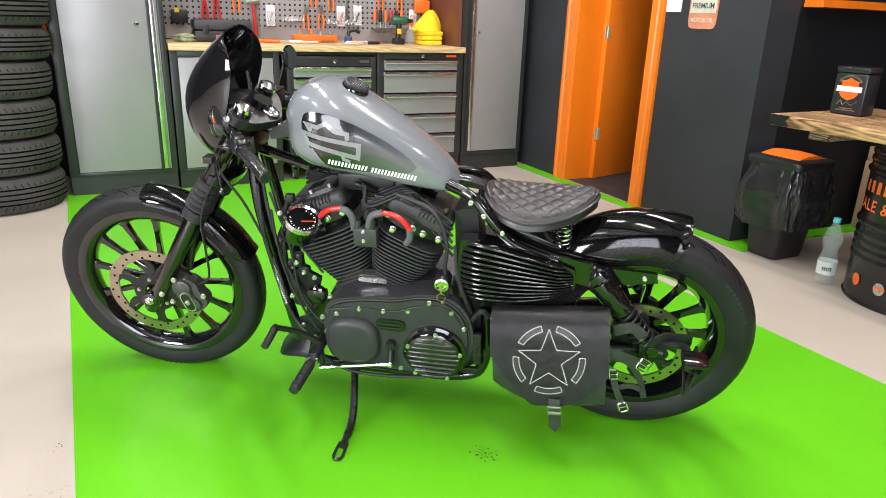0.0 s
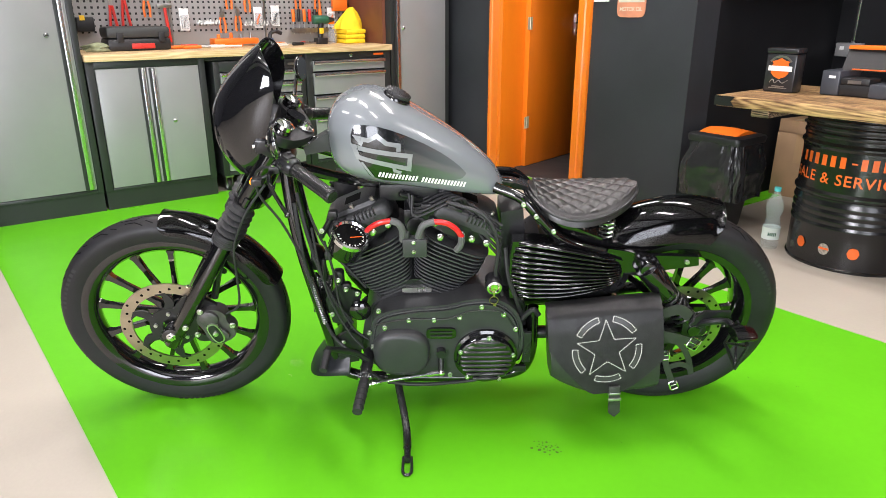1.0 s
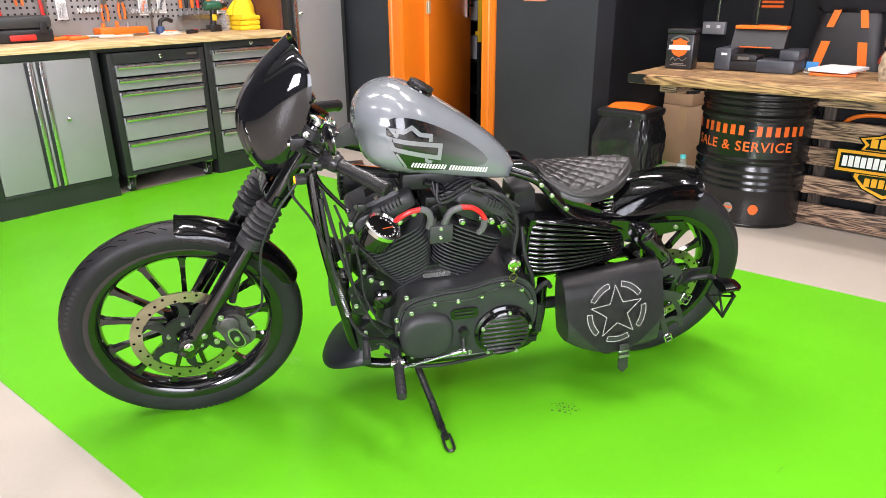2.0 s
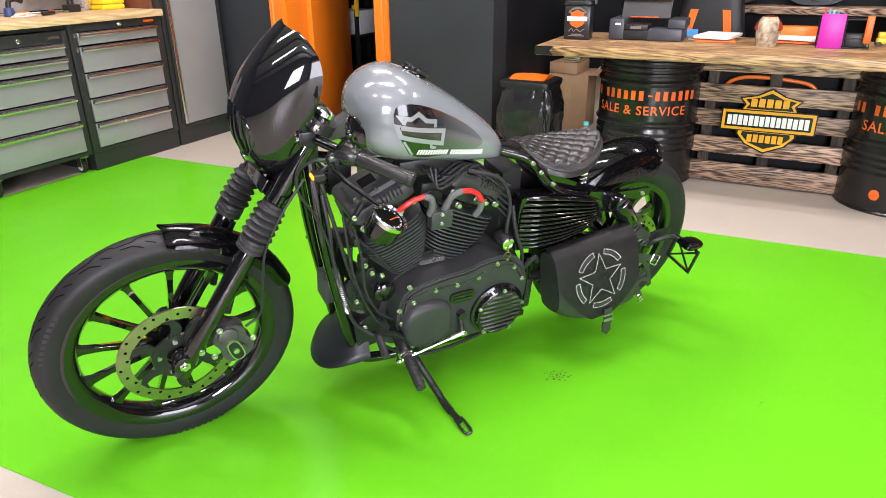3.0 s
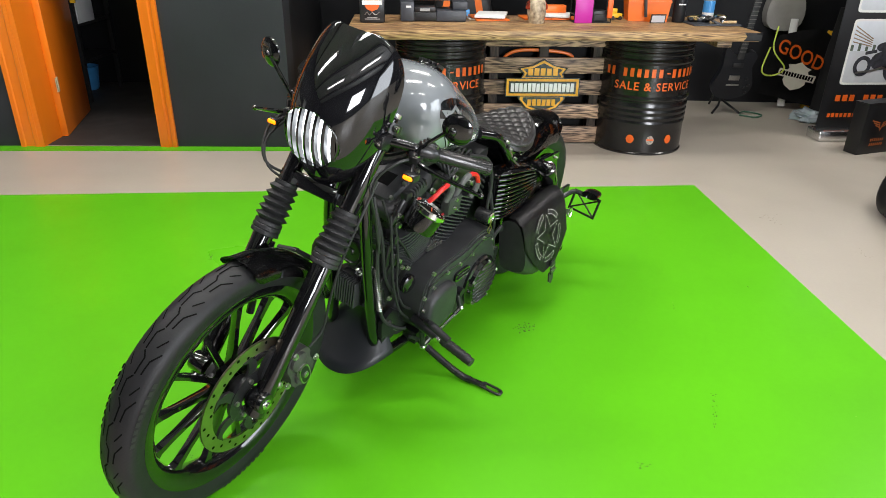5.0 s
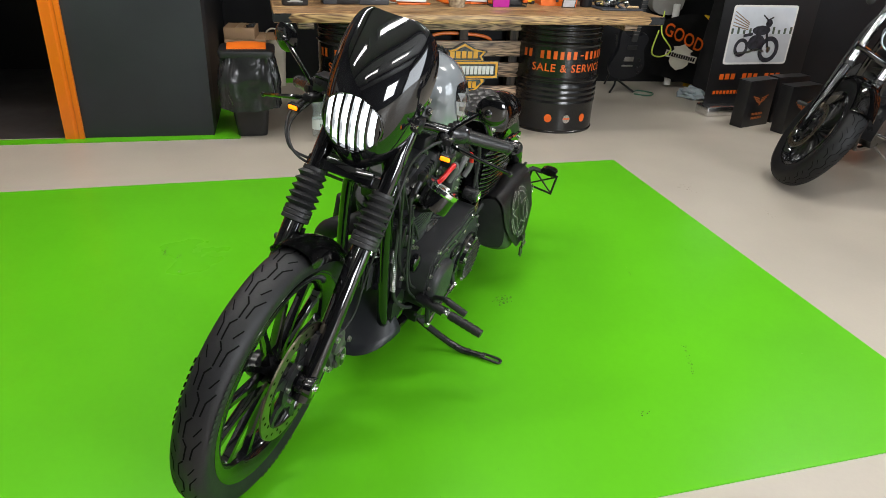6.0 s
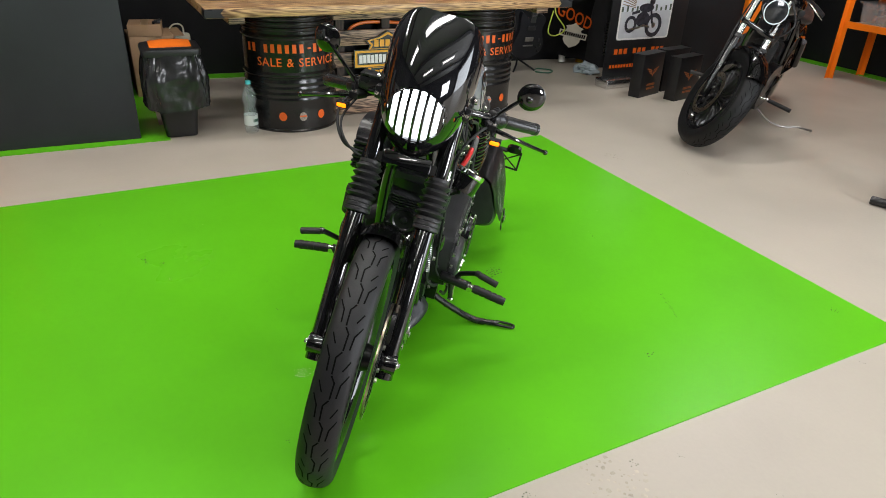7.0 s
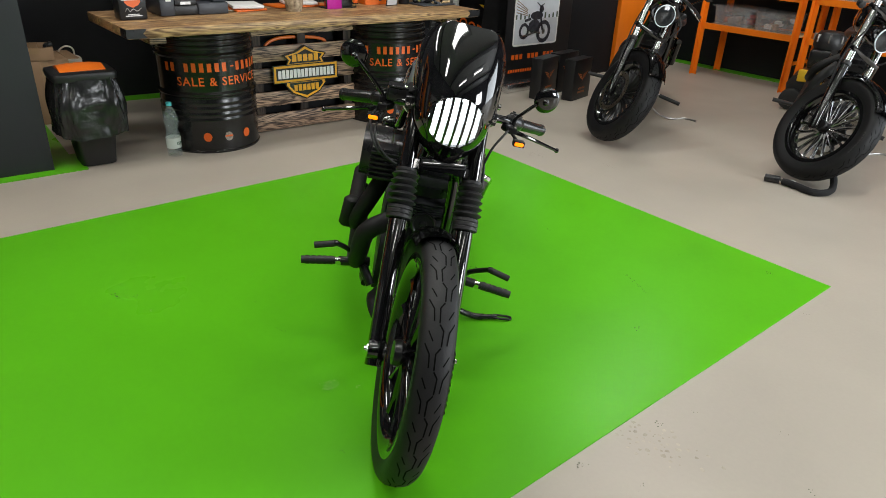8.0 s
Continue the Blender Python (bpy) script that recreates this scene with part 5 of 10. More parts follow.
    for k in range(11):
        a = radians(-220 + 260 * k / 10)
        mk = mg @ pose(0.0335 * math.cos(a), 0.0335 * math.sin(a), 0.0122, 0, 0, math.degrees(a))
        box(bm, (0, 0, 0), (0.0055, 0.0032, 0.0006), mk)
        if k < 10:
            a += radians(13)
            box(bm, (0, 0, 0), (0.003, 0.0009, 0.0006), mg @ pose(0.0345 * math.cos(a), 0.0345 * math.sin(a), 0.0122, 0, 0, math.degrees(a)))
    part("dial_mark", bm, M_WHITEP, g, smooth=0)
    bm = nb()
    box(bm, (0.012, -0.006, 0.0132), (0.034, 0.0026, 0.0008), mg @ pose(0, 0, 0, 0, 0, -25))
    part("needle", bm, M_TEXTO, g, smooth=0)
    bm = nb()
    tube(bm, [gc - gn * 0.05, gc - gn * 0.07 + V(-0.02, -0.03, 0), (-0.585, 0.075, 0.60)], 0.012, 8)
    part("gauge_bracket", bm, M_SATIN, B)

    # ignition coil and plug leads
    bm = nb()
    box(bm, (-0.715, 0.118, 0.612), (0.066, 0.030, 0.056))
    rod(bm, (-0.692, 0.118, 0.63), (-0.692, 0.118, 0.66), 0.011)
    rod(bm, (-0.732, 0.118, 0.63), (-0.732, 0.118, 0.66), 0.011)
    coil = part("ignition_coil", bm, M_GREYD, B, bevel=0.004)
    bolt_heads(coil, [(-0.712, 0.632), (-0.712, 0.604)], 0.134, 0.005)
    for pts, r in (([(-0.682, 0.118, 0.63), (-0.683, 0.128, 0.665), (-0.673, 0.132, 0.688), (-0.652, 0.132, 0.697)], 0.0095),
                   ([(-0.722, 0.118, 0.63), (-0.729, 0.128, 0.660), (-0.740, 0.132, 0.683), (-0.768, 0.132, 0.693)], 0.0095),
                   ([(-0.839, 0.128, 0.648), (-0.838, 0.124, 0.620), (-0.826, 0.118, 0.598)], 0.0095)):
        part("lead_sleeve", tube(nb(), pts, r, 10), M_LEADG, B, "grey braided lead sleeve")
    bm = nb()
    tube(bm, [(-0.654, 0.132, 0.6965), (-0.624, 0.131, 0.690), (-0.598, 0.125, 0.672), (-0.587, 0.115, 0.655)], 0.0075, 10)
    part("plug_lead", bm, M_RED, B, "red ignition lead")
    bm = nb()
    tube(bm, [(-0.766, 0.132, 0.6925), (-0.797, 0.131, 0.688), (-0.824, 0.130, 0.670), (-0.840, 0.128, 0.645)], 0.0075, 10)
    part("plug_lead", bm, M_RED, B, "red ignition lead")

    # intake hardware between the heads
    bm = nb()
    rod(bm, (-0.720, -0.12, 0.640), (-0.720, 0.06, 0.640), 0.030, seg=20)
    box(bm, (-0.720, 0.02, 0.665), (0.07, 0.07, 0.05))
    box(bm, (-0.75, 0.06, 0.700), (0.035, 0.04, 0.035))
    rod(bm, (-0.735, 0.05, 0.715), (-0.675, 0.07, 0.745), 0.008)
    part("throttle_body", bm, M_SATIN, B, bevel=0.004)
    bm = nb()
    for k in range(6):
        y = 0.02 + 0.012 * k
        part("loom_cable", tube(nb(), [(-0.66 - 0.01 * k, y, 0.745), (-0.72, y + 0.02, 0.722 - 0.006 * k), (-0.78 - 0.012 * k, y, 0.735), (-0.86, 0.07, 0.715 - 0.01 * k), (-0.95, 0.095, 0.66 - 0.02 * k)], 0.0042, 8), M_BOOT, B)
    part("cable", tube(nb(), [(-0.80, 0.10, 0.735), (-0.90, 0.115, 0.70), (-0.938, 0.125, 0.62), (-0.935, 0.13, 0.53), (-0.955, 0.13, 0.46)], 0.006, 8), M_BOOT, B)
    part("cable", tube(nb(), [(-0.96, 0.11, 0.60), (-0.97, 0.13, 0.52), (-0.995, 0.14, 0.45), (-1.01, 0.13, 0.40)], 0.006, 8), M_BOOT, B)
    # dark clutter that fills the space under the tank and behind the rear cylinder
    bm = nb()
    box(bm, (-0.70, 0, 0.735), (0.16, 0.09, 0.05))
    part("coil_cover", bm, M_BLACKPL, B, bevel=0.008)
    bm = nb()
    prism(bm, [(-0.955, 0.415), (-0.950, 0.680), (-1.010, 0.690), (-1.025, 0.560), (-1.025, 0.415)], -0.055, 0.055)
    part("inner_panel", bm, M_BLACKPL, B, "black plastic inner panel", bevel=0.008)

    # right hand air cleaner and exhaust headers
    bm = nb()
    prism(bm, oval(-0.70, 0.63, 0.095, 0.075, 32, 3), -0.225, -0.135)
    part("air_cleaner", bm, M_SATIN, B, "black oval air cleaner", bevel=0.015)
    bm = nb()
    box(bm, (-0.51, -0.153, 0.660), (0.07, 0.080, 0.10))
    ocb = part("oil_cooler_box", bm, M_SATIN, B, "black finned box beside the frame", bevel=0.003)
    fin = None
    for k in range(6):
        if fin is None:
            fin = part("box_fin", box(nb(), (0, 0, 0), (0.012, 0.083, 0.006)), M_SATIN, ocb, place=pose(-0.470, -0.153, 0.622), bevel=0.001)
        else:
            again(fin, pose(-0.470, -0.153, 0.622 + 0.015 * k))
    part("exhaust_pipe", tube(nb(), [(-0.555, -0.05, 0.50), (-0.515, -0.085, 0.475), (-0.495, -0.130, 0.455), (-0.500, -0.168, 0.415), (-0.525, -0.178, 0.34), (-0.60, -0.183, 0.265),
         (-0.75, -0.188, 0.235), (-1.0, -0.195, 0.235), (-1.30, -0.20, 0.25)], 0.031, 18), M_PIPE, B, "matt black front exhaust header")
    part("exhaust_pipe", tube(nb(), [(-0.80, -0.08, 0.62), (-0.72, -0.125, 0.575), (-0.69, -0.160, 0.49), (-0.70, -0.195, 0.40), (-0.76, -0.215, 0.335),
         (-1.0, -0.222, 0.315), (-1.30, -0.225, 0.33)], 0.029, 18), M_PIPE, B, "matt black rear exhaust header")
    loops = []
    for f, r in ((0, 0.012), (0.02, 0.022), (0.08, 0.030), (0.9, 0.031), (0.98, 0.022), (1, 0.01)):
        c = V(-0.725, -0.228, 0.440).lerp(V(-0.735, -0.236, 0.325), f)
        loops.append([c + V(r * math.cos(t), r * math.sin(t), 0) for t in [2 * math.pi * i / 20 for i in range(20)]])
    part("heat_shield", rings(nb(), loops), M_PIPE, B, "matt black pipe shield", smooth=50)

    # front: horn, regulator, chin scoop
    bm = nb()
    lathe(bm, [(0.012, -0.03), (0.030, -0.02), (0.040, 0.0), (0.040, 0.008), (0.034, 0.010), (0.030, 0.006), (0.012, 0.006), (0.009, 0.010), (0.001, 0.011)], 28, pose(-0.425, 0, 0.515, 0, 90, 0))
    part("horn", bm, M_SATIN, B, "small round black horn")
    bm = nb()
    box(bm, (-0.45, 0.0, 0.385), (0.03, 0.075, 0.088))
    reg = part("regulator", bm, M_SATIN, B, "black finned voltage regulator", bevel=0.001)
    fin = part("cooling_fin", box(nb(), (0, 0, 0), (0.026, 0.0032, 0.082)), M_FIN, reg, place=pose(-0.4215, -0.034, 0.385), bevel=0.0006)
    for k in range(1, 9):
        again(fin, pose(-0.4215, -0.034 + 0.0085 * k, 0.385))
    bm = nb()
    h0, h1 = V(-0.420, 0.090, 0.500), V(-0.452, 0.098, 0.350)
    rod(bm, h0, h1, 0.0060, seg=10)
    tube(bm, [h0.lerp(h1, k / 159) + V(0.0078 * math.cos(k * 0.8), 0.0078 * math.sin(k * 0.8), 0) for k in range(160)], 0.0017, 6, n=0)
    part("spring_sleeve", bm, M_STEEL, B, "steel spring sleeve over a cable")
    bm = nb()
    tube(bm, [(-0.395, 0.07, 0.72), (-0.405, 0.094, 0.62), (-0.415, 0.095, 0.52), (-0.46, 0.10, 0.33), (-0.51, 0.12, 0.27), (-0.55, 0.13, 0.25)], 0.0055, 8)
    tube(bm, [(-0.40, 0.05, 0.74), (-0.43, 0.085, 0.60), (-0.47, 0.09, 0.45), (-0.53, 0.10, 0.35)], 0.0055, 8)
    part("cable", bm, M_BOOT, B)
    bm = nb()
    rod(bm, (-0.46, 0.09, 0.625), (-0.50, 0.10, 0.700), 0.008)
    box(bm, (-0.50, 0.10, 0.70), (0.024, 0.022, 0.024))
    box(bm, (-0.478, 0.095, 0.575), (0.020, 0.022, 0.026))
    rod(bm, (-0.462, 0.092, 0.560), (-0.462, 0.092, 0.490), 0.007)
    rod(bm, (-0.500, 0.085, 0.520), (-0.500, 0.085, 0.480), 0.015, seg=16)
    rod(bm, (-0.520, 0.080, 0.470), (-0.520, 0.100, 0.470), 0.013, seg=16)
    prism(bm, [(-0.47, 0.34), (-0.455, 0.42), (-0.50, 0.47), (-0.56, 0.44), (-0.545, 0.38), (-0.50, 0.33)], 0.070, 0.082)
    prism(bm, [(-0.485, 0.20), (-0.470, 0.29), (-0.52, 0.32), (-0.56, 0.29), (-0.54, 0.21)], 0.086, 0.100)
    part("engine_mount", bm, M_SATIN, B, bevel=0.004)
    bolt_heads(B, [(-0.468, 0.655), (-0.500, 0.500), (-0.55, 0.455), (-0.520, 0.470), (-0.475, 0.385), (-0.500, 0.285), (-0.535, 0.245)], 0.106, 0.0065, 0.008)
    part("mount_bolt", lathe(nb(), [(0.016, 0), (0.016, 0.004), (0.012, 0.005), (0.012, 0.014), (0.004, 0.016)], 12, pose(-0.428, 0.035, 0.462, 0, 35, 0)), M_CHROME, B, "bright engine mount bolt")
    for pts in ([(-0.44, 0.10, 0.66), (-0.452, 0.112, 0.55), (-0.475, 0.115, 0.44), (-0.520, 0.118, 0.33), (-0.56, 0.13, 0.28)],
                [(-0.47, 0.10, 0.62), (-0.490, 0.108, 0.52), (-0.500, 0.112, 0.42), (-0.535, 0.116, 0.34), (-0.58, 0.12, 0.30)],
                [(-0.43, 0.075, 0.70), (-0.470, 0.092, 0.60), (-0.53, 0.098, 0.53), (-0.575, 0.10, 0.47)]):
        part("cable", tube(nb(), pts, 0.0036, 8), M_BOOT, B)
    # bell shaped horn cover beside the front of the primary
    part("round_plug", lathe(nb(), [(0.030, 0), (0.030, 0.012), (0.022, 0.018), (0.001, 0.020)], 24, pose(-0.556, 0.105, 0.400, -90, 0, 0)), M_GLOSS, B, "round black engine plug")
    loops = []
    for f in range(15):
        t = f / 14
        g = t * t * (1.35 - 0.35 * t)
        ru, rv, w = 0.040 + 0.112 * g, 0.070 + 0.062 * g, 0.305 - 0.178 * t
        if f == 14:
            ru, rv, w = ru - 0.006, rv - 0.006, w - 0.006
        arc = [radians(-88 + 176 * i / 28) for i in range(29)]
        loops.append([V(-0.520 + ru * math.cos(a) ** 0.85, rv * math.sin(a), w + 0.055 * abs(math.sin(a)) ** 2.5 * t) for a in arc])
    part("chin_scoop", rings(nb(), loops), M_SCOOP, B, "matt black flared chin scoop", smooth=60)

    # foot controls
    for s in (1, -1):
        bm = nb()
        rod(bm, (-0.572, s * 0.250, 0.262), (-0.560, s * 0.362, 0.250), 0.0135, seg=16)
        for k in range(5):
            f = k / 5
            c = V(-0.571, s * 0.258, 0.261).lerp(V(-0.561, s * 0.354, 0.251), f)
            rod(bm, c, c + V(0.0005, s * 0.013, -0.001), 0.0150, seg=16)
        part("foot_peg", bm, M_BOOT, B, "black rubber foot peg", smooth=40)
        bm = nb()
        rod(bm, (-0.578, s * 0.135, 0.275), (-0.572, s * 0.232, 0.264), 0.016, seg=14)
        part("peg_mount", bm, M_SATIN, B, bevel=0.002)
        bm = nb()
        rod(bm, (-0.573, s * 0.228, 0.264), (-0.571, s * 0.256, 0.262), 0.011, seg=14)
        rod(bm, (-0.590, s * 0.236, 0.264), (-0.552, s * 0.238, 0.264), 0.0085, seg=10)
        part("peg_clevis", bm, M_CHROME, B, "chrome peg clevis")
        bm = nb()
        tube(bm, [(-0.578, s * 0.19, 0.285), (-0.545, s * 0.200, 0.318), (-0.510, s * 0.225, 0.348), (-0.480, s * 0.252, 0.372)], 0.0085, 10)
        rod(bm, (-0.480, s * 0.248, 0.372), (-0.478, s * 0.262, 0.372), 0.010)
        part("foot_lever", bm, M_SATIN, B, "black gear and brake lever")
        bm = nb()
        rod(bm, (-0.479, s * 0.258, 0.370), (-0.474, s * 0.320, 0.355), 0.0105, seg=14)
        part("lever_peg", bm, M_BOOT, B)
    bm = nb()
    rod(bm, (-0.585, 0.185, 0.195), (-0.780, 0.185, 0.232), 0.0045, seg=10)
    rod(bm, (-0.570, 0.185, 0.192), (-0.610, 0.185, 0.200), 0.008, seg=10)
    rod(bm, (-0.745, 0.185, 0.226), (-0.790, 0.185, 0.234), 0.008, seg=10)
    bmesh.ops.create_uvsphere(bm, u_segments=10, v_segments=8, radius=0.011, matrix=Matrix.Translation((-0.578, 0.186, 0.194)))
    bmesh.ops.create_uvsphere(bm, u_segments=10, v_segments=8, radius=0.011, matrix=Matrix.Translation((-0.785, 0.186, 0.233)))
    part("shift_rod", bm, M_CHROME, B, "chrome gear shift rod")
    bm = nb()
    rod(bm, (-0.785, 0.160, 0.290), (-0.785, 0.182, 0.235), 0.009)
    rod(bm, (-0.785, 0.150, 0.292), (-0.785, 0.180, 0.292), 0.014)
    part("shift_arm", rod(nb(), (-0.575, 0.17, 0.285), (-0.578, 0.185, 0.195), 0.008), M_SATIN, B)
    part("shift_arm", bm, M_SATIN, B)
    bm = nb()
    tube(bm, [(-0.55, 0.15, 0.23), (-0.62, 0.16, 0.185), (-0.72, 0.16, 0.168), (-0.86, 0.14, 0.162), (-0.98, 0.12, 0.170)], 0.0055, 8)
    part("clutch_cable", bm, M_BOOT, B)
    # right front bracketry seen from ahead
    bm = nb()
    tube(bm, [(-0.52, -0.12, 0.22), (-0.55, -0.15, 0.26), (-0.60, -0.16, 0.27)], 0.016, 10)
    tube(bm, [(-0.60, -0.14, 0.18), (-0.70, -0.15, 0.16), (-0.82, -0.14, 0.16)], 0.012, 10)
    part("control_bracket", bm, M_SATIN, B)
    # side stand
    bm = nb()
    tube(bm, [(-0.650, 0.100, 0.165), (-0.662, 0.150, 0.128), (-0.680, 0.230, 0.086), (-0.686, 0.285, 0.070), (-0.687, 0.320, 0.072)], 0.0115, 10)
    tube(bm, [(-0.687, 0.315, 0.072), (-0.688, 0.345, 0.076), (-0.689, 0.372, 0.080)], 0.0095, 10)
    box(bm, (-0.650, 0.105, 0.165), (0.05, 0.05, 0.04))
    st = part("side_stand", bm, M_SATIN, B, "black side stand with a loop foot")
    bm = nb()
    a, b = V(-0.689, 0.360, 0.080), V(-0.689, 0.425, 0.084)
    d = (b - a).normalized()
    nrm = V(d.y, -d.x, 0)
    tube(bm, [a + nrm * 0.011, a + nrm * 0.012 + d * 0.05, b + nrm * 0.006, b, b - nrm * 0.006, a - nrm * 0.012 + d * 0.05, a - nrm * 0.011], 0.0042, 8)
    part("stand_foot", bm, M_SATIN, st)
    bm = nb()
    pts = [V(-0.662, 0.125 + 0.05 * k / 40, 0.148 - 0.04 * k / 40) + V(0.006 * math.cos(k), 0, 0.006 * math.sin(k)) for k in range(41)]
    tube(bm, pts, 0.0018, 6, n=0)
    part("stand_spring", bm, M_SATIN, st)


def build_sides(B):
    # ribbed battery cover
    def top_w(u):
        f = (u + 0.972) / -0.313
        return 0.628 + 0.012 * math.sin(math.pi * f * 0.8) - 0.085 * max(0, f - 0.15) ** 1.2

    def low_w(u):
        f = (u + 0.972) / -0.313
        return 0.450 + 0.020 * f + 0.055 * max(0, f - 0.4) ** 1.4
    bm = nb()
    us = [-0.972 - 0.313 * k / 16 for k in range(17)]
    prism(bm, soft([(u, top_w(u)) for u in us] + [(u, low_w(u)) for u in us[::-1]], 1), 0.085, 0.130)
    cover = part("battery_cover", bm, M_GLOSS, B, "gloss black ribbed side cover", bevel=0.006)
    n = 11
    for r in range(n):
        bm = nb()
        f = (r + 0.5) / n
        loops = []
        u0, u1 = -0.978, -1.280
        pinch = 0.016 * abs(2 * f - 1) ** 3
        for k in range(15):
            q = k / 14
            u = (u0 - pinch) + (u1 + pinch * 1.5 - u0 + pinch) * q
            w = low_w(u) + (top_w(u) - low_w(u)) * f
            hh = (top_w(u) - low_w(u)) / n * 0.42
            e = math.sin(math.pi * min(1, max(0.04, q * 6 if q < 0.5 else (1 - q) * 6)) / 2) if q < 1 / 6 or q > 5 / 6 else 1.0
            bow = 0.012 * math.sin(math.pi * q) + 0.010 * (1 - (2 * f - 1) ** 2)
            loops.append([V(u, 0.126 + bow * 0.9 + 0.018 * max(0.05, e) * math.sin(t), w + hh * math.cos(t)) for t in [math.pi * i / 7 for i in range(8)]])
        rings(bm, loops, closed=False, caps=False)
        part("cover_rib", bm, M_GLOSS, cover, smooth=70)
    bm = nb()
    prism(bm, soft([(-1.00, 0.60), (-1.27, 0.56), (-1.33, 0.50), (-1.28, 0.42), (-1.05, 0.40)], 1), -0.12, 0.085)
    part("oil_tank", bm, M_SATIN, B, "black box behind the side cover", bevel=0.01)
    # ignition lock and key
    lk = part("ignition_lock", lathe(nb(), [(0.022, -0.02), (0.024, 0.02), (0.019, 0.028), (0.016, 0.028), (0.012, 0.022), (0.001, 0.022)], 24, pose(-0.930, 0.125, 0.500, -90, 0, 0)), M_SATIN, B, "black ignition lock")
    part("lock_ring", lathe(nb(), [(0.019, 0.026), (0.020, 0.032), (0.014, 0.034), (0.010, 0.030), (0.001, 0.030)], 20, pose(-0.930, 0.125, 0.500, -90, 0, 0)), M_CHROME, lk)
    bm = nb()
    tube(bm, [(-0.930 + 0.012 * math.cos(k * 0.52), 0.158, 0.462 + 0.012 * math.sin(k * 0.52)) for k in range(12)], 0.0012, 6, n=0, closed=True)
    box(bm, (-0.930, 0.158, 0.484), (0.004, 0.003, 0.022))
    box(bm, (-0.933, 0.158, 0.432), (0.008, 0.002, 0.034))
    part("key", bm, M_BRASS, lk, "key hanging on a wire ring")
    bm = nb()
    box(bm, (-1.032, 0.150, 0.295), (0.022, 0.012, 0.105))
    box(bm, (-1.010, 0.140, 0.210), (0.05, 0.014, 0.02))
    part("bracket", bm, M_SATIN, B, bevel=0.002)
    bm = nb()
    tube(bm, [(-1.00, 0.13, 0.36), (-1.04, 0.145, 0.42), (-1.06, 0.14, 0.40)], 0.008, 8)
    part("cable", bm, M_BOOT, B)

    # leather saddlebag with star
    bag = new("saddlebag")
    bag.parent = B
    bag["label"] = "black leather side bag with a white stitched star"
    U0, U1 = -1.072, -1.382
    pivot = Matrix.Translation((-1.075, 0.150, 0.430))
    bag.matrix_basis = Matrix.Translation((0.0, 0.018, 0.005)) @ pivot @ pose(0, 0, 0, 9, 4.5, -1) @ pivot.inverted()

    def skin(s, out=0.0):
        """Profile of the flap from the back of the top over to its lower edge: s in metres."""
        pts = [(0.105, 0.425), (0.135, 0.448), (0.168, 0.447), (0.192, 0.425), (0.203, 0.390), (0.212, 0.330), (0.220, 0.270), (0.226, 0.215), (0.229, 0.185)]
        acc = 0
        for (y, z), (y2, z2) in zip(pts, pts[1:]):
            L = math.hypot(y2 - y, z2 - z)
            if acc + L >= s or (y2, z2) == pts[-1]:
                f = (s - acc) / L
                ny, nz = (z - z2) / L, (y2 - y) / L
                return (y + (y2 - y) * f + ny * out, z + (z2 - z) * f + nz * out)
            acc += L

    def on_flap(u, s, out=0.0):
        y, z = skin(s, out)
        # sags a little and leans with the bag's own angle
        return V(u, y, z + 0.10 * (-1.072 - u) * 0.35)
    SL = 0.335
    bm = nb()
    loops = []
    for k in range(27):
        u = U0 + (U1 - U0) * k / 26
        f = k / 26
        end = SL - (0.140 if f < 0.5 else 0.085) * max(0.0, abs(2 * f - 1) - 0.25) ** 1.3 / 0.75 ** 1.3
        loops.append([on_flap(u, end * i / 26) for i in range(27)])
    rings(bm, loops, closed=False, caps=False)
    bmesh.ops.solidify(bm, geom=bm.faces[:], thickness=-0.005)
    part("flap", bm, M_LEATHER, bag, smooth=60)
    bm = nb()
    prof = [(0.095, 0.415), (0.130, 0.440), (0.165, 0.440), (0.186, 0.420), (0.196, 0.385), (0.206, 0.320), (0.212, 0.255), (0.208, 0.205), (0.190, 0.170), (0.120, 0.165), (0.100, 0.19)]
    loops = []
    for k in range(13):
        f = k / 12
        u = U0 - 0.006 + (U1 - U0 + 0.012) * f
        e = 1 - 0.05 * abs(2 * f - 1) ** 6
        lift = 0.062 * max(0.0, 1 - f / 0.42) ** 1.3
        loops.append([V(u, 0.15 + (y - 0.15) * e, 0.30 + (z - 0.30) * e + 0.10 * (-1.072 - u) * 0.35 + lift * max(0.0, (0.40 - z) / 0.23)) for y, z in soft(prof, 2)])
    rings(bm, loops)
    part("bag_body", bm, M_LEATHER, bag, smooth=50)
    # star appliqué with stitching
    sc, R = (-1.228, 0.205), 0.086

    def F(a, b, out):
        return on_flap(sc[0] - a, sc[1] - b, out)

    def star(R1, R2):
        return [((R1 if i % 2 == 0 else R2) * math.sin(math.pi * i / 5), (R1 if i % 2 == 0 else R2) * math.cos(math.pi * i / 5)) for i in range(10)]
    bm = nb()
    ribbon(bm, star(R * 0.97, R * 0.40), 0.007, lambda a, b: F(a, b, 0.0035), closed=True)
    for k in range(5):
        a0 = 2 * math.pi * (k + 0.5) / 5
        ribbon(bm, [((R * 1.00) * math.sin(a0 + t), (R * 1.00) * math.cos(a0 + t)) for t in [-0.42 + 0.84 * i / 10 for i in range(11)]], 0.022, lambda a, b: F(a, b, 0.0035))
    part("star_applique", bm, M_LEATHER, bag, smooth=40)

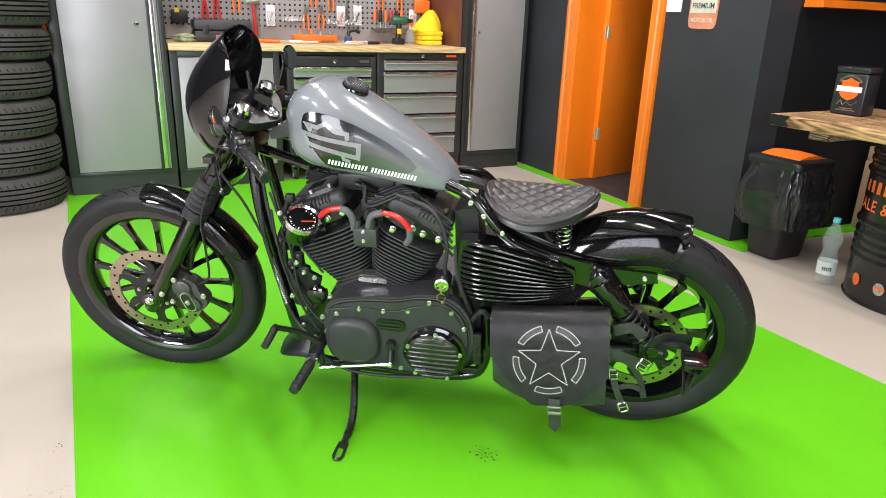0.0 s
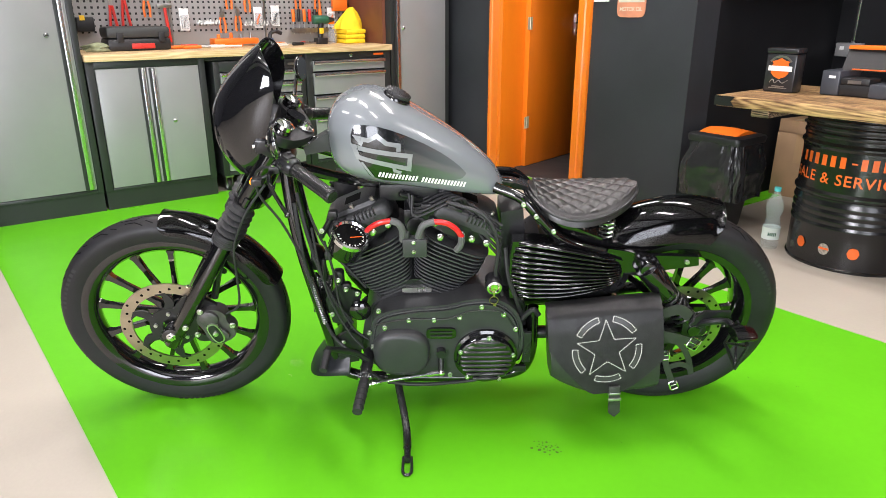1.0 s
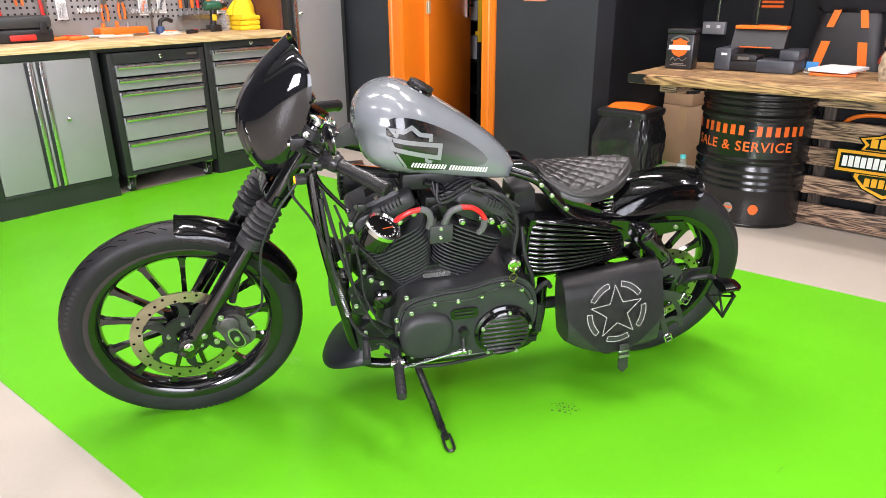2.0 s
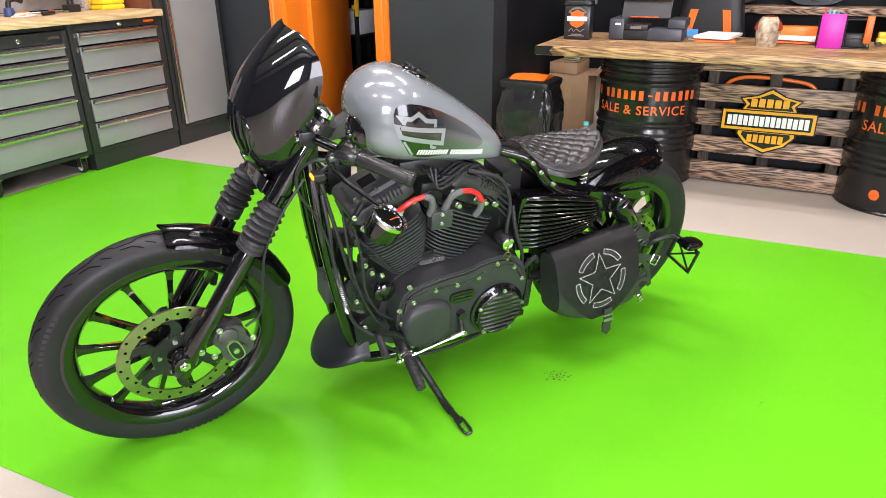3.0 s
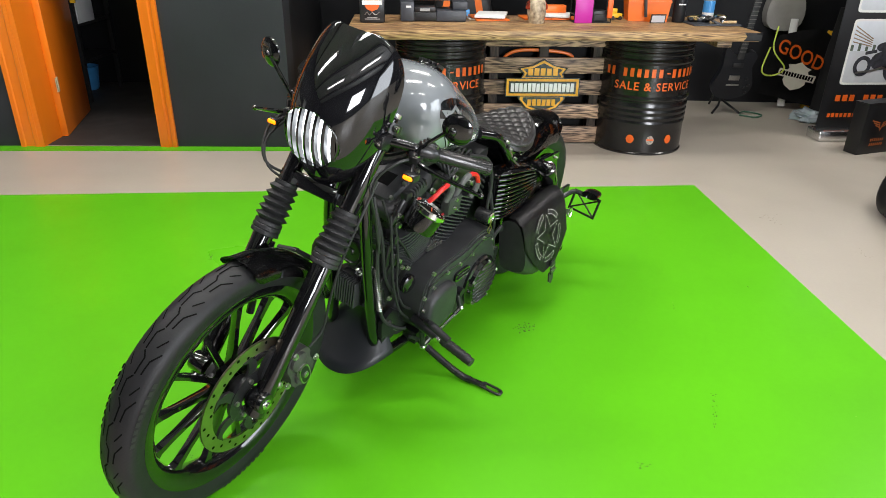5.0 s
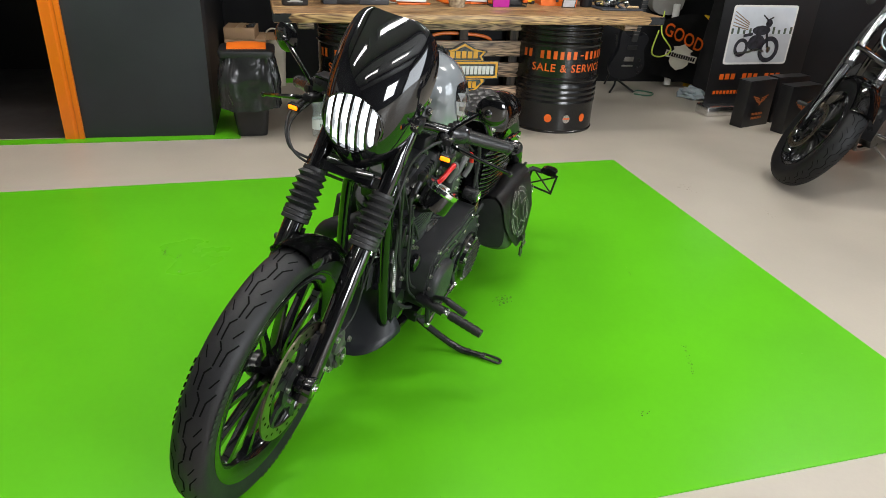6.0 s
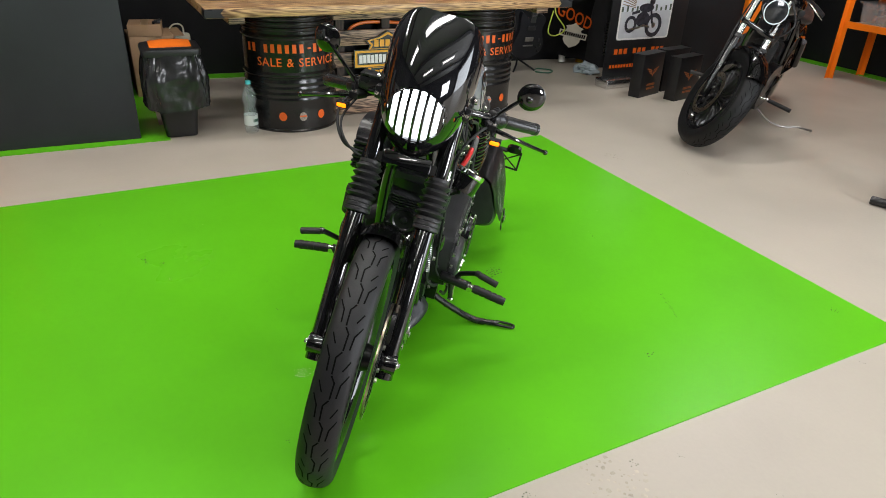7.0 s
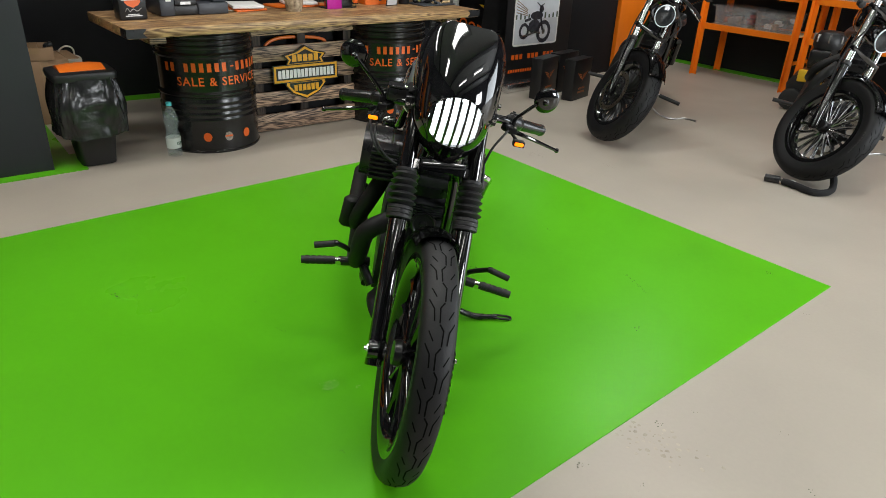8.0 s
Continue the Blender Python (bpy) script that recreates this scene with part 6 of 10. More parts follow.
    def stitches(bm, pts, closed=False):
        pts = [Vector((*p, 0)) for p in pts]
        if closed:
            pts.append(pts[0])
        for p, q in zip(pts, pts[1:]):
            L = (q - p).length
            k = max(1, round(L / 0.0055))
            for i in range(k):
                a, b = p.lerp(q, (i + 0.15) / k), p.lerp(q, (i + 0.80) / k)
                ribbon(bm, [(a.x, a.y), (b.x, b.y)], 0.0021, lambda x, y: F(x, y, 0.0048), step=1)
    bm = nb()
    stitches(bm, star(R * 0.97, R * 0.40), True)
    for k in range(5):
        a0 = 2 * math.pi * (k + 0.5) / 5
        arc = [-0.40 + 0.80 * i / 7 for i in range(8)]
        stitches(bm, [(R * 1.09 * math.sin(a0 + t), R * 1.09 * math.cos(a0 + t)) for t in arc] + [(R * 0.91 * math.sin(a0 + t), R * 0.91 * math.cos(a0 + t)) for t in arc[::-1]], True)
    part("stitching", bm, M_THREAD, bag, "white thread stitching", smooth=0)
    bm = nb()
    box(bm, (-1.245, 0.235, 0.200), (0.030, 0.006, 0.055))
    prism(bm, [(-1.230, 0.175), (-1.262, 0.175), (-1.262, 0.140), (-1.246, 0.125), (-1.230, 0.140)], 0.226, 0.231)
    part("strap", bm, M_LEATHER, bag, bevel=0.001)
    bm = nb()
    box(bm, (-1.245, 0.240, 0.188), (0.036, 0.005, 0.008))
    box(bm, (-1.245, 0.236, 0.204), (0.036, 0.005, 0.006))
    part("buckle", bm, M_STEEL, bag, bevel=0.001)

    def band(bm, pts, w, t=0.004):
        """A flat leather band whose face looks along y."""
        pts = glide(pts, 5)
        loops = []
        for i, p in enumerate(pts):
            d = (pts[min(i + 1, len(pts) - 1)] - pts[max(i - 1, 0)]).normalized()
            n = V(-d.z, 0, d.x).normalized() * w / 2
            o = V(0, t / 2, 0)
            loops.append([p + n + o, p - n + o, p - n - o, p + n - o])
        return rings(bm, loops)

    def frame_buckle(x, y, z, turn, w=0.030, h=0.034, m=M_CHROME):
        bm = nb()
        q = [V(a * w / 2, 0, b * h / 2) for a, b in ((-1, -0.8), (-0.8, -1), (0.8, -1), (1, -0.8), (1, 0.8), (0.8, 1), (-0.8, 1), (-1, 0.8))]
        tube(bm, q, 0.0024, 6, n=0, closed=True)
        rod(bm, (-w / 2, 0, 0), (w * 0.45, 0, 0), 0.0016, seg=6)
        part("side_buckle", bm, m, bag, "small bright strap buckle", place=pose(x, y, z, 0, turn, 0))
    for pts, w in (([(-1.365, 0.196, 0.362), (-1.420, 0.192, 0.343), (-1.478, 0.180, 0.312)], 0.021),
                   ([(-1.385, 0.178, 0.330), (-1.430, 0.175, 0.318), (-1.462, 0.168, 0.270), (-1.478, 0.160, 0.205)], 0.016),
                   ([(-1.392, 0.182, 0.292), (-1.402, 0.182, 0.245), (-1.418, 0.178, 0.200), (-1.428, 0.172, 0.180)], 0.017),
                   ([(-1.400, 0.172, 0.235), (-1.440, 0.170, 0.245), (-1.470, 0.166, 0.232)], 0.015),
                   ([(-1.395, 0.150, 0.395), (-1.440, 0.150, 0.405), (-1.470, 0.148, 0.380)], 0.030)):
        part("side_strap", band(nb(), pts, w), M_LEATHER, bag, smooth=40)
    frame_buckle(-1.472, 0.186, 0.316, -32)
    frame_buckle(-1.395, 0.187, 0.285, 8, 0.022, 0.026)
    frame_buckle(-1.424, 0.180, 0.184, 20, 0.022, 0.026)
    # row of dark stitches along the edge of the flap
    bm = nb()
    for k in range(40):
        u = U0 - 0.008 + (U1 - U0 + 0.016) * k / 40
        f = (u - U0) / (U1 - U0)
        end = SL - (0.140 if f < 0.5 else 0.085) * max(0.0, abs(2 * f - 1) - 0.25) ** 1.3 / 0.75 ** 1.3 - 0.008
        ribbon(bm, [(u, end), (u - 0.0048, end)], 0.0018, lambda x, y: on_flap(x, y, 0.0042), step=1)
    for u in (U0 - 0.007, U1 + 0.007):
        for k in range(26):
            q = 0.05 + 0.0062 * k
            ribbon(bm, [(u, q), (u, q + 0.0042)], 0.0018, lambda x, y: on_flap(x, y, 0.0042), step=1)
    part("edge_stitching", bm, M_SEAT, bag, smooth=0)

    # side mounted plate carrier and tail lamp
    m = pose(-1.585, 0.238, 0.345, 0, -14, -8)
    bm = nb()
    y0, y1, z0, z1, t = -0.058, 0.062, -0.022, 0.062, 0.008
    span(bm, (-0.003, y0, z1 - t), (0.003, y1, z1))
    span(bm, (-0.003, y0, z0), (0.003, y1, z0 + t))
    span(bm, (-0.003, y0, z0 + t), (0.003, y0 + t, z1 - t))
    span(bm, (-0.003, y1 - t, z0 + t), (0.003, y1, z1 - t))
    rod(bm, (0, y0 + t, z0 + t), (0, y1 - t, z1 - t), 0.0035, seg=8)
    rod(bm, (0, y0 + t, z1 - t), (0, y1 - t, z0 + t), 0.0035, seg=8)
    bmesh.ops.transform(bm, matrix=m, verts=bm.verts)
    pl = part("plate_carrier", bm, M_SATIN, B, "black side mounted number plate carrier")
    bm = nb()
    tube(bm, [(-1.500, 0.140, 0.350), (-1.530, 0.165, 0.385), (-1.575, 0.190, 0.405), (-1.580, 0.235, 0.405)], 0.010, 8)
    prism(bm, [(-1.47, 0.32), (-1.47, 0.375), (-1.53, 0.415), (-1.60, 0.415), (-1.60, 0.385), (-1.54, 0.37)], 0.148, 0.158)
    part("carrier_arm", bm, M_SATIN, B)
    bm = nb()
    loops = []
    for x, f in ((0.0, 1.0), (-0.018, 1.0), (-0.028, 0.8), (-0.031, 0.4)):
        loops.append([V(-1.590 + x, 0.262 + y * f, 0.418 + z * f) for y, z in oval(0, 0, 0.030, 0.012, 24, 2.4)])
    lamp = part("tail_lamp", rings(bm, loops), M_REDLENS, B, "small dark tail lamp")
    bm = nb()
    prism(bm, oval(0.262, 0.418, 0.033, 0.0145, 24, 2.4), -1.592, -1.560, "yz")
    part("lamp_shell", bm, M_GLOSS, lamp, bevel=0.003)
    # wheel side hardware behind the bag
    bm = nb()
    prism(bm, soft([(-1.40, 0.30), (-1.40, 0.42), (-1.46, 0.45), (-1.50, 0.42), (-1.49, 0.34), (-1.44, 0.28)], 1), 0.085, 0.112)
    cal = part("rear_caliper", bm, M_SATIN, B, "black rear brake caliper", bevel=0.004)
    bolt_heads(cal, [(-1.425, 0.415), (-1.425, 0.33), (-1.46, 0.43)], 0.113, 0.008)


M_SMOKE = mat("smoked_acrylic", (0.006, 0.006, 0.007), 0.06, var=0.1, bump=0.0, coat=0.6)
M_GRIP = mat("worn_grip_rubber", (0.016, 0.016, 0.016), 0.27, var=0.2, fine=200, bump=0.15)
M_STRIPE = mat("polished_black_edge", (0.05, 0.05, 0.05), 0.18, metal=0.5, var=0.1, bump=0)
M_GREYD = mat("dark_grey_plastic", (0.035, 0.037, 0.037), 0.5, var=0.15)
M_SCOOP = mat("matt_black_plastic", (0.010, 0.011, 0.014), 0.40, var=0.12, fine=300, bump=0.1, spec=0.4)
M_BRASS = mat("brass_key", (0.60, 0.45, 0.20), 0.3, metal=1.0, var=0.1)
M_THREAD = mat("white_thread", (0.55, 0.54, 0.50), 0.8, var=0.1, bump=0)
build_custom_bike()


# ---- workshop side: tall cabinets, benches, pegboard ----
def lock_knob(parent, x, y, z):
    part("lock", lathe(nb(), [(0.013, 0), (0.013, 0.008), (0.009, 0.012), (0.009, 0.020), (0.006, 0.024), (0.001, 0.024)], 16, pose(x, y, z, 90, 0, 0)), M_CHROME, parent, "chrome cabinet lock")


def tall_cabinet(x0, x1, strip_x, lock_x, label):
    c = thing("tall_cabinet", label, "cabinet", pose(0, 0, 0), group="steel workshop cabinets")
    bm = nb()
    span(bm, (x0, 4.935, 0.12), (x0 + 0.055, 5.50, 2.02))
    span(bm, (x1 - 0.035, 4.935, 0.12), (x1, 5.50, 2.02))
    span(bm, (x0 + 0.055, 4.935, 1.98), (x1 - 0.035, 5.50, 2.02))
    span(bm, (x0 + 0.055, 4.935, 0.12), (x1 - 0.035, 5.50, 0.145))
    span(bm, (x0 + 0.055, 5.48, 0.145), (x1 - 0.035, 5.50, 1.98))
    part("body", bm, M_CABD, c, bevel=0.002)
    bm = nb()
    span(bm, (x0 + 0.003, 4.945, 0.0), (x1 - 0.003, 5.49, 0.12))
    part("plinth", bm, M_CABD, c, smooth=0)
    lo, hi = x0 + 0.058, x1 - 0.038
    bm = nb()
    span(bm, (lo, 4.930, 0.148), (hi, 4.952, 1.977))
    d = part("door", bm, M_CABG, c, "light grey steel door", bevel=0.002)
    for dx, w, m in ((0.0, 0.020, M_CABD), (0.020, 0.022, M_ALU), (0.042, 0.010, M_STEEL)):
        bm = nb()
        y = 4.918 if m is M_ALU else 4.924
        span(bm, (strip_x + dx, y, 0.15), (strip_x + dx + w, 4.9296, 1.975))
        part("handle_strip", bm, m, d, "vertical aluminium grip strip", bevel=0.002)
    lock_knob(d, lock_x, 4.930, 1.05)
    return c


tall_cabinet(0.19, 0.825, 0.725, 0.665, "tall grey steel cabinet with an aluminium grip strip")
tall_cabinet(2.925, 3.465, 2.955, 3.03, "tall grey steel cabinet beside the black wall")

# low two-door cabinet
c = thing("base_cabinet", "low grey two door steel cabinet under the worktop", "cabinet", pose(0, 0, 0), group="steel workshop cabinets")
bm = nb()
span(bm, (0.835, 4.935, 0.12), (0.880, 5.48, 0.895))
span(bm, (1.485, 4.935, 0.12), (1.525, 5.48, 0.895))
span(bm, (0.880, 4.935, 0.855), (1.485, 5.48, 0.895))
span(bm, (0.880, 4.935, 0.12), (1.485, 5.48, 0.138))
span(bm, (0.880, 5.46, 0.138), (1.485, 5.48, 0.855))
part("body", bm, M_CABD, c, bevel=0.002)
part("plinth", span(nb(), (0.838, 4.945, 0), (1.522, 5.47, 0.12)), M_CABD, c, smooth=0)
for x0, x1, sx in ((0.884, 1.165, 1.120), (1.169, 1.481, 1.180)):
    d = part("door", span(nb(), (x0, 4.930, 0.141), (x1, 4.952, 0.852)), M_CABG, c, "grey steel door", bevel=0.002)
    for dx, w, m in ((0.0, 0.016, M_CABD), (0.016, 0.018, M_ALU), (0.034, 0.008, M_STEEL)):
        part("handle_strip", span(nb(), (sx + dx, 4.918 if m is M_ALU else 4.924, 0.143), (sx + dx + w, 4.9296, 0.850)), m, d, bevel=0.002)
    if x0 > 1:
        lock_knob(d, 1.30, 4.930, 0.52)


def drawer_front(parent, x0, x1, z0, z1):
    d = part("drawer", span(nb(), (x0, 4.930, z0 + 0.006), (x1, 4.955, z1 - 0.006)), M_CABG, parent, "grey steel drawer front", bevel=0.002)
    bm = nb()
    prism(bm, [(4.930, z1 - 0.032), (4.912, z1 - 0.030), (4.908, z1 - 0.022), (4.912, z1 - 0.008), (4.930, z1 - 0.006)], x0 + 0.004, x1 - 0.004, "yz")
    part("pull_rail", bm, M_ALU, d, "full width aluminium pull rail", smooth=50)
    return d


# roller cabinet on castors
c = thing("roller_cabinet", "grey drawer cabinet on castors under the worktop", "tool cabinet", pose(0, 0, 0), group="steel workshop cabinets")
bm = nb()
span(bm, (1.575, 4.935, 0.115), (1.615, 5.44, 0.865))
span(bm, (2.180, 4.935, 0.115), (2.215, 5.44, 0.865))
span(bm, (1.615, 4.935, 0.800), (2.180, 5.44, 0.865))
span(bm, (1.615, 4.935, 0.115), (2.180, 5.44, 0.140))
span(bm, (1.615, 5.42, 0.140), (2.180, 5.44, 0.800))
part("body", bm, M_CABD, c, bevel=0.002)
edges = [0.800, 0.720, 0.640, 0.560 - 0.075, 0.330, 0.140]
for z1, z0 in zip(edges, edges[1:]):
    drawer_front(c, 1.618, 2.177, z0, z1)
lock_knob(c, 1.91, 4.935, 0.832)
bm = nb()
span(bm, (2.09, 4.928, 0.825), (2.16, 4.934, 0.840))
part("name_badge", bm, M_STEEL, c, smooth=0)
for x in (1.62, 2.17):
    for y in (4.99, 5.38):
        cs = new("castor")
        cs.parent = c
        bm = nb()
        rod(bm, (x - 0.014, y + 0.014, 0.042), (x + 0.014, y + 0.014, 0.042), 0.042, seg=24)
        part("castor_wheel", bm, M_BLACKPL, cs, bevel=0.005)
        bm = nb()
        rod(bm, (x - 0.016, y + 0.014, 0.042), (x + 0.016, y + 0.014, 0.042), 0.026, seg=20)
        part("castor_hub", bm, M_WHITE, cs)
        bm = nb()
        span(bm, (x - 0.022, y - 0.012, 0.040), (x - 0.018, y + 0.03, 0.098))
        span(bm, (x + 0.018, y - 0.012, 0.040), (x + 0.022, y + 0.03, 0.098))
        span(bm, (x - 0.028, y - 0.025, 0.098), (x + 0.028, y + 0.04, 0.115))
        part("castor_fork", bm, M_STEEL, cs)

# fixed drawer cabinet
c = thing("drawer_cabinet", "grey five drawer steel cabinet under the worktop", "tool cabinet", pose(0, 0, 0), group="steel workshop cabinets")
bm = nb()
span(bm, (2.225, 4.935, 0.12), (2.275, 5.48, 0.895))
span(bm, (2.865, 4.935, 0.12), (2.915, 5.48, 0.895))
span(bm, (2.275, 4.935, 0.848), (2.865, 5.48, 0.895))
span(bm, (2.275, 4.935, 0.12), (2.865, 5.48, 0.140))
span(bm, (2.275, 5.46, 0.140), (2.865, 5.48, 0.848))
part("body", bm, M_CABD, c, bevel=0.002)
part("plinth", span(nb(), (2.228, 4.945, 0), (2.912, 5.47, 0.12)), M_CABD, c, smooth=0)
edges = [0.848, 0.765, 0.605, 0.450, 0.300, 0.140]
for z1, z0 in zip(edges, edges[1:]):
    drawer_front(c, 2.278, 2.862, z0, z1)
lock_knob(c, 2.58, 4.935, 0.872)
bm = nb()
span(bm, (2.77, 4.929, 0.866), (2.85, 4.934, 0.880))
part("name_badge", bm, M_TEXTO, c, smooth=0)

wt = thing("worktop", "pale laminated wood worktop over the steel cabinets", "worktop", pose(0, 0, 0))
for y0, y1 in ((4.905, 5.02), (5.021, 5.14), (5.141, 5.26), (5.261, 5.38), (5.381, 5.548)):
    part("board", span(nb(), (0.832, y0, 0.897), (2.918, y1, 0.938)), M_BENCH, wt, bevel=0.002)
part("dark_underside_rail", span(nb(), (1.53, 4.96, 0.872), (2.22, 4.99, 0.8965)), M_CABD, wt, smooth=0)

# pegboard and what hangs on it
pb = thing("pegboard", "grey perforated steel tool board on the wall", "pegboard", pose(0, 0, 0), kind="")
for k in range(3):
    x0 = 0.835 + k * 0.68
    part("panel", span(nb(), (x0 + 0.004, 5.525, 0.945), (x0 + 0.674, 5.545, 1.75)), M_PEG, pb, bevel=0.002)
holes = nb()
for ix in range(54):
    for iz in range(16):
        x, z = 0.875 + ix * 0.038, 1.045 + iz * 0.038
        vs = [holes.verts.new(V(x + a, 5.5235, z + b)) for a, b in ((-0.007, -0.007), (0.007, -0.007), (0.007, 0.007), (-0.007, 0.007))]
        holes.faces.new(vs)
tagged(part("hole", holes, M_HOLE, pb, smooth=0), kind="stuff")
for x in (0.835 + 0.677, 0.835 + 1.357):
    part("seam_rail", span(nb(), (x - 0.006, 5.515, 0.945), (x + 0.006, 5.5245, 1.75)), M_STEEL, pb, smooth=0)
bs = span(nb(), (2.895, 5.00, 0.939), (2.922, 5.54, 1.75))
solid("bench_end_panel", bs, mat("rust_brown_panel", (0.16, 0.055, 0.03), 0.45), "rust brown steel end panel beside the worktop", "panel", kind="structure", smooth=0)


def hang(name, label, category, x, z, builder, group="tools on the pegboard"):
    t = thing(name, label, category, pose(x, 5.515, z), group=group)
    builder(t)
    return t


def pliers(grip):
    def make(t):
        bm = nb()
        tube(bm, [(-0.012, -0.012, 0.02), (-0.020, -0.012, -0.03), (-0.016, -0.012, -0.085)], 0.008, 8)
        tube(bm, [(0.012, -0.012, 0.02), (0.020, -0.012, -0.03), (0.016, -0.012, -0.085)], 0.008, 8)
        part("handle", bm, grip, t)
        bm = nb()
        prism(bm, soft([(-0.016, 0.015), (0.016, 0.015), (0.014, 0.045), (0.004, 0.085), (-0.004, 0.085), (-0.014, 0.045)], 1), -0.017, -0.006)
        part("jaw", bm, M_STEEL, t, bevel=0.001)
    return make


def hammer(t):
    bm = nb()
    rod(bm, (0, -0.015, 0.03), (0.012, -0.015, -0.20), 0.010, 0.013, 10)
    part("handle", bm, M_TOOLR, t)
    bm = nb()
    span(bm, (-0.05, -0.028, 0.025), (0.045, -0.004, 0.052))
    part("head", bm, M_STEEL, t, bevel=0.004)


def snips(t):
    bm = nb()
    tube(bm, [(-0.006, -0.012, 0.05), (-0.018, -0.012, -0.06), (-0.028, -0.012, -0.17)], 0.009, 8)
    tube(bm, [(0.006, -0.012, 0.05), (0.018, -0.012, -0.06), (0.030, -0.012, -0.17)], 0.009, 8)
    part("handle", bm, M_TOOLR, t)
    part("jaw", prism(nb(), [(-0.012, 0.04), (0.012, 0.04), (0.006, 0.12), (-0.006, 0.12)], -0.018, -0.006), M_STEEL, t, bevel=0.001)


def driver(grip):
    def make(t):
        part("handle", rod(nb(), (0, -0.02, 0.02), (0, -0.02, 0.11), 0.012, 0.013, 12), grip, t, bevel=0.003)
        part("shaft", rod(nb(), (0, -0.02, -0.07), (0, -0.02, 0.02), 0.0035, seg=8), M_STEEL, t)
    return make


def blister(t):
    bm = nb()
    for k in range(5):
        tube(bm, [(-0.06 + 0.022 * k, -0.012, 0.01), (-0.05 + 0.022 * k, -0.02, -0.02), (-0.04 + 0.022 * k, -0.012, 0.012)], 0.005, 6)
    part("clip", bm, M_STEEL, t, smooth=50)


def pouch(t):
    part("pouch_body", span(nb(), (-0.055, -0.05, -0.05), (0.055, -0.004, 0.04)), M_BLACKPL, t, bevel=0.010)
    part("pouch_label", span(nb(), (-0.03, -0.054, 0.02), (0.0, -0.0502, 0.05)), M_YELLOWP, t, smooth=0)


hang("tool_pouch", "small black tool pouch hanging on the board", "tool pouch", 0.965, 1.10, pouch)
hang("tin_snips", "red handled snips hanging on the board", "snips", 1.14, 1.16, snips)
hang("tin_snips", "long red handled pliers hanging on the board", "snips", 1.22, 1.20, snips)
hang("hammer", "hammer with a red handle on the board", "hammer", 1.475, 1.17, hammer)
def packet(grip):
    """A clear tool packet on a hook: card, bubble and the tool inside."""
    def make(t):
        part("hook", tube(nb(), [(0, 0.0, 0.062), (0, -0.035, 0.062), (0, -0.040, 0.070)], 0.0022, 6), M_STEEL, t)
        part("card", span(nb(), (-0.032, -0.0105, -0.085), (0.032, -0.0090, 0.062)), M_WHITEP, t, smooth=0)
        part("bubble", span(nb(), (-0.027, -0.030, -0.075), (0.027, -0.0107, 0.020)), M_TUB, t, bevel=0.006)
        part("packed_tool", tube(nb(), [(-0.014, -0.020, -0.060), (-0.004, -0.020, -0.020), (0.012, -0.020, 0.008)], 0.007, 8), grip, t)
    return make


for x, z, g in ((1.60, 1.13, M_STEEL), (2.135, 1.14, M_ORANGE_PL), (2.27, 1.15, M_BLACKPL), (2.735, 1.135, M_ORANGE_PL)):
    hang("tool_packet", "clear plastic tool packet hanging on the board", "tool packet", x, z, packet(g))
for x, z in ((1.925, 1.27), (2.06, 1.25), (2.46, 1.27), (2.62, 1.25), (1.36, 1.22)):
    hang("pliers", "orange handled pliers hanging on the board", "pliers", x, z, pliers(M_ORANGE_PL))
hang("clip_set", "row of steel clips hanging on the board", "clips", 1.74, 1.10, blister)
hang("clip_set", "row of steel clips hanging on the board", "clips", 1.80, 1.105, blister)
hang("pliers", "orange handled pliers hanging on the board", "pliers", 1.865, 1.11, pliers(M_ORANGE_PL))
hang("pliers", "orange handled cutters hanging on the board", "pliers", 1.98, 1.12, pliers(M_ORANGE_PL))
hang("clip_set", "row of steel clips hanging on the board", "clips", 2.08, 1.09, blister)
hang("clip_set", "row of steel clips hanging on the board", "clips", 2.20, 1.09, blister)
rk = thing("tool_rack", "steel screwdriver rack on the tool board", "tool rack", pose(2.52, 5.515, 1.03))
part("shelf_rail", span(nb(), (-0.14, -0.06, 0.0), (0.16, -0.001, 0.012)), M_STEEL, rk, smooth=0)
part("front_rail", span(nb(), (-0.14, -0.066, -0.012), (0.16, -0.0605, 0.020)), M_STEEL, rk, smooth=0)
for k, g in enumerate((M_ORANGE_PL, M_BLACKPL, M_ORANGE_PL, M_TOOLR, M_BLACKPL, M_ORANGE_PL)):
    hang("screwdriver", "screwdriver standing in the steel rack", "screwdriver", 2.41 + 0.045 * k, 1.075, driver(g), "screwdrivers in the rack")
hang("orange_level", "orange plastic tool hanging on the board", "tool", 2.80, 1.22, lambda t: part("level_body", span(nb(), (-0.06, -0.04, -0.05), (0.07, -0.003, 0.05)), M_ORANGE_PL, t, bevel=0.008))

# on the worktop
ZT = 0.939
cs = thing("tool_case", "closed black tool case with a red handle on the worktop", "tool case", pose(1.21, 5.27, ZT))
part("shell", span(nb(), (-0.19, -0.11, 0.0), (0.19, 0.11, 0.075)), M_BLACKPL, cs, bevel=0.018)
part("lid", span(nb(), (-0.19, -0.11, 0.0755), (0.19, 0.11, 0.145)), M_GREYD, cs, bevel=0.020)
part("handle", span(nb(), (-0.055, -0.125, 0.012), (0.085, -0.1105, 0.045)), M_TOOLR, cs, bevel=0.006)
for x in (-0.115, 0.135):
    part("latch", span(nb(), (x - 0.02, -0.118, 0.05), (x + 0.02, -0.1105, 0.11)), M_BLACKPL, cs, bevel=0.004)
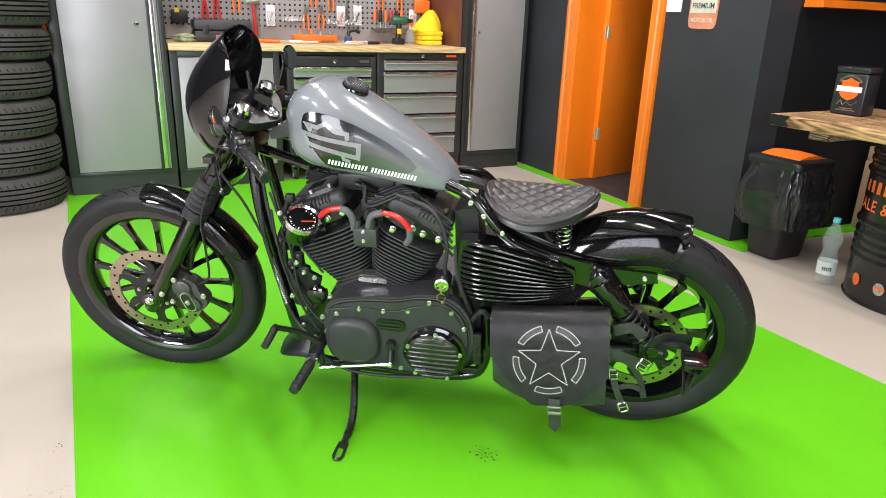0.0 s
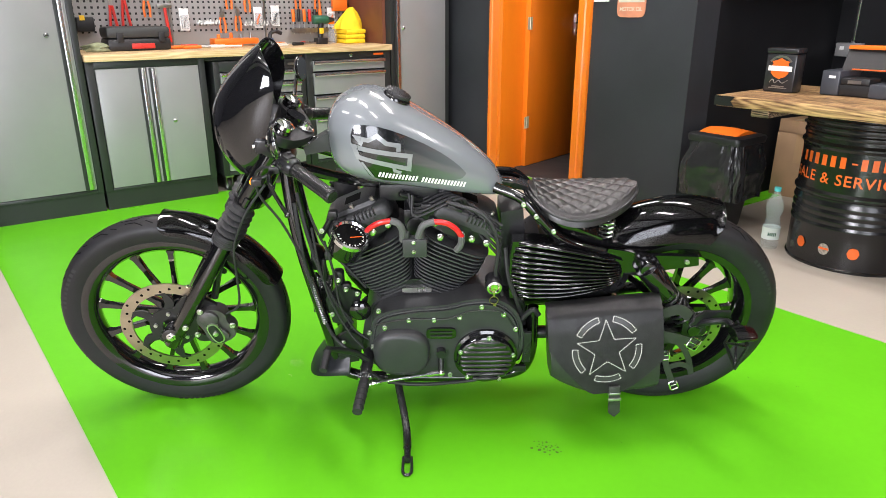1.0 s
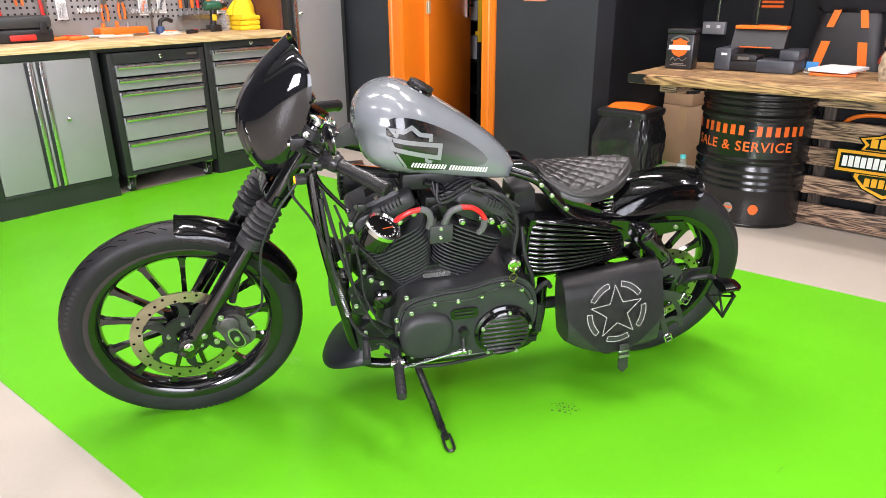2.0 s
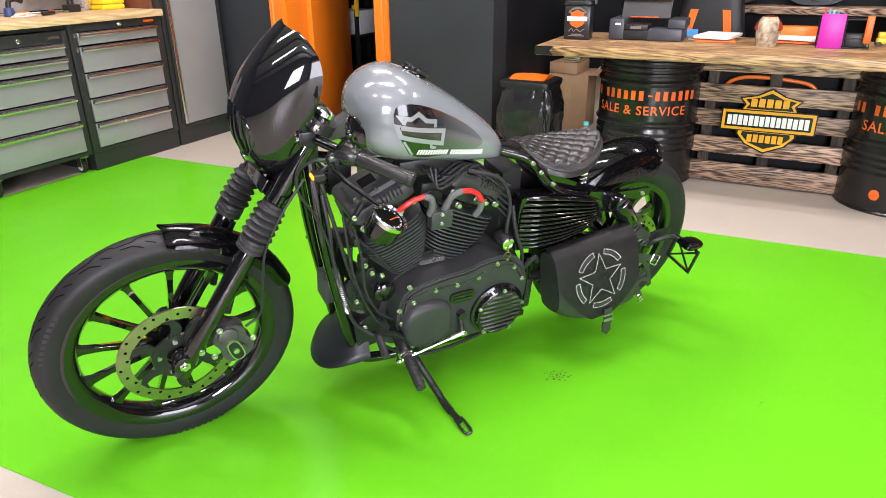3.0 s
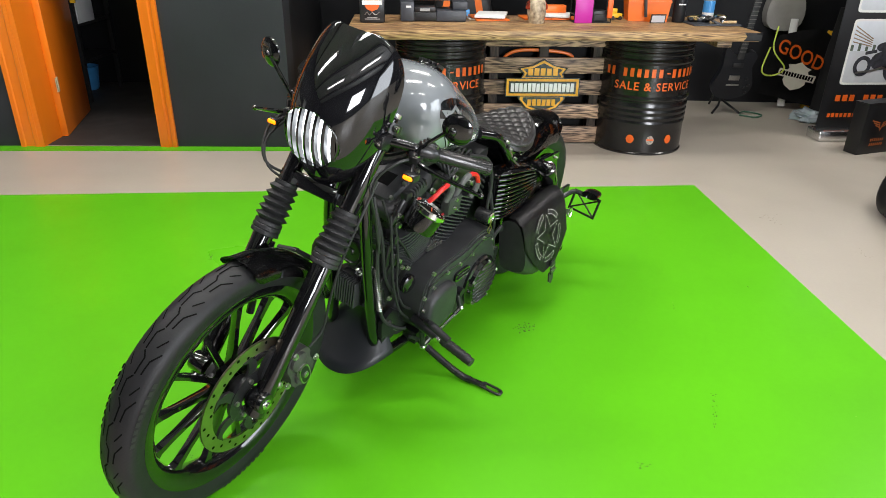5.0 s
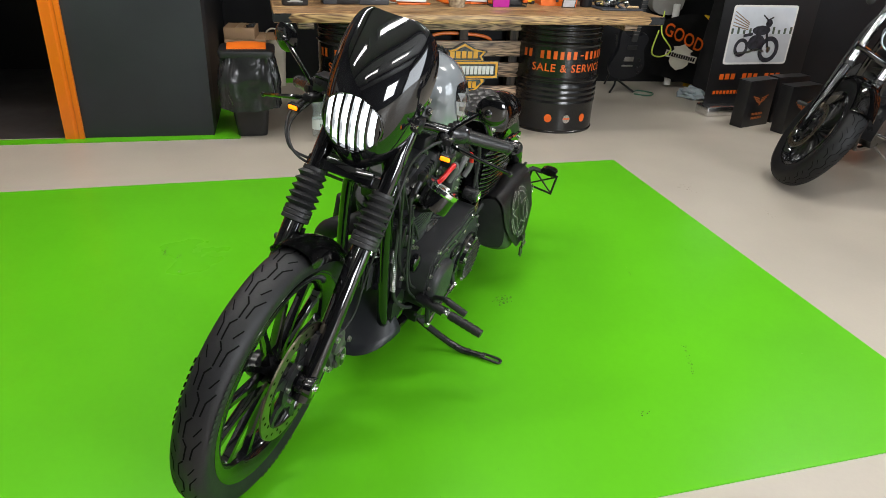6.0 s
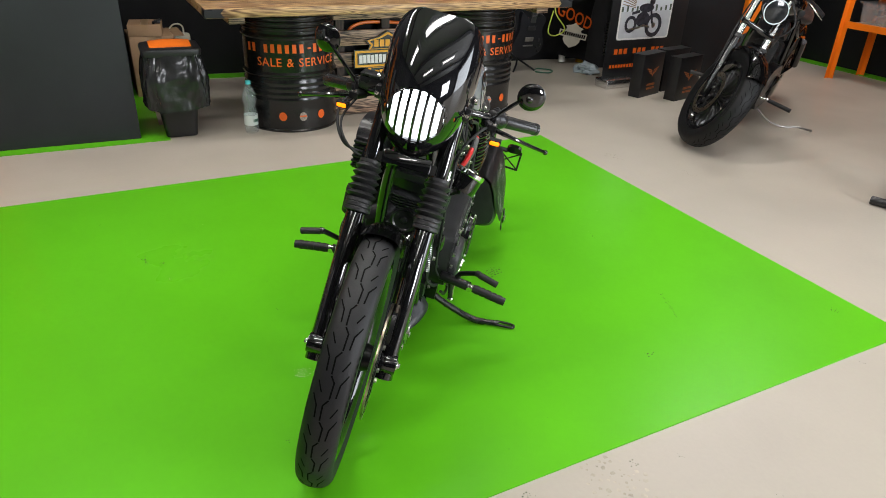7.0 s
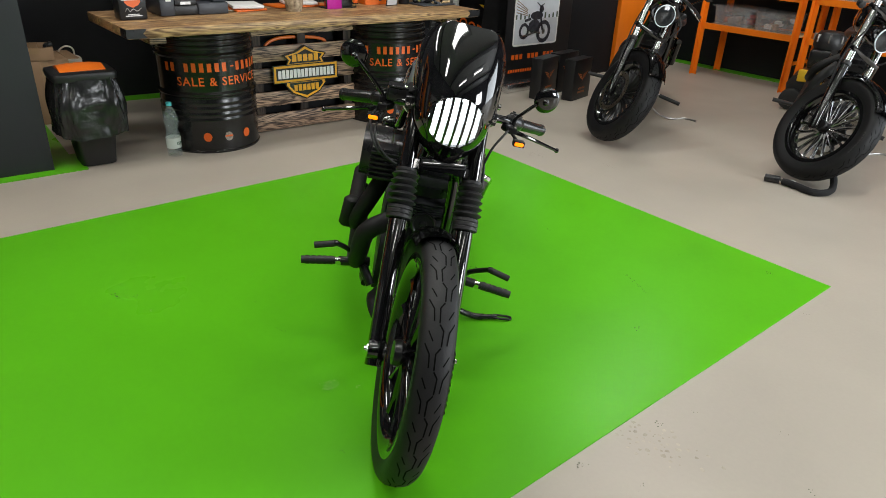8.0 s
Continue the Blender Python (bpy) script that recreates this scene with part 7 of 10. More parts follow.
part("case_badge", span(nb(), (-0.125, -0.1135, 0.062), (-0.105, -0.1125, 0.10)), M_WHITEP, cs, smooth=0)


def heap(name, label, category, m, sx, sy, sz, material, seed, rough=0.35):
    """A crumpled soft heap."""
    bm = nb()
    bmesh.ops.create_icosphere(bm, subdivisions=4, radius=1.0)
    for v in bm.verts:
        n = noise.noise(v.co * 1.7 + V(seed, 0, 0)) * rough + noise.noise(v.co * 5.1 + V(0, seed, 0)) * rough * 0.4
        v.co *= 1 + n
        v.co = V(v.co.x * sx, v.co.y * sy, max(0.0, v.co.z * sz + sz * 0.7))
    return solid(name, bm, material, label, category, m, smooth=60)


heap("rag", "crumpled olive rags on the worktop", "rags", pose(0.955, 5.20, ZT), 0.085, 0.07, 0.030, mat("olive_rag", (0.30, 0.33, 0.20), 0.9, var=0.3, scale=14), 3.0)
bm = nb()
loops = []
for k in range(11):
    f = k / 10
    r = 0.100 * (1 - f) ** 0.75 + 0.020
    loops.append([V(0.035 * f + r * (1 + 0.16 * math.sin(5 * a + 3 * f)) * math.cos(a), 0.6 * r * (1 + 0.12 * math.sin(4 * a + f)) * math.sin(a), 0.150 * f + 0.008 * math.sin(3 * a) * f) for a in [2 * math.pi * i / 32 for i in range(32)]])
solid("polishing_cloth", rings(bm, loops), M_YELLOW, "draped bright yellow polishing cloth on the stack", "cloth", pose(2.765, 5.29, ZT + 0.1035), smooth=60)
for k in range(3):
    bm = nb()
    span(bm, (-0.085, -0.10, 0), (0.085, 0.10, 0.034))
    for v in bm.verts:
        v.co.x += 0.006 * noise.noise(v.co * 30 + V(k, 0, 0))
    solid("folded_cloth", bm, M_YELLOW, "folded bright yellow cloth in a stack", "cloth", pose(2.765, 5.27, ZT + 0.0345 * k, 0, 0, 3 * k - 3), group="yellow cloths", bevel=0.012)
dr = thing("cordless_drill", "dark green and black cordless drill standing on the worktop", "drill", pose(2.505, 5.26, ZT))
part("battery", span(nb(), (-0.035, -0.035, 0.0), (0.05, 0.035, 0.045)), M_BLACKPL, dr, bevel=0.006)
part("drill_grip", rod(nb(), (0.005, 0, 0.045), (0.015, 0, 0.15), 0.021, 0.022, 14), M_BLACKPL, dr)
part("grip_label", span(nb(), (-0.012, -0.0262, 0.075), (0.022, -0.0235, 0.115)), M_YELLOWP, dr, smooth=0)
part("motor_body", rod(nb(), (-0.045, 0, 0.172), (0.075, 0, 0.172), 0.032, 0.030, 18), M_DGREEN, dr, bevel=0.006)
part("chuck", rod(nb(), (0.075, 0, 0.172), (0.125, 0, 0.172), 0.022, 0.012, 16), M_BLACKPL, dr)
sp = thing("spray_bottle", "clear spray bottle with an orange trigger", "spray bottle", pose(2.615, 5.27, ZT))
part("bottle_body", lathe(nb(), [(0.030, 0), (0.033, 0.01), (0.033, 0.09), (0.018, 0.125), (0.012, 0.14)], 20), M_TUB, sp)
part("trigger_head", span(nb(), (-0.035, -0.012, 0.14), (0.02, 0.012, 0.175)), M_ORANGE_PL, sp, bevel=0.006)


def bar_tool(name, label, x, y, L, rz, material, grip, category="tool"):
    t = thing(name, label, category, pose(x, y, ZT + 0.012, 0, 0, rz), group="tools on the worktop")
    part("grip", rod(nb(), (-L / 2, 0, 0), (-L * 0.05, 0, 0), 0.012, 0.011, 10), grip, t, bevel=0.002)
    part("shank", rod(nb(), (-L * 0.05, 0, 0), (L / 2, 0, 0), 0.0065, seg=8), material, t)
    return t


for x, y, L, rz, m, g in ((1.50, 5.22, 0.22, 12, M_STEEL, M_ORANGE_PL), (1.62, 5.30, 0.24, -8, M_STEEL, M_TOOLR), (1.60, 5.16, 0.26, 4, M_STEEL, M_ORANGE_PL), (1.75, 5.14, 0.20, -14, M_CANVAS, M_CANVAS),
                      (1.90, 5.22, 0.22, 20, M_STEEL, M_ORANGE_PL), (2.02, 5.30, 0.26, -5, M_STEEL, M_ORANGE_PL), (2.15, 5.20, 0.20, 35, M_CANVAS, M_CANVAS),
                      (2.24, 5.26, 0.24, -22, M_STEEL, M_ORANGE_PL), (2.33, 5.16, 0.20, 10, M_STEEL, M_BLACKPL), (2.40, 5.30, 0.2, 50, M_STEEL, M_TOOLR)):
    bar_tool("hand_tool", "loose hand tool lying on the worktop", x, y, L, rz, m, g)
tr = thing("tool_tray", "orange plastic tray full of fittings", "tool tray", pose(1.88, 5.34, ZT))
part("tray_shell", span(nb(), (-0.16, -0.055, 0.0), (0.16, 0.055, 0.055)), M_ORANGE_PL, tr, bevel=0.008)
for x in (-0.11, -0.02, 0.05, 0.12):
    part("fitting", rod(nb(), (x, 0, 0.055), (x, 0, 0.085 + 0.01 * math.cos(40 * x)), 0.013, 0.010, 10), M_STEEL if x > 0 else M_ORANGE_PL, tr)
gn = thing("paint_gun", "blue and steel spray gun lying on the worktop", "spray gun", pose(2.12, 5.28, ZT))
part("gun_cup", rod(nb(), (0, 0, 0.0), (0, 0, 0.05), 0.032, 0.026, 16), mat("navy_plastic", (0.03, 0.06, 0.16), 0.4), gn, bevel=0.004)
part("gun_body", tube(nb(), [(0, 0, 0.05), (0.01, 0, 0.085), (0.05, 0, 0.095), (0.09, 0, 0.08)], 0.014, 10), M_BLACKPL, gn)
bm = nb()
tube(bm, [(2.15, 5.24, ZT + 0.006), (2.20, 5.16, ZT + 0.006), (2.12, 5.12, ZT + 0.006), (2.06, 5.17, ZT + 0.006), (2.14, 5.20, ZT + 0.012)], 0.005, 8)
solid("air_hose", bm, M_CANVAS, "thin pale hose looped on the worktop", "hose")

# ---- tyres stacked beside the tall cabinet ----
def car_tyre(x, y, z, r, h, rz, label):
    t = thing("car_tyre", label, "tyre", pose(x, y, z, 0, 0, rz), group="stack of used tyres")
    a = h / 2
    prof = [(r * 0.62, 0.012), (r * 0.78, 0.0), (r * 0.93, 0.012), (r * 0.985, 0.04), (r, 0.06), (r, h - 0.06), (r * 0.985, h - 0.04), (r * 0.93, h - 0.012), (r * 0.78, h), (r * 0.62, h - 0.012), (r * 0.60, h - 0.05), (r * 0.60, 0.05)]
    part("carcass", lathe(nb(), prof, 72, wrap=True), M_RUBBERG, t, smooth=40)
    for q in (0.30, 0.43, 0.57, 0.70):
        part("tread_groove", lathe(nb(), [(r + 0.0008, h * q - 0.0045), (r + 0.0012, h * q), (r + 0.0008, h * q + 0.0045)], 72, caps=False), M_GROOVE, t, smooth=0)
    bm = nb()
    for k in range(60):
        u = 2 * math.pi * k / 60
        for z0, z1, sk in ((0.035, h * 0.26, 0.03), (h * 0.74, h - 0.035, -0.03)):
            vs = []
            for uu, zz in ((u, z0), (u + 0.012, z0), (u + 0.012 + sk, z1), (u + sk, z1)):
                rr = r * (1.0015 if 0.055 < zz < h - 0.055 else 0.992)
                vs.append(bm.verts.new(V(rr * math.cos(uu), rr * math.sin(uu), zz)))
            bm.faces.new(vs)
    part("shoulder_cut", bm, M_GROOVE, t, smooth=0)
    return t


zz = 0.0
for k, (dx, dy, r, h) in enumerate(((0.0, 0.0, 0.335, 0.215), (0.005, 0.0, 0.33, 0.205), (0.010, -0.01, 0.325, 0.215), (0.010, 0.0, 0.33, 0.21), (0.045, 0.0, 0.315, 0.18), (0.060, 0.0, 0.315, 0.19))):
    car_tyre(-0.165 + dx, 4.88 + dy, zz, r, h, 37 * k, "worn black car tyre in a stack on the floor")
    zz += h
bm = nb()
for x in (0.0, 0.033):
    rod(bm, (x, 0, 0), (x, 0.0, 1.75), 0.013, seg=10)
solid("orange_stand_bar", bm, M_ORANGE, "upright orange steel bars behind the tyres", "bar", pose(0.30, 5.30, 0.0, 0, -9.5, 0) @ pose(0, 0.21, 0))

# ---- orange doorway ----
fr = thing("door_frame", "orange painted wooden door frame", "door frame", pose(0, 0, 0), kind="structure")
for y0, y1 in ((DOOR1 + 0.018, DOOR1 + 0.135), (DOOR0 - 0.095, DOOR0 - 0.018)):
    bm = nb()
    prism(bm, [(DX - 0.022, y0), (DX - 0.022, y0 + 0.025), (DX - 0.014, y0 + 0.032), (DX - 0.014, y1 - 0.032), (DX - 0.022, y1 - 0.025), (DX - 0.022, y1), (DX - 0.001, y1), (DX - 0.001, y0)], 0.0, DOORH + 0.10, "xy")
    part("architrave", bm, M_ORANGE, fr, smooth=20)
part("head_architrave", span(nb(), (DX - 0.022, DOOR0 - 0.018, DOORH + 0.022), (DX - 0.001, DOOR1 + 0.018, DOORH + 0.10)), M_ORANGE, fr, smooth=0)
for y0, y1 in ((DOOR1 - 0.012, DOOR1 + 0.0185), (DOOR0 - 0.0185, DOOR0 + 0.012)):
    part("jamb", span(nb(), (DX - 0.018, y0, 0.0), (DX + 0.235, y1, DOORH)), M_ORANGE, fr, smooth=0)
part("head_jamb", span(nb(), (DX - 0.018, DOOR0 + 0.012, DOORH), (DX + 0.235, DOOR1 - 0.012, DOORH + 0.0185)), M_ORANGE, fr, smooth=0)
leaf = thing("door_leaf", "open orange flush door with steel hinges", "door", pose(DX + 0.20, DOOR1 - 0.016, 0.008, 0, 0, 13))
part("leaf", span(nb(), (0.005, -0.042, 0), (0.745, 0.0, DOORH - 0.02)), M_ORANGE, leaf, bevel=0.002)
for z in (0.30, 1.03, 1.80):
    bm = nb()
    rod(bm, (0.0, -0.046, z), (0.0, -0.046, z + 0.09), 0.006, seg=10)
    span(bm, (-0.028, -0.047, z), (-0.002, -0.043, z + 0.09))
    span(bm, (0.002, -0.0465, z), (0.03, -0.0428, z + 0.09))
    part("hinge", bm, M_HINGE, leaf, "cream painted butt hinge", smooth=30)
bm = nb()
span(bm, (0.665, -0.050, 0.98), (0.700, -0.0425, 1.14))
rod(bm, (0.68, -0.048, 1.07), (0.68, -0.085, 1.07), 0.009)
rod(bm, (0.69, -0.085, 1.07), (0.58, -0.085, 1.07), 0.009)
part("door_handle", bm, M_CHROME, leaf, "chrome lever handle")
# in the dark room behind
rs = thing("storage_rack", "dark storage rack with metal drawers in the back room", "rack", pose(4.75, 4.60, 0.0045))
for x, y in ((0, 0), (0.6, 0), (0, 0.28), (0.6, 0.28)):
    part("upright", span(nb(), (x - 0.015, y - 0.015, 0), (x + 0.015, y + 0.015, 1.8)), M_BLACKPL, rs, smooth=0)
for z in (0.3, 0.58, 0.92, 1.3):
    part("shelf", span(nb(), (-0.014, -0.014, z), (0.614, 0.294, z + 0.02)), M_BLACKPL, rs, smooth=0)
M_CRATE = mat("pale_grey_crate", (0.62, 0.63, 0.66), 0.45, var=0.08, scale=8)
for z, h in ((0.602, 0.20), (0.942, 0.16)):
    bx = solid("metal_drawer_box", span(nb(), (0.02, -0.02, z), (0.30, 0.25, z + h)), M_CRATE, "pale grey drawer box on the back room rack", "box", pose(4.75, 4.60, 0.0045), group="boxes in the back room", bevel=0.004)
part("shelf_label", span(nb(), (-0.0175, 0.0, 0.815), (-0.0145, 0.035, 0.850)), M_YELLOWP, rs, smooth=0)
part("gauge_strip", span(nb(), (-0.05, -0.055, 0.76), (-0.038, -0.018, 1.5)), M_YELLOWP, rs, "yellow measuring strip", smooth=0)
solid("blue_tub", lathe(nb(), [(0.09, 0.0045), (0.10, 0.02), (0.12, 0.20), (0.125, 0.20), (0.118, 0.19), (0.09, 0.03)], 24), M_BLUE, "small blue tub on the back room floor", "tub", pose(5.25, 4.85, 0))

# notices on the pier
nt = solid("wall_notice", span(nb(), (DX - 0.006, 3.40, 1.225), (DX - 0.0008, 3.52, 1.42)), M_PAPER, "white paper notice pinned on the dark wall", "notice", smooth=0)
sg = thing("tin_sign", "cream and orange tin oil sign on the wall", "sign", pose(DX, 3.225, 1.135))
bm = nb()
prism(bm, oval(0, 0.16, 0.105, 0.16, 28, 8), -0.006, -0.001, "yz")
part("plate", bm, mat("faded_orange_enamel", (0.62, 0.24, 0.14), 0.35, var=0.12, scale=20), sg, bevel=0.001)
bm = nb()
span(bm, (-0.0075, -0.095, 0.085), (-0.0062, 0.095, 0.30))
part("cream_field", bm, mat("cream_enamel", (0.62, 0.60, 0.50), 0.35, var=0.1, scale=20), sg, smooth=0)
def face_w(a, b, x=-0.009):
    return V(x, -a, b)
part("lettering", lettering(nb(), "PREMIUM", 0.030, lambda a, b: face_w(a, b + 0.110), 0, 0.92), mat("dark_green_print", (0.03, 0.05, 0.045), 0.5, bump=0), sg, smooth=0)
part("lettering", lettering(nb(), "MOTOR OIL", 0.024, lambda a, b: face_w(a, b + 0.036, -0.0075), 0, 0.88), mat("cream_print", (0.66, 0.58, 0.46), 0.5, bump=0), sg, smooth=0)
bm = nb()
prism(bm, soft([(-0.05, 0.24), (0.05, 0.24), (0.06, 0.28), (0, 0.30), (-0.06, 0.28)], 1), -0.0095, -0.0078, "yz")
part("shield", bm, M_TEXTO, sg, smooth=0)


# ---- counter on two drums ----
def drum(x, y):
    d = thing("oil_drum", "black steel oil drum with orange lettering under the counter", "oil drum", pose(x, y, 0), group="drums under the counter")
    R, H = 0.285, 0.732
    prof = [(R - 0.012, 0.012), (R - 0.006, 0.0), (R + 0.004, 0.0), (R + 0.006, 0.010), (R, 0.016), (R, 0.14)]
    for z in (0.200, 0.235, 0.270, 0.305):
        prof += [(R, z - 0.016), (R + 0.0055, z - 0.005), (R + 0.0055, z + 0.005), (R, z + 0.016)]
    prof += [(R, 0.338), (R + 0.011, 0.352), (R + 0.011, 0.360), (R, 0.374), (R, 0.565), (R + 0.011, 0.579), (R + 0.011, 0.587), (R, 0.600)]
    for z in (0.630, 0.662, 0.692):
        prof += [(R, z - 0.014), (R + 0.0055, z - 0.005), (R + 0.0055, z + 0.005), (R, z + 0.012)]
    prof += [(R, H - 0.016), (R + 0.006, H - 0.010), (R + 0.006, H), (R - 0.006, H), (R - 0.010, H - 0.02)]
    part("shell", lathe(nb(), prof, 72), M_DRUM, d, smooth=30)

    def skin(a, b, out=0.0015):
        t = math.pi + a / R
        return V((R + out) * math.cos(t), (R + out) * math.sin(t), b)
    full = 0.70
    letter_bars("letter_bar", d, M_TEXTO, 16, full, 0.052, lambda a, b: skin(a - full / 2, b + 0.492), gaps=(2, 9), fat=0.56)
    a0 = 9 * full / 16
    bm = nb()
    bm.faces.new([bm.verts.new(skin(a0 + x - full / 2, 0.515 + z)) for x, z in ((0.006, 0), (0.03, 0), (0.03, 0.008), (0.006, 0.008))])
    part("letter_dash", bm, M_TEXTO, d, smooth=0)
    part("lettering", lettering(nb(), "SALE & SERVICE", 0.050, lambda a, b: skin(a, b + 0.412), 0, 1.12), M_TEXTO, d, "orange painted letters", smooth=0)
    for a in (-0.125, 0.125):
        bm = nb()
        patch(bm, oval(a, 0.102, 0.026, 0.028, 24), lambda p, q: skin(p, q, 0.004))
        part("orange_dot", bm, M_TEXTO, d, smooth=0)
    bm = nb()
    patch(bm, oval(0, 0.100, 0.026, 0.028, 24), lambda p, q: skin(p, q, 0.004))
    part("round_badge", bm, mat("grey_badge", (0.30, 0.27, 0.24), 0.4, var=0.5, scale=90, bump=0) if "grey_badge" not in bpy.data.materials else bpy.data.materials["grey_badge"], d, smooth=0)
    bm = nb()
    patch(bm, [(-0.022, 0.098), (0.022, 0.098), (0.022, 0.108), (-0.022, 0.108)], lambda p, q: skin(p, q, 0.0052))
    part("badge_bar", bm, M_TEXTO, d, smooth=0)
    return d


drum(3.672, 1.825)
drum(3.690, 0.490)

ct = thing("counter_top", "thick scorched plank counter with black corner plates", "counter", pose(3.19, 2.37, 0.735, 0, 0, 1.5))
LEN = 2.39
for k in range(3):
    bm = nb()
    span(bm, (0.258 * k, -LEN, 0), (0.258 * k + 0.256, 0, 0.052))
    part("plank", bm, M_TABLE, ct, bevel=0.006)
for y0, y1 in ((-0.10, 0.004), (-LEN - 0.004, -LEN + 0.10)):
    bm = nb()
    prism(bm, [(y0, 0.004), (y1, 0.004), (y1, 0.050), (y0, 0.050), (y0 + (0.02 if y0 > -1 else -0.0), 0.027)] if y0 > -1 else [(y0, 0.004), (y1, 0.004), (y1 - 0.02, 0.027), (y1, 0.050), (y0, 0.050)], -0.004, -0.0005, "yz")
    part("corner_plate", bm, M_SATIN, ct, "black steel corner plate", smooth=0)
    yy = y1 if y0 > -1 else y0
    part("corner_plate", span(nb(), (0.0, yy - 0.0036, 0.004), (0.10, yy, 0.050)), M_SATIN, ct, smooth=0)
for y in (-0.18, -LEN + 0.16):
    part("batten", span(nb(), (0.10, y - 0.045, -0.048), (0.72, y + 0.045, -0.0005)), M_BURNT, ct, bevel=0.004)
# pallet front between the drums
pl = thing("pallet_front", "scorched pallet boards standing between the drums", "pallet", pose(3.655, 0.76, 0, 0, 0, 0))
for z0, z1, dx in ((0.010, 0.120, 0.004), (0.175, 0.270, 0.0), (0.330, 0.425, 0.003), (0.468, 0.568, 0.0), (0.635, 0.700, 0.005)):
    bm = nb()
    span(bm, (dx, -0.02, z0), (dx + 0.022, 0.80, z1))
    part("board", bm, M_BURNT, pl, bevel=0.004)
for y in (0.05, 0.40, 0.72):
    bm = nb()
    span(bm, (0.0275, y - 0.030, 0.0), (0.115, y + 0.030, 0.73))
    part("bearer", bm, M_BEARER, pl, bevel=0.004)
# flat black sheet, added to keep the gaps between the boards dark
solid("dark_skirt", span(nb(), (3.80, 0.72, 0.0), (3.81, 1.60, 0.73)), M_CLOTH, "plain black sheet added behind the pallet boards to darken the gaps", "cloth", smooth=0)

solid("orange_strap", tube(nb(), [(3.72, 1.42, 0.50), (3.715, 1.40, 0.57), (3.715, 1.30, 0.605), (3.715, 1.10, 0.60), (3.715, 0.98, 0.575), (3.72, 0.95, 0.51)], 0.011, 10), M_ORANGE_PL, "orange webbing loop behind the pallet boards", "strap")

# bar and shield sign
SG = pose(3.640, 1.165, 0.385, 0, 0, 0)
sn = thing("shield_sign", "amber and black bar and shield sign on the pallet", "sign", SG)
def plate(name, outline, x0, x1, m, label=""):
    bm = nb()
    prism(bm, [(-a, b) for a, b in outline], x0, x1, "yz")
    return part(name, bm, m, sn, label, smooth=0)
up = [(-0.150, 0.045), (-0.128, 0.085), (-0.158, 0.120), (-0.070, 0.140), (0.0, 0.180), (0.070, 0.140), (0.158, 0.120), (0.128, 0.085), (0.150, 0.045)]
dn = [(-0.150, -0.045), (-0.155, -0.075), (-0.105, -0.135), (0.0, -0.182), (0.105, -0.135), (0.155, -0.075), (0.150, -0.045)]
sc = lambda o, f, g=None: [(a * f, (0.10 if b > 0 else -0.10) + (b - (0.10 if b > 0 else -0.10)) * (g or f)) for a, b in o]
plate("upper_shield_edge", up, -0.010, 0.0, M_SIGNK)
plate("lower_shield_edge", dn, -0.010, 0.0, M_SIGNK)
plate("upper_shield", sc(up, 0.93, 0.88), -0.012, -0.0105, M_SIGNO)
plate("lower_shield", sc(dn, 0.93, 0.88), -0.012, -0.0105, M_SIGNO)
plate("upper_field", sc(up, 0.80, 0.66), -0.0135, -0.0122, M_SIGNK)
plate("lower_field", sc(dn, 0.80, 0.66), -0.0135, -0.0122, M_SIGNK)
plate("bar_edge", [(-0.240, -0.060), (0.240, -0.060), (0.240, 0.060), (-0.240, 0.060)], -0.016, -0.0136, M_SIGNK)
plate("bar", [(-0.234, -0.054), (0.234, -0.054), (0.234, 0.054), (-0.234, 0.054)], -0.018, -0.0162, M_SIGNO)
plate("bar_field", [(-0.218, -0.039), (0.218, -0.039), (0.218, 0.039), (-0.218, 0.039)], -0.020, -0.0182, M_SIGNK)
letter_bars("letter_bar", sn, M_WHITEP, 15, 0.416, 0.056, lambda a, b: V(-0.0215, 0.206 - a, b - 0.028), fat=0.80)
letter_bars("letter_bar", sn, M_SIGNO, 5, 0.20, 0.046, lambda a, b: V(-0.0150, 0.098 - a, b + 0.076), fat=0.78)
letter_bars("letter_bar", sn, M_SIGNO, 6, 0.19, 0.044, lambda a, b: V(-0.0150, 0.092 - a, b - 0.120), fat=0.78)

# ---- things on the counter ----
ZC = 0.788


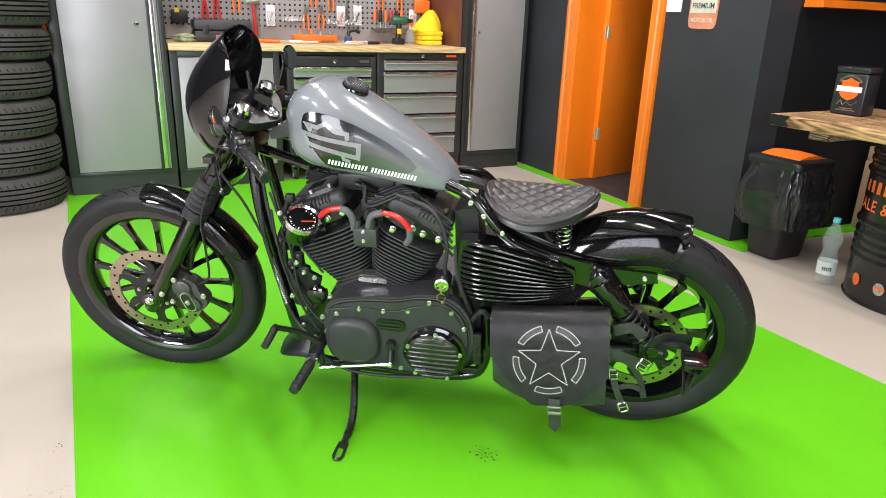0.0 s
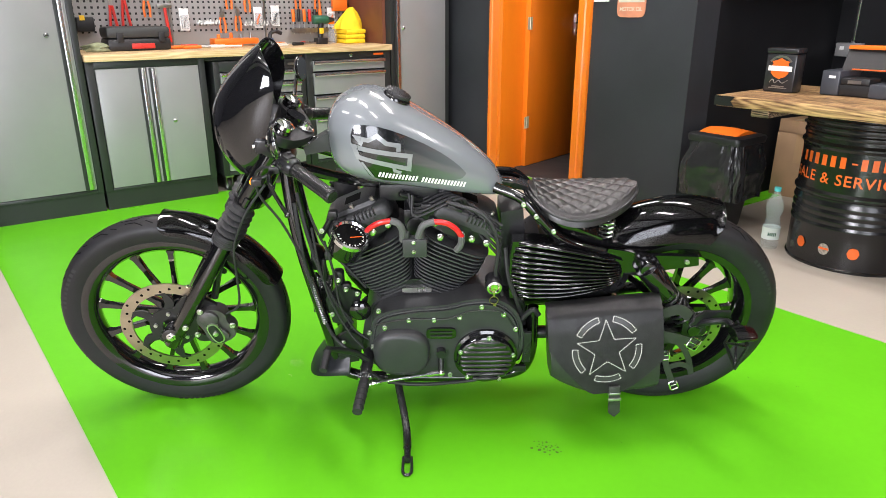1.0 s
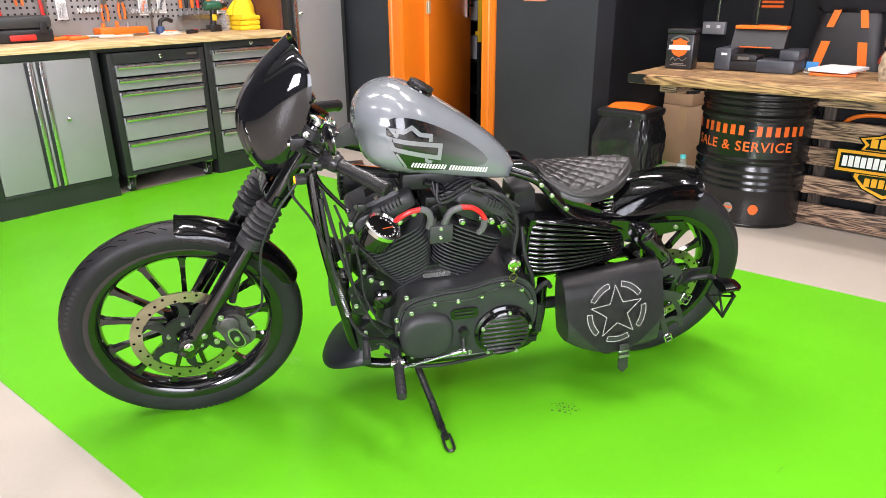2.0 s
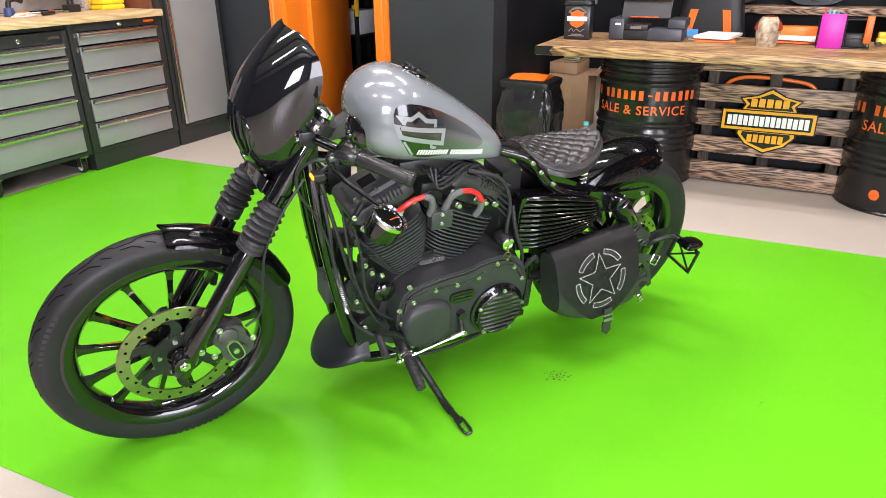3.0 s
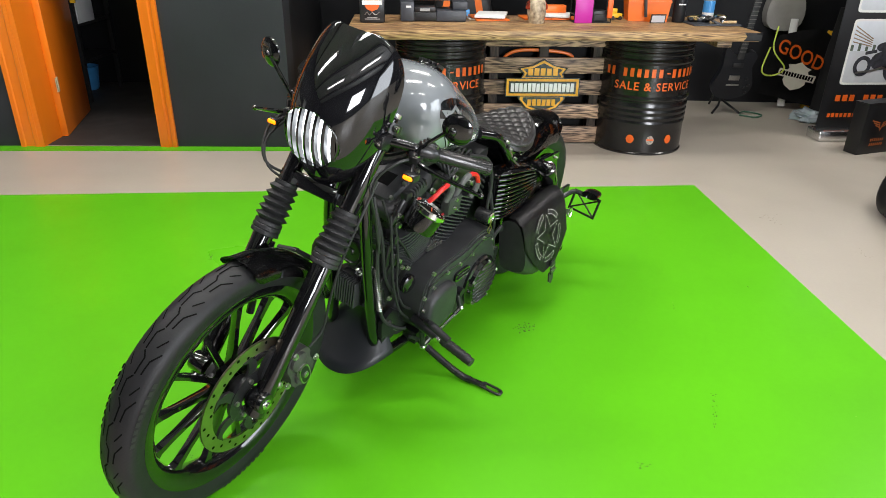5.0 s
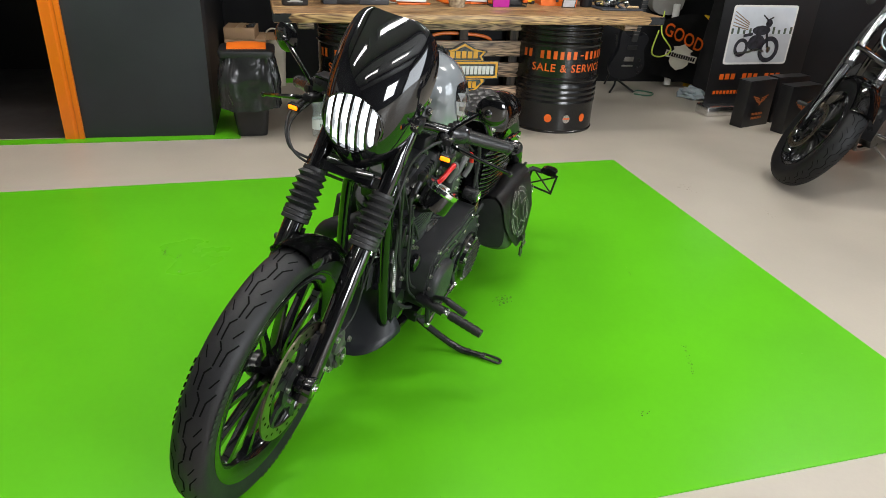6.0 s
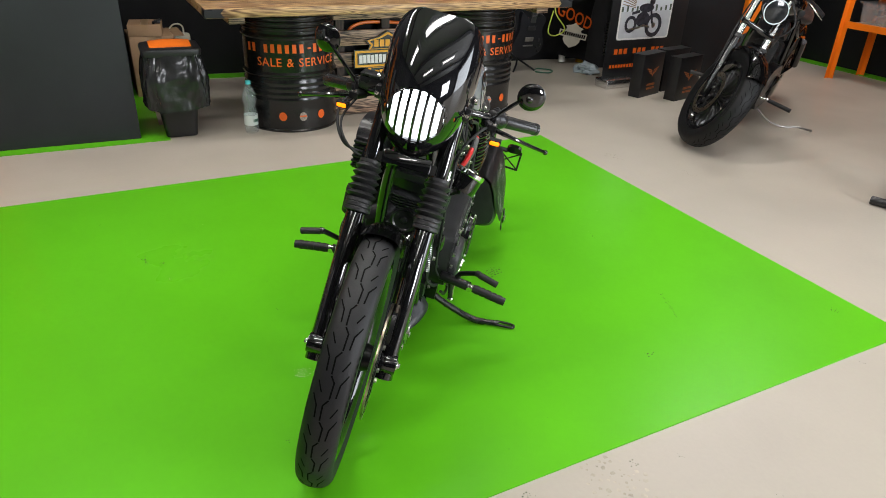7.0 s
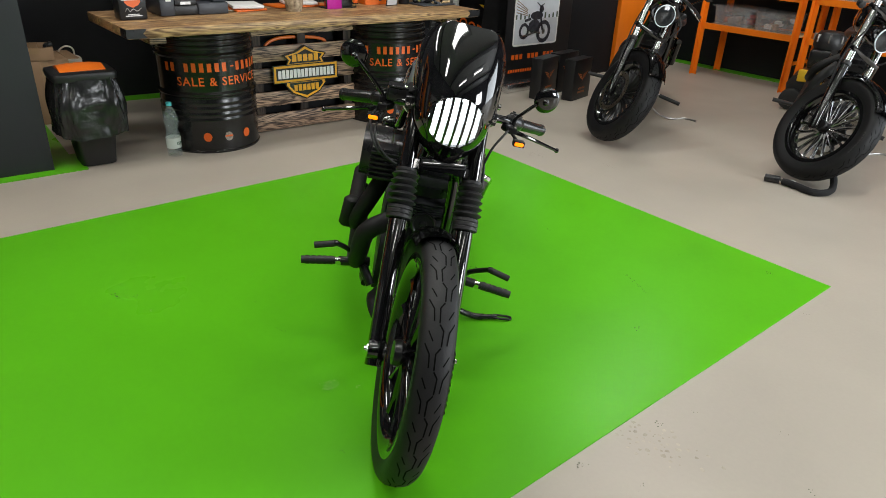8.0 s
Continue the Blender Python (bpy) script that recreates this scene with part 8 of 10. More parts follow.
def tin(x, y, rz):
    t = thing("storage_tin", "black collectors tin with an orange shield on the counter", "tin", pose(x, y, ZC, 0, 0, rz))
    part("tin_body", span(nb(), (-0.05, -0.075, 0), (0.05, 0.075, 0.185)), mat("black_printed_tin", (0.02, 0.021, 0.023), 0.3, var=0.3, scale=30, bump=0.02), t, bevel=0.010)
    part("tin_lid", span(nb(), (-0.052, -0.077, 0.1855), (0.052, 0.077, 0.212)), mat("dark_tin_lid", (0.05, 0.05, 0.055), 0.25, metal=0.6), t, bevel=0.008)
    bm = nb()
    prism(bm, [(-a * 0.28, b * 0.28 + 0.115) for a, b in up + dn[::-1]], -0.0515, -0.0505, "yz")
    part("tin_shield", bm, M_TEXTO, t, smooth=0)
    part("tin_bar", span(nb(), (-0.0530, -0.058, 0.103), (-0.0518, 0.058, 0.127)), M_WHITEP, t, smooth=0)
    bm = nb()
    tube(bm, [(-0.0515, 0.045, 0.045), (-0.0515, 0.03, 0.062), (-0.0515, 0.018, 0.045), (-0.0515, 0.0, 0.058), (-0.0515, -0.02, 0.046), (-0.0515, -0.045, 0.062)], 0.0022, 6)
    part("tin_script", bm, M_STEEL, t, smooth=50)
    for z, w in ((0.030, 0.03), (0.022, 0.045)):
        part("print_bar", span(nb(), (-0.0512, -w, z - 0.003), (-0.0503, w, z + 0.002)), M_STEEL, t, smooth=0)
    bm = nb()
    ribbon(bm, [(0.06 * math.cos(a), 0.118 + 0.055 * math.sin(a)) for a in [math.pi * (0.18 + 0.64 * i / 10) for i in range(11)]], 0.010, lambda a, b: V(-0.0512, a, b))
    part("print_arc", bm, M_STEEL, t, smooth=0)


tin(3.56, 2.245, 4)

pr = thing("label_printer", "black desktop printer with an orange lid on the counter", "printer", pose(3.74, 1.88, ZC, 0, 0, 2))
part("printer_base", span(nb(), (-0.13, -0.19, 0), (0.15, 0.19, 0.055)), M_BLACKPL, pr, bevel=0.008)
part("side_block", span(nb(), (-0.14, 0.115, 0.0), (0.10, 0.20, 0.115)), M_GREYPL, pr, bevel=0.008)
part("side_block", span(nb(), (-0.145, -0.205, 0.0), (0.10, -0.02, 0.065)), M_GREYPL, pr, bevel=0.008)
part("side_block", span(nb(), (-0.12, -0.215, 0.0655), (0.10, -0.12, 0.115)), M_GREYPL, pr, bevel=0.008)
part("paper_slot", span(nb(), (-0.134, -0.015, 0.056), (0.0, 0.112, 0.085)), M_BLACKPL, pr, bevel=0.004)
bm = nb()
prism(bm, [(-0.05, 0.115), (-0.01, 0.21), (0.005, 0.21), (-0.03, 0.112)], -0.12, 0.15, "xz")
lid = part("lid", bm, M_BLACKPL, pr, bevel=0.003)
part("lid_trim", span(nb(), (-0.03, -0.115, 0.2105), (0.06, 0.145, 0.228)), M_ORANGE_PL, pr, "orange lid edge", bevel=0.003)
part("status_strip", span(nb(), (-0.062, -0.06, 0.118), (-0.052, 0.10, 0.123)), M_TEXTO, pr, smooth=0)
part("print_label", span(nb(), (-0.1355, 0.02, 0.060), (-0.1345, 0.08, 0.076)), M_STEEL, pr, smooth=0)
part("print_label", span(nb(), (-0.1415, 0.135, 0.080), (-0.1405, 0.165, 0.092)), M_PAPER, pr, smooth=0)

# resin helmet ornament, one plain piece
bm = nb()
loops = []
for k in range(17):
    f = k / 16
    z = 0.145 * f
    r = 0.062 * math.sqrt(max(0.02, 1 - ((z - 0.085) / 0.075) ** 2)) if z > 0.085 else 0.050 + 0.012 * math.sin(f * 2.4)
    loops.append([V((r * 1.10) * math.cos(a) * (1.0 + 0.10 * max(0, -math.cos(a)) * (0.085 - z) / 0.085 if z < 0.085 else 1.0), r * 0.95 * math.sin(a), z) for a in [2 * math.pi * i / 28 for i in range(28)]])
rings(bm, loops)
orn = part("helmet_ornament", bm, mat("painted_resin_ornament", (0.62, 0.52, 0.36), 0.4, var=0.6, scale=34, col2=(0.16, 0.11, 0.07)), None, smooth=60)
orn.matrix_basis = pose(3.60, 1.24, ZC)
tagged(orn, "small helmet shaped resin ornament on the counter", "ornament")
hm = nb()
loops = []
for k in range(9):
    f = k / 8
    z = 0.080 + 0.070 * f
    r = 0.068 * math.sqrt(max(0.004, 1 - (max(0.0, z - 0.085) / 0.068) ** 2))
    loops.append([V(0.012 + r * 1.06 * math.cos(a), r * math.sin(a), z) for a in [2 * math.pi * i / 28 for i in range(28)]])
rings(hm, loops)
cap = solid("ornament_cap", hm, mat("red_painted_cap", (0.50, 0.06, 0.02), 0.25, var=0.7, scale=26, col2=(0.03, 0.02, 0.02)), "red and black painted cap on the resin ornament", "ornament cap", pose(3.60, 1.24, ZC), smooth=60)
cap.parent = orn
cap.matrix_basis = Matrix()
del cap["category"]

pp = ((3.80, 1.52, 0.30, 0.21, 8, M_ORANGE_PL, "orange paper folder"), (3.78, 1.50, 0.27, 0.19, -10, M_PAPER, "loose white papers"), (3.84, 1.16, 0.20, 0.28, 6, M_ORANGE_PL, "orange document folder"), (3.82, 1.10, 0.18, 0.22, -12, M_PAPER, "loose white papers"), (3.80, 1.02, 0.14, 0.20, 4, M_ORANGE_PL, "orange document folder"))
for k, (x, y, w, d, rz, m, lb) in enumerate(pp):
    bm = nb()
    span(bm, (-w / 2, -d / 2, 0), (w / 2, d / 2, 0.010 + 0.006 * (k % 2)))
    solid("paper_folder", bm, m, lb + " lying on the counter", "folder", pose(x, y, ZC + (0.017 if k in (1, 3) else 0.0005 * k), 0, 0, rz), group="papers on the counter", bevel=0.002)
bm = nb()
span(bm, (-0.04, -0.09, 0), (0.04, 0.09, 0.045))
solid("document_box", bm, M_ORANGE_PL, "orange printed document box behind the ornament", "box", pose(3.88, 1.10, ZC + 0.034, 0, 0, 5), bevel=0.003)
solid("blue_card", span(nb(), (-0.002, -0.03, 0), (0.002, 0.03, 0.04)), M_BLUE, "small blue card on the counter", "card", pose(3.92, 1.66, ZC, 0, 8, 0), smooth=0)
bm = nb()
rod(bm, (0, 0, 0), (0.05, 0.05, 0), 0.004, seg=8)
solid("pencil", bm, M_CANVAS, "pale pencil on the counter", "pencil", pose(3.68, 1.60, ZC + 0.004))

hd = thing("desk_organiser", "black wire desk organiser with a magenta card", "desk organiser", pose(3.66, 0.89, ZC, 0, 0, 3))
part("magenta_card", span(nb(), (-0.060, 0.005, 0.0), (-0.054, 0.115, 0.165)), M_MAGENTA, hd, bevel=0.001)
bm = nb()
for z in (0.004, 0.05, 0.14):
    for (a, b) in (((-0.05, -0.115, z), (-0.05, 0.115, z)), ((0.05, -0.115, z), (0.05, 0.115, z)), ((-0.05, -0.115, z), (0.05, -0.115, z)), ((-0.05, 0.115, z), (0.05, 0.115, z))):
        rod(bm, a, b, 0.003, seg=8)
for y in (-0.115, 0.0, 0.115):
    rod(bm, (-0.05, y, 0), (-0.05, y, 0.14), 0.003, seg=8)
    rod(bm, (0.05, y, 0), (0.05, y, 0.14), 0.003, seg=8)
span(bm, (-0.05, -0.115, 0), (0.05, 0.115, 0.006))
part("wire_frame", bm, M_BLACKPL, hd)
part("block", span(nb(), (-0.03, -0.10, 0.0065), (0.04, -0.01, 0.07)), M_BLACKPL, hd, bevel=0.004)
for y, m, h in ((0.095, M_TOOLR, 0.19), (0.075, M_BLUE, 0.185), (0.055, M_CAPB, 0.18), (0.035, M_BLUE, 0.175)):
    part("pen", rod(nb(), (0.0, y, 0.0065), (0.012, y + 0.006, h), 0.005, seg=8), m, hd)
part("cutter", span(nb(), (-0.07, -0.118, 0.03), (-0.052, -0.085, 0.16)), M_TEXTO, hd, "orange box cutter", bevel=0.005)
ty = thing("toy_loader", "small yellow toy truck on the counter", "toy", pose(3.80, 0.70, ZC, 0, 0, 10))
part("toy_body", span(nb(), (-0.02, -0.045, 0.012), (0.02, 0.03, 0.04)), M_YELLOWP, ty, bevel=0.006)
part("toy_cab", span(nb(), (-0.016, -0.01, 0.0405), (0.016, 0.026, 0.07)), M_YELLOWP, ty, bevel=0.005)
for y in (-0.03, 0.02):
    part("toy_wheel", rod(nb(), (-0.024, y, 0.012), (0.024, y, 0.012), 0.012, seg=14), M_BLACKPL, ty)
bxm = thing("orange_crate", "bright orange plastic box with dark straps", "box", pose(3.80, 0.50, ZC, 0, 0, -6))
bm = nb()
loops = []
for z, f in ((0.0, 0.86), (0.10, 0.94), (0.20, 1.0)):
    loops.append([V(x * f, y * f, z) for x, y in ((-0.10, -0.14), (0.10, -0.14), (0.10, 0.14), (-0.10, 0.14))])
rings(bm, loops)
part("crate_shell", bm, M_ORANGE_PL, bxm, bevel=0.006)
part("rib", span(nb(), (-0.106, -0.14, 0.165), (-0.098, 0.14, 0.175)), M_ORANGE_PL, bxm)
part("rib", span(nb(), (-0.104, -0.135, 0.115), (-0.094, 0.135, 0.123)), M_ORANGE_PL, bxm)
bm = nb()
tube(bm, [(-0.115, 0.02, 0.03), (-0.112, 0.03, 0.12), (-0.07, 0.03, 0.22), (0.0, 0.02, 0.235), (0.05, -0.02, 0.21)], 0.010, 8)
tube(bm, [(-0.112, -0.07, 0.20), (-0.06, -0.06, 0.25), (0.02, -0.07, 0.24)], 0.018, 8)
part("strap", bm, M_GREYD, bxm)
for k in range(3):
    part("figure_shape", lathe(nb(), [(0.022, 0.2005), (0.026, 0.22), (0.016, 0.26), (0.020, 0.28), (0.002, 0.30)], 14, pose(0.01 * k, -0.06 + 0.06 * k, 0)), M_PLASTICBAG, bxm)
ph = thing("small_photo_frame", "small standing photo card on the counter", "photo", pose(3.64, 0.47, ZC, 0, -14, 4))
part("card_edge", span(nb(), (-0.003, -0.048, 0), (0.003, 0.048, 0.055)), M_BLACKPL, ph, smooth=0)
part("card_picture", span(nb(), (-0.0042, -0.042, 0.006), (-0.0032, 0.042, 0.049)), M_PHOTO, ph, smooth=0)
fl = thing("drinking_flask", "matt black metal drinking flask on the counter", "flask", pose(3.71, 0.315, ZC))
part("flask_body", lathe(nb(), [(0.036, 0), (0.040, 0.008), (0.040, 0.19), (0.034, 0.215), (0.028, 0.225)], 28), M_SCOOP, fl)
part("flask_cap", lathe(nb(), [(0.030, 0.2255), (0.030, 0.262), (0.020, 0.272), (0.001, 0.272)], 24), M_BLACKPL, fl)
part("flask_mark", span(nb(), (-0.0425, -0.008, 0.14), (-0.0395, 0.008, 0.175)), M_WHITEP, fl, smooth=0)
part("flask_print", span(nb(), (-0.0425, -0.022, 0.105), (-0.0385, 0.022, 0.112)), M_PAPER, fl, smooth=0)
ms = thing("display_tray", "dark slate tray with small metal ornaments", "tray", pose(3.62, 0.15, ZC, 0, 0, 2))
part("slab", span(nb(), (-0.11, -0.16, 0), (0.11, 0.14, 0.010)), M_GREYPL, ms, bevel=0.003)
rnd = random.Random(5)
for k in range(8):
    x, y = rnd.uniform(-0.07, 0.07), rnd.uniform(-0.12, 0.10)
    bm = nb()
    bmesh.ops.create_icosphere(bm, subdivisions=2, radius=0.026)
    for v in bm.verts:
        v.co = V(v.co.x * 1.1, v.co.y * 1.5, v.co.z * 0.8) * (1 + 0.6 * noise.noise(v.co * 40 + V(k, 0, 0)))
    part("ornament_piece", bm, (M_CHROME, M_SATIN, M_BRASS)[k % 3], ms, place=pose(x, y, 0.030), smooth=40)
part("wooden_stick", rod(nb(), (-0.06, 0.02, 0.018), (-0.05, -0.15, 0.018), 0.008, seg=8), M_BENCH, ms)
cn = thing("spray_can", "blue and white labelled bottle on the counter", "bottle", pose(3.82, 0.085, ZC))
part("can_body", lathe(nb(), [(0.034, 0), (0.036, 0.006), (0.036, 0.05)], 24), M_PAPER, cn)
part("can_label", lathe(nb(), [(0.0365, 0.0505), (0.0365, 0.12)], 24), M_BLUE, cn)
part("can_top", lathe(nb(), [(0.035, 0.1205), (0.033, 0.16), (0.015, 0.19), (0.015, 0.21), (0.002, 0.215)], 24), M_TUB, cn)

# ---- bin, bottle, boxes and bag beside the drums ----
bn = thing("pedal_bin", "black bin with an orange flap and a loose liner", "waste bin", pose(3.625, 2.545, 0.0035) @ Matrix.Diagonal((1, 1, 0.915, 1)))
bm = nb()
loops = []
for z, sx, sy in ((0.0, 0.115, 0.092), (0.30, 0.135, 0.125), (0.505, 0.145, 0.150)):
    loops.append([V(x, y, z) for x, y in oval(0, 0, sx, sy, 28, 6)])
rings(bm, loops)
part("bin_body", bm, M_BLACKPL, bn, smooth=40)
bm = nb()
loops = []
for k in range(25):
    g = k / 24
    z = 0.200 + 0.355 * g
    loop = []
    for i in range(144):
        a = 2 * math.pi * i / 144
        c, s = math.cos(a), math.sin(a)
        q = 4.5
        x, y = math.copysign(abs(c) ** (2 / q), c), math.copysign(abs(s) ** (2 / q), s)
        # broad slanting drapes with a few sharp creases, pinched in under the rim
        drape = 0.011 * noise.noise(V(c * 3.2 + z * 3, s * 3.2, z * 4)) - 0.007 * abs(noise.noise(V(c * 6, s * 6 + z * 5, z * 9))) + 0.003 * noise.noise(V(c * 17, s * 17, z * 24))
        flare = 0.034 * (1 - g) ** 0.9 + 0.018 * math.sin(math.pi * g) ** 2
        low = 0.030 * noise.noise(V(c * 1.6, s * 1.6, 5)) * max(0.0, 1 - 2.2 * g)
        loop.append(V(x * (0.142 + flare + drape * 1.6), y * (0.158 + flare * 0.8 + drape * 1.6), z + low))
    loops.append(loop)
rings(bm, loops, caps=False)
part("liner", bm, M_PLASTICBAG, bn, "crinkled black plastic liner", smooth=60)
bm = nb()
loops = []
for z, f in ((0.530, 1.0), (0.560, 1.03), (0.572, 1.0), (0.580, 0.84)):
    loops.append([V(x, y, z) for x, y in oval(0, 0, 0.148 * f, 0.163 * f, 40, 8)])
part("bin_rim", rings(bm, loops), M_BLACKPL, bn, smooth=40)
bm = nb()
loops = []
for k in range(9):
    x = -0.10 + 0.21 * k / 8
    h = 0.578 + 0.022 * math.sin(math.pi * k / 8)
    loops.append([V(x, y, h + 0.006 * (1 - (y / 0.12) ** 2) + dz) for y, dz in ((-0.115, 0), (-0.06, 0.002), (0, 0.003), (0.06, 0.002), (0.115, 0), (0.115, -0.02), (-0.115, -0.02))])
part("flap", rings(bm, loops), M_ORANGE_PL, bn, "orange bin flap", smooth=40)

bt = thing("water_bottle", "clear plastic water bottle with an aqua cap", "bottle", pose(3.475, 2.135, 0.0))
part("bottle_body", lathe(nb(), [(0.030, 0.0), (0.040, 0.006), (0.042, 0.02), (0.042, 0.125), (0.036, 0.150), (0.031, 0.165), (0.036, 0.182), (0.043, 0.205), (0.041, 0.240), (0.028, 0.275), (0.015, 0.298), (0.014, 0.306)], 28, caps=False), M_BOTTLE, bt)
part("bottle_label", lathe(nb(), [(0.0428, 0.055), (0.0428, 0.118)], 28, caps=False), M_LABEL, bt)
part("bottle_cap", lathe(nb(), [(0.016, 0.3065), (0.016, 0.326), (0.001, 0.327)], 18), M_CAPB, bt)
bm = nb()
for k in range(5):
    t = math.pi * 1.18 + (k - 2) * 0.20
    vs = [bm.verts.new(V(0.0436 * math.cos(u), 0.0436 * math.sin(u), z)) for u, z in ((t, 0.076), (t + 0.14, 0.076), (t + 0.14, 0.094), (t, 0.094))]
    bm.faces.new(vs)
part("label_bars", bm, M_DGREEN, bt, smooth=0)


def carton(name, label, x, y, z, sx, sy, sz, rz, open_flap=False):
    t = thing(name, label, "cardboard box", pose(x, y, z, 0, 0, rz), group="cartons in the alcove")
    part("carton_body", span(nb(), (-sx / 2, -sy / 2, 0), (sx / 2, sy / 2, sz)), M_CARD, t, bevel=0.003)
    part("tape", span(nb(), (-sx / 2 - 0.0012, -0.025, sz * 0.55), (-sx / 2 - 0.0004, 0.025, sz)), M_TAPE, t, smooth=0)
    part("tape", span(nb(), (-sx / 2 - 0.001, -0.025, sz + 0.0004), (sx / 2, 0.025, sz + 0.0012)), M_TAPE, t, smooth=0)
    if open_flap:
        part("carton_flap", span(nb(), (-sx / 2, -sy / 2 - 0.07, sz - 0.004), (sx / 2, -sy / 2 - 0.002, sz)), M_CARD, t, smooth=0)
    return t


carton("carton", "taped brown cardboard box on the alcove floor", 4.72, 2.60, 0, 0.34, 0.30, 0.42, 3, True)
carton("carton", "small brown cardboard box on another box", 4.66, 2.62, 0.4225, 0.24, 0.22, 0.08, -6)
bm = nb()
rod(bm, (-0.05, 0.03, 0.012), (0.05, -0.02, 0.014), 0.011, seg=8)
box(bm, (0.0, 0.0, 0.012), (0.05, 0.04, 0.02))
solid("black_bracket", bm, M_BLACKPL, "small black metal bracket on the cardboard box", "bracket", pose(4.58, 2.54, 0.504), bevel=0.002)
cb = thing("canvas_bag", "upright cream canvas bag with rope handles", "bag", pose(4.92, 2.40, 0.003))
bm = nb()
loops = []
for k in range(10):
    f = k / 9
    loops.append([V(x * (1 + 0.10 * noise.noise(V(x * 20, y * 20, f * 4))), y * (1 + 0.10 * noise.noise(V(y * 20, x * 20, f * 5 + 3))), 0.36 * f) for x, y in oval(0, 0, 0.075 + 0.012 * f, 0.085 + 0.012 * f, 28, 4)])
rings(bm, loops)
part("bag_body", bm, M_CANVAS, cb, smooth=60)
bm = nb()
tube(bm, [(-0.06, -0.05, 0.35), (-0.07, -0.045, 0.43), (-0.07, 0.0, 0.45), (-0.07, 0.045, 0.42), (-0.06, 0.05, 0.35)], 0.006, 8)
part("rope_handle", bm, M_CANVAS, cb)

# ---- alcove wall fittings ----
bm = nb()
span(bm, (3.79, 2.665, 1.262), (5.10, 2.779, 1.300))
solid("wall_shelf", bm, M_ORANGE, "orange painted shelf on the alcove wall", "shelf", smooth=0)
sk = thing("wall_socket", "grey double socket with a conduit on the black wall", "socket", BACK @ pose(0.0, -0.12, 0.92))
part("socket_plate", span(nb(), (-0.045, -0.085, -0.045), (0.0005, 0.085, 0.045)), M_CABG, sk, bevel=0.006)
part("conduit", span(nb(), (-0.022, -0.022, 0.0455), (0.0005, -0.002, 2.5)), M_ALU, sk, bevel=0.004)
for y in (-0.04, 0.04):
    part("switch", span(nb(), (-0.049, y - 0.014, 0.0), (-0.0455, y + 0.014, 0.022)), M_PAPER, sk, smooth=0)
sk = thing("cable_conduit", "pale metal conduit running up the black wall", "conduit", BACK @ pose(0.0, -0.42, 0.94))
part("conduit_pipe", span(nb(), (-0.022, -0.014, 0.0), (0.0005, 0.014, 2.5)), M_ALU, sk, bevel=0.004)
ws = thing("plank_shelf", "scorched plank shelf on the block wall", "shelf", BACK @ pose(-0.22, -2.9, 0.855))
part("plank", span(nb(), (0.0, 0.0, 0.0), (0.232, 1.95, 0.05)), M_BURNT, ws, bevel=0.005)
for y in (0.25, 1.70):
    part("shelf_bracket", span(nb(), (0.02, y - 0.015, -0.14), (0.231, y + 0.015, -0.001)), M_SATIN, ws, bevel=0.002)


def pannier(m, label):
    """Studded leather throw-over bag with a buckled strap."""
    t = thing("leather_pannier", label, "leather bag", m, group="leather bags on the wall shelf")
    out = soft([(-0.20, 0.30), (0.20, 0.30), (0.225, 0.12), (0.15, 0.02), (0.0, 0.0), (-0.15, 0.02), (-0.225, 0.12)], 2)
    part("pouch", prism(nb(), out, -0.02, 0.11, "yz"), M_LEATHER2, t, bevel=0.015)
    flap_o = soft([(-0.205, 0.335), (0.205, 0.335), (0.235, 0.18), (0.10, 0.09), (0.0, 0.075), (-0.10, 0.09), (-0.235, 0.18)], 2)
    part("flap", prism(nb(), flap_o, -0.034, -0.0205, "yz"), M_LEATHER2, t, bevel=0.005)
    part("strap", span(nb(), (-0.042, -0.022, 0.03), (-0.0345, 0.022, 0.30)), M_LEATHER2, t, bevel=0.002)
    bm = nb()
    for a, b in (((-0.03, 0.10), (0.03, 0.10)), ((-0.03, 0.165), (0.03, 0.165)), ((-0.03, 0.10), (-0.03, 0.165)), ((0.03, 0.10), (0.03, 0.165)), ((0, 0.10), (0, 0.165))):
        rod(bm, (-0.046, *a), (-0.046, *b), 0.006, seg=8)
    part("buckle", bm, M_CHROME, t)
    st = nb()
    for i, (y, z) in enumerate(flap_o[::2]):
        if z < 0.32:
            bmesh.ops.create_icosphere(st, subdivisions=1, radius=0.0055, matrix=Matrix.Translation((-0.036, y * 0.93, 0.20 + (z - 0.20) * 0.90)))
    part("stud", st, M_CHROME, t)


M_LEATHER2 = mat("slate_black_leather", (0.030, 0.033, 0.040), 0.38, var=0.15, scale=20, fine=300, bump=0.25)
pannier(BACK @ pose(-0.15, -1.23, 0.906, 0, 6, 0), "black studded leather side bag on the wall shelf")
pannier(BACK @ pose(-0.15, -1.75, 0.906, 0, 6, 0), "black studded leather side bag on the wall shelf")
bx2 = solid("shelf_carton", span(nb(), (-0.09, -0.12, 0), (0.09, 0.12, 0.10)), M_PHOTO, "pale printed box on the wall shelf", "box", BACK @ pose(-0.11, -2.30, 0.906), bevel=0.003)
wp = thing("work_apron", "black shirt with orange prints hanging on the wall", "shirt", BACK @ pose(-0.01, -0.52, 0.82))
part("cloth", prism(nb(), soft([(-0.13, 0.0), (0.13, 0.0), (0.14, 0.55), (0.05, 0.60), (-0.05, 0.60), (-0.14, 0.55)], 1), -0.012, 0.018, "yz"), M_CLOTH, wp, bevel=0.004)
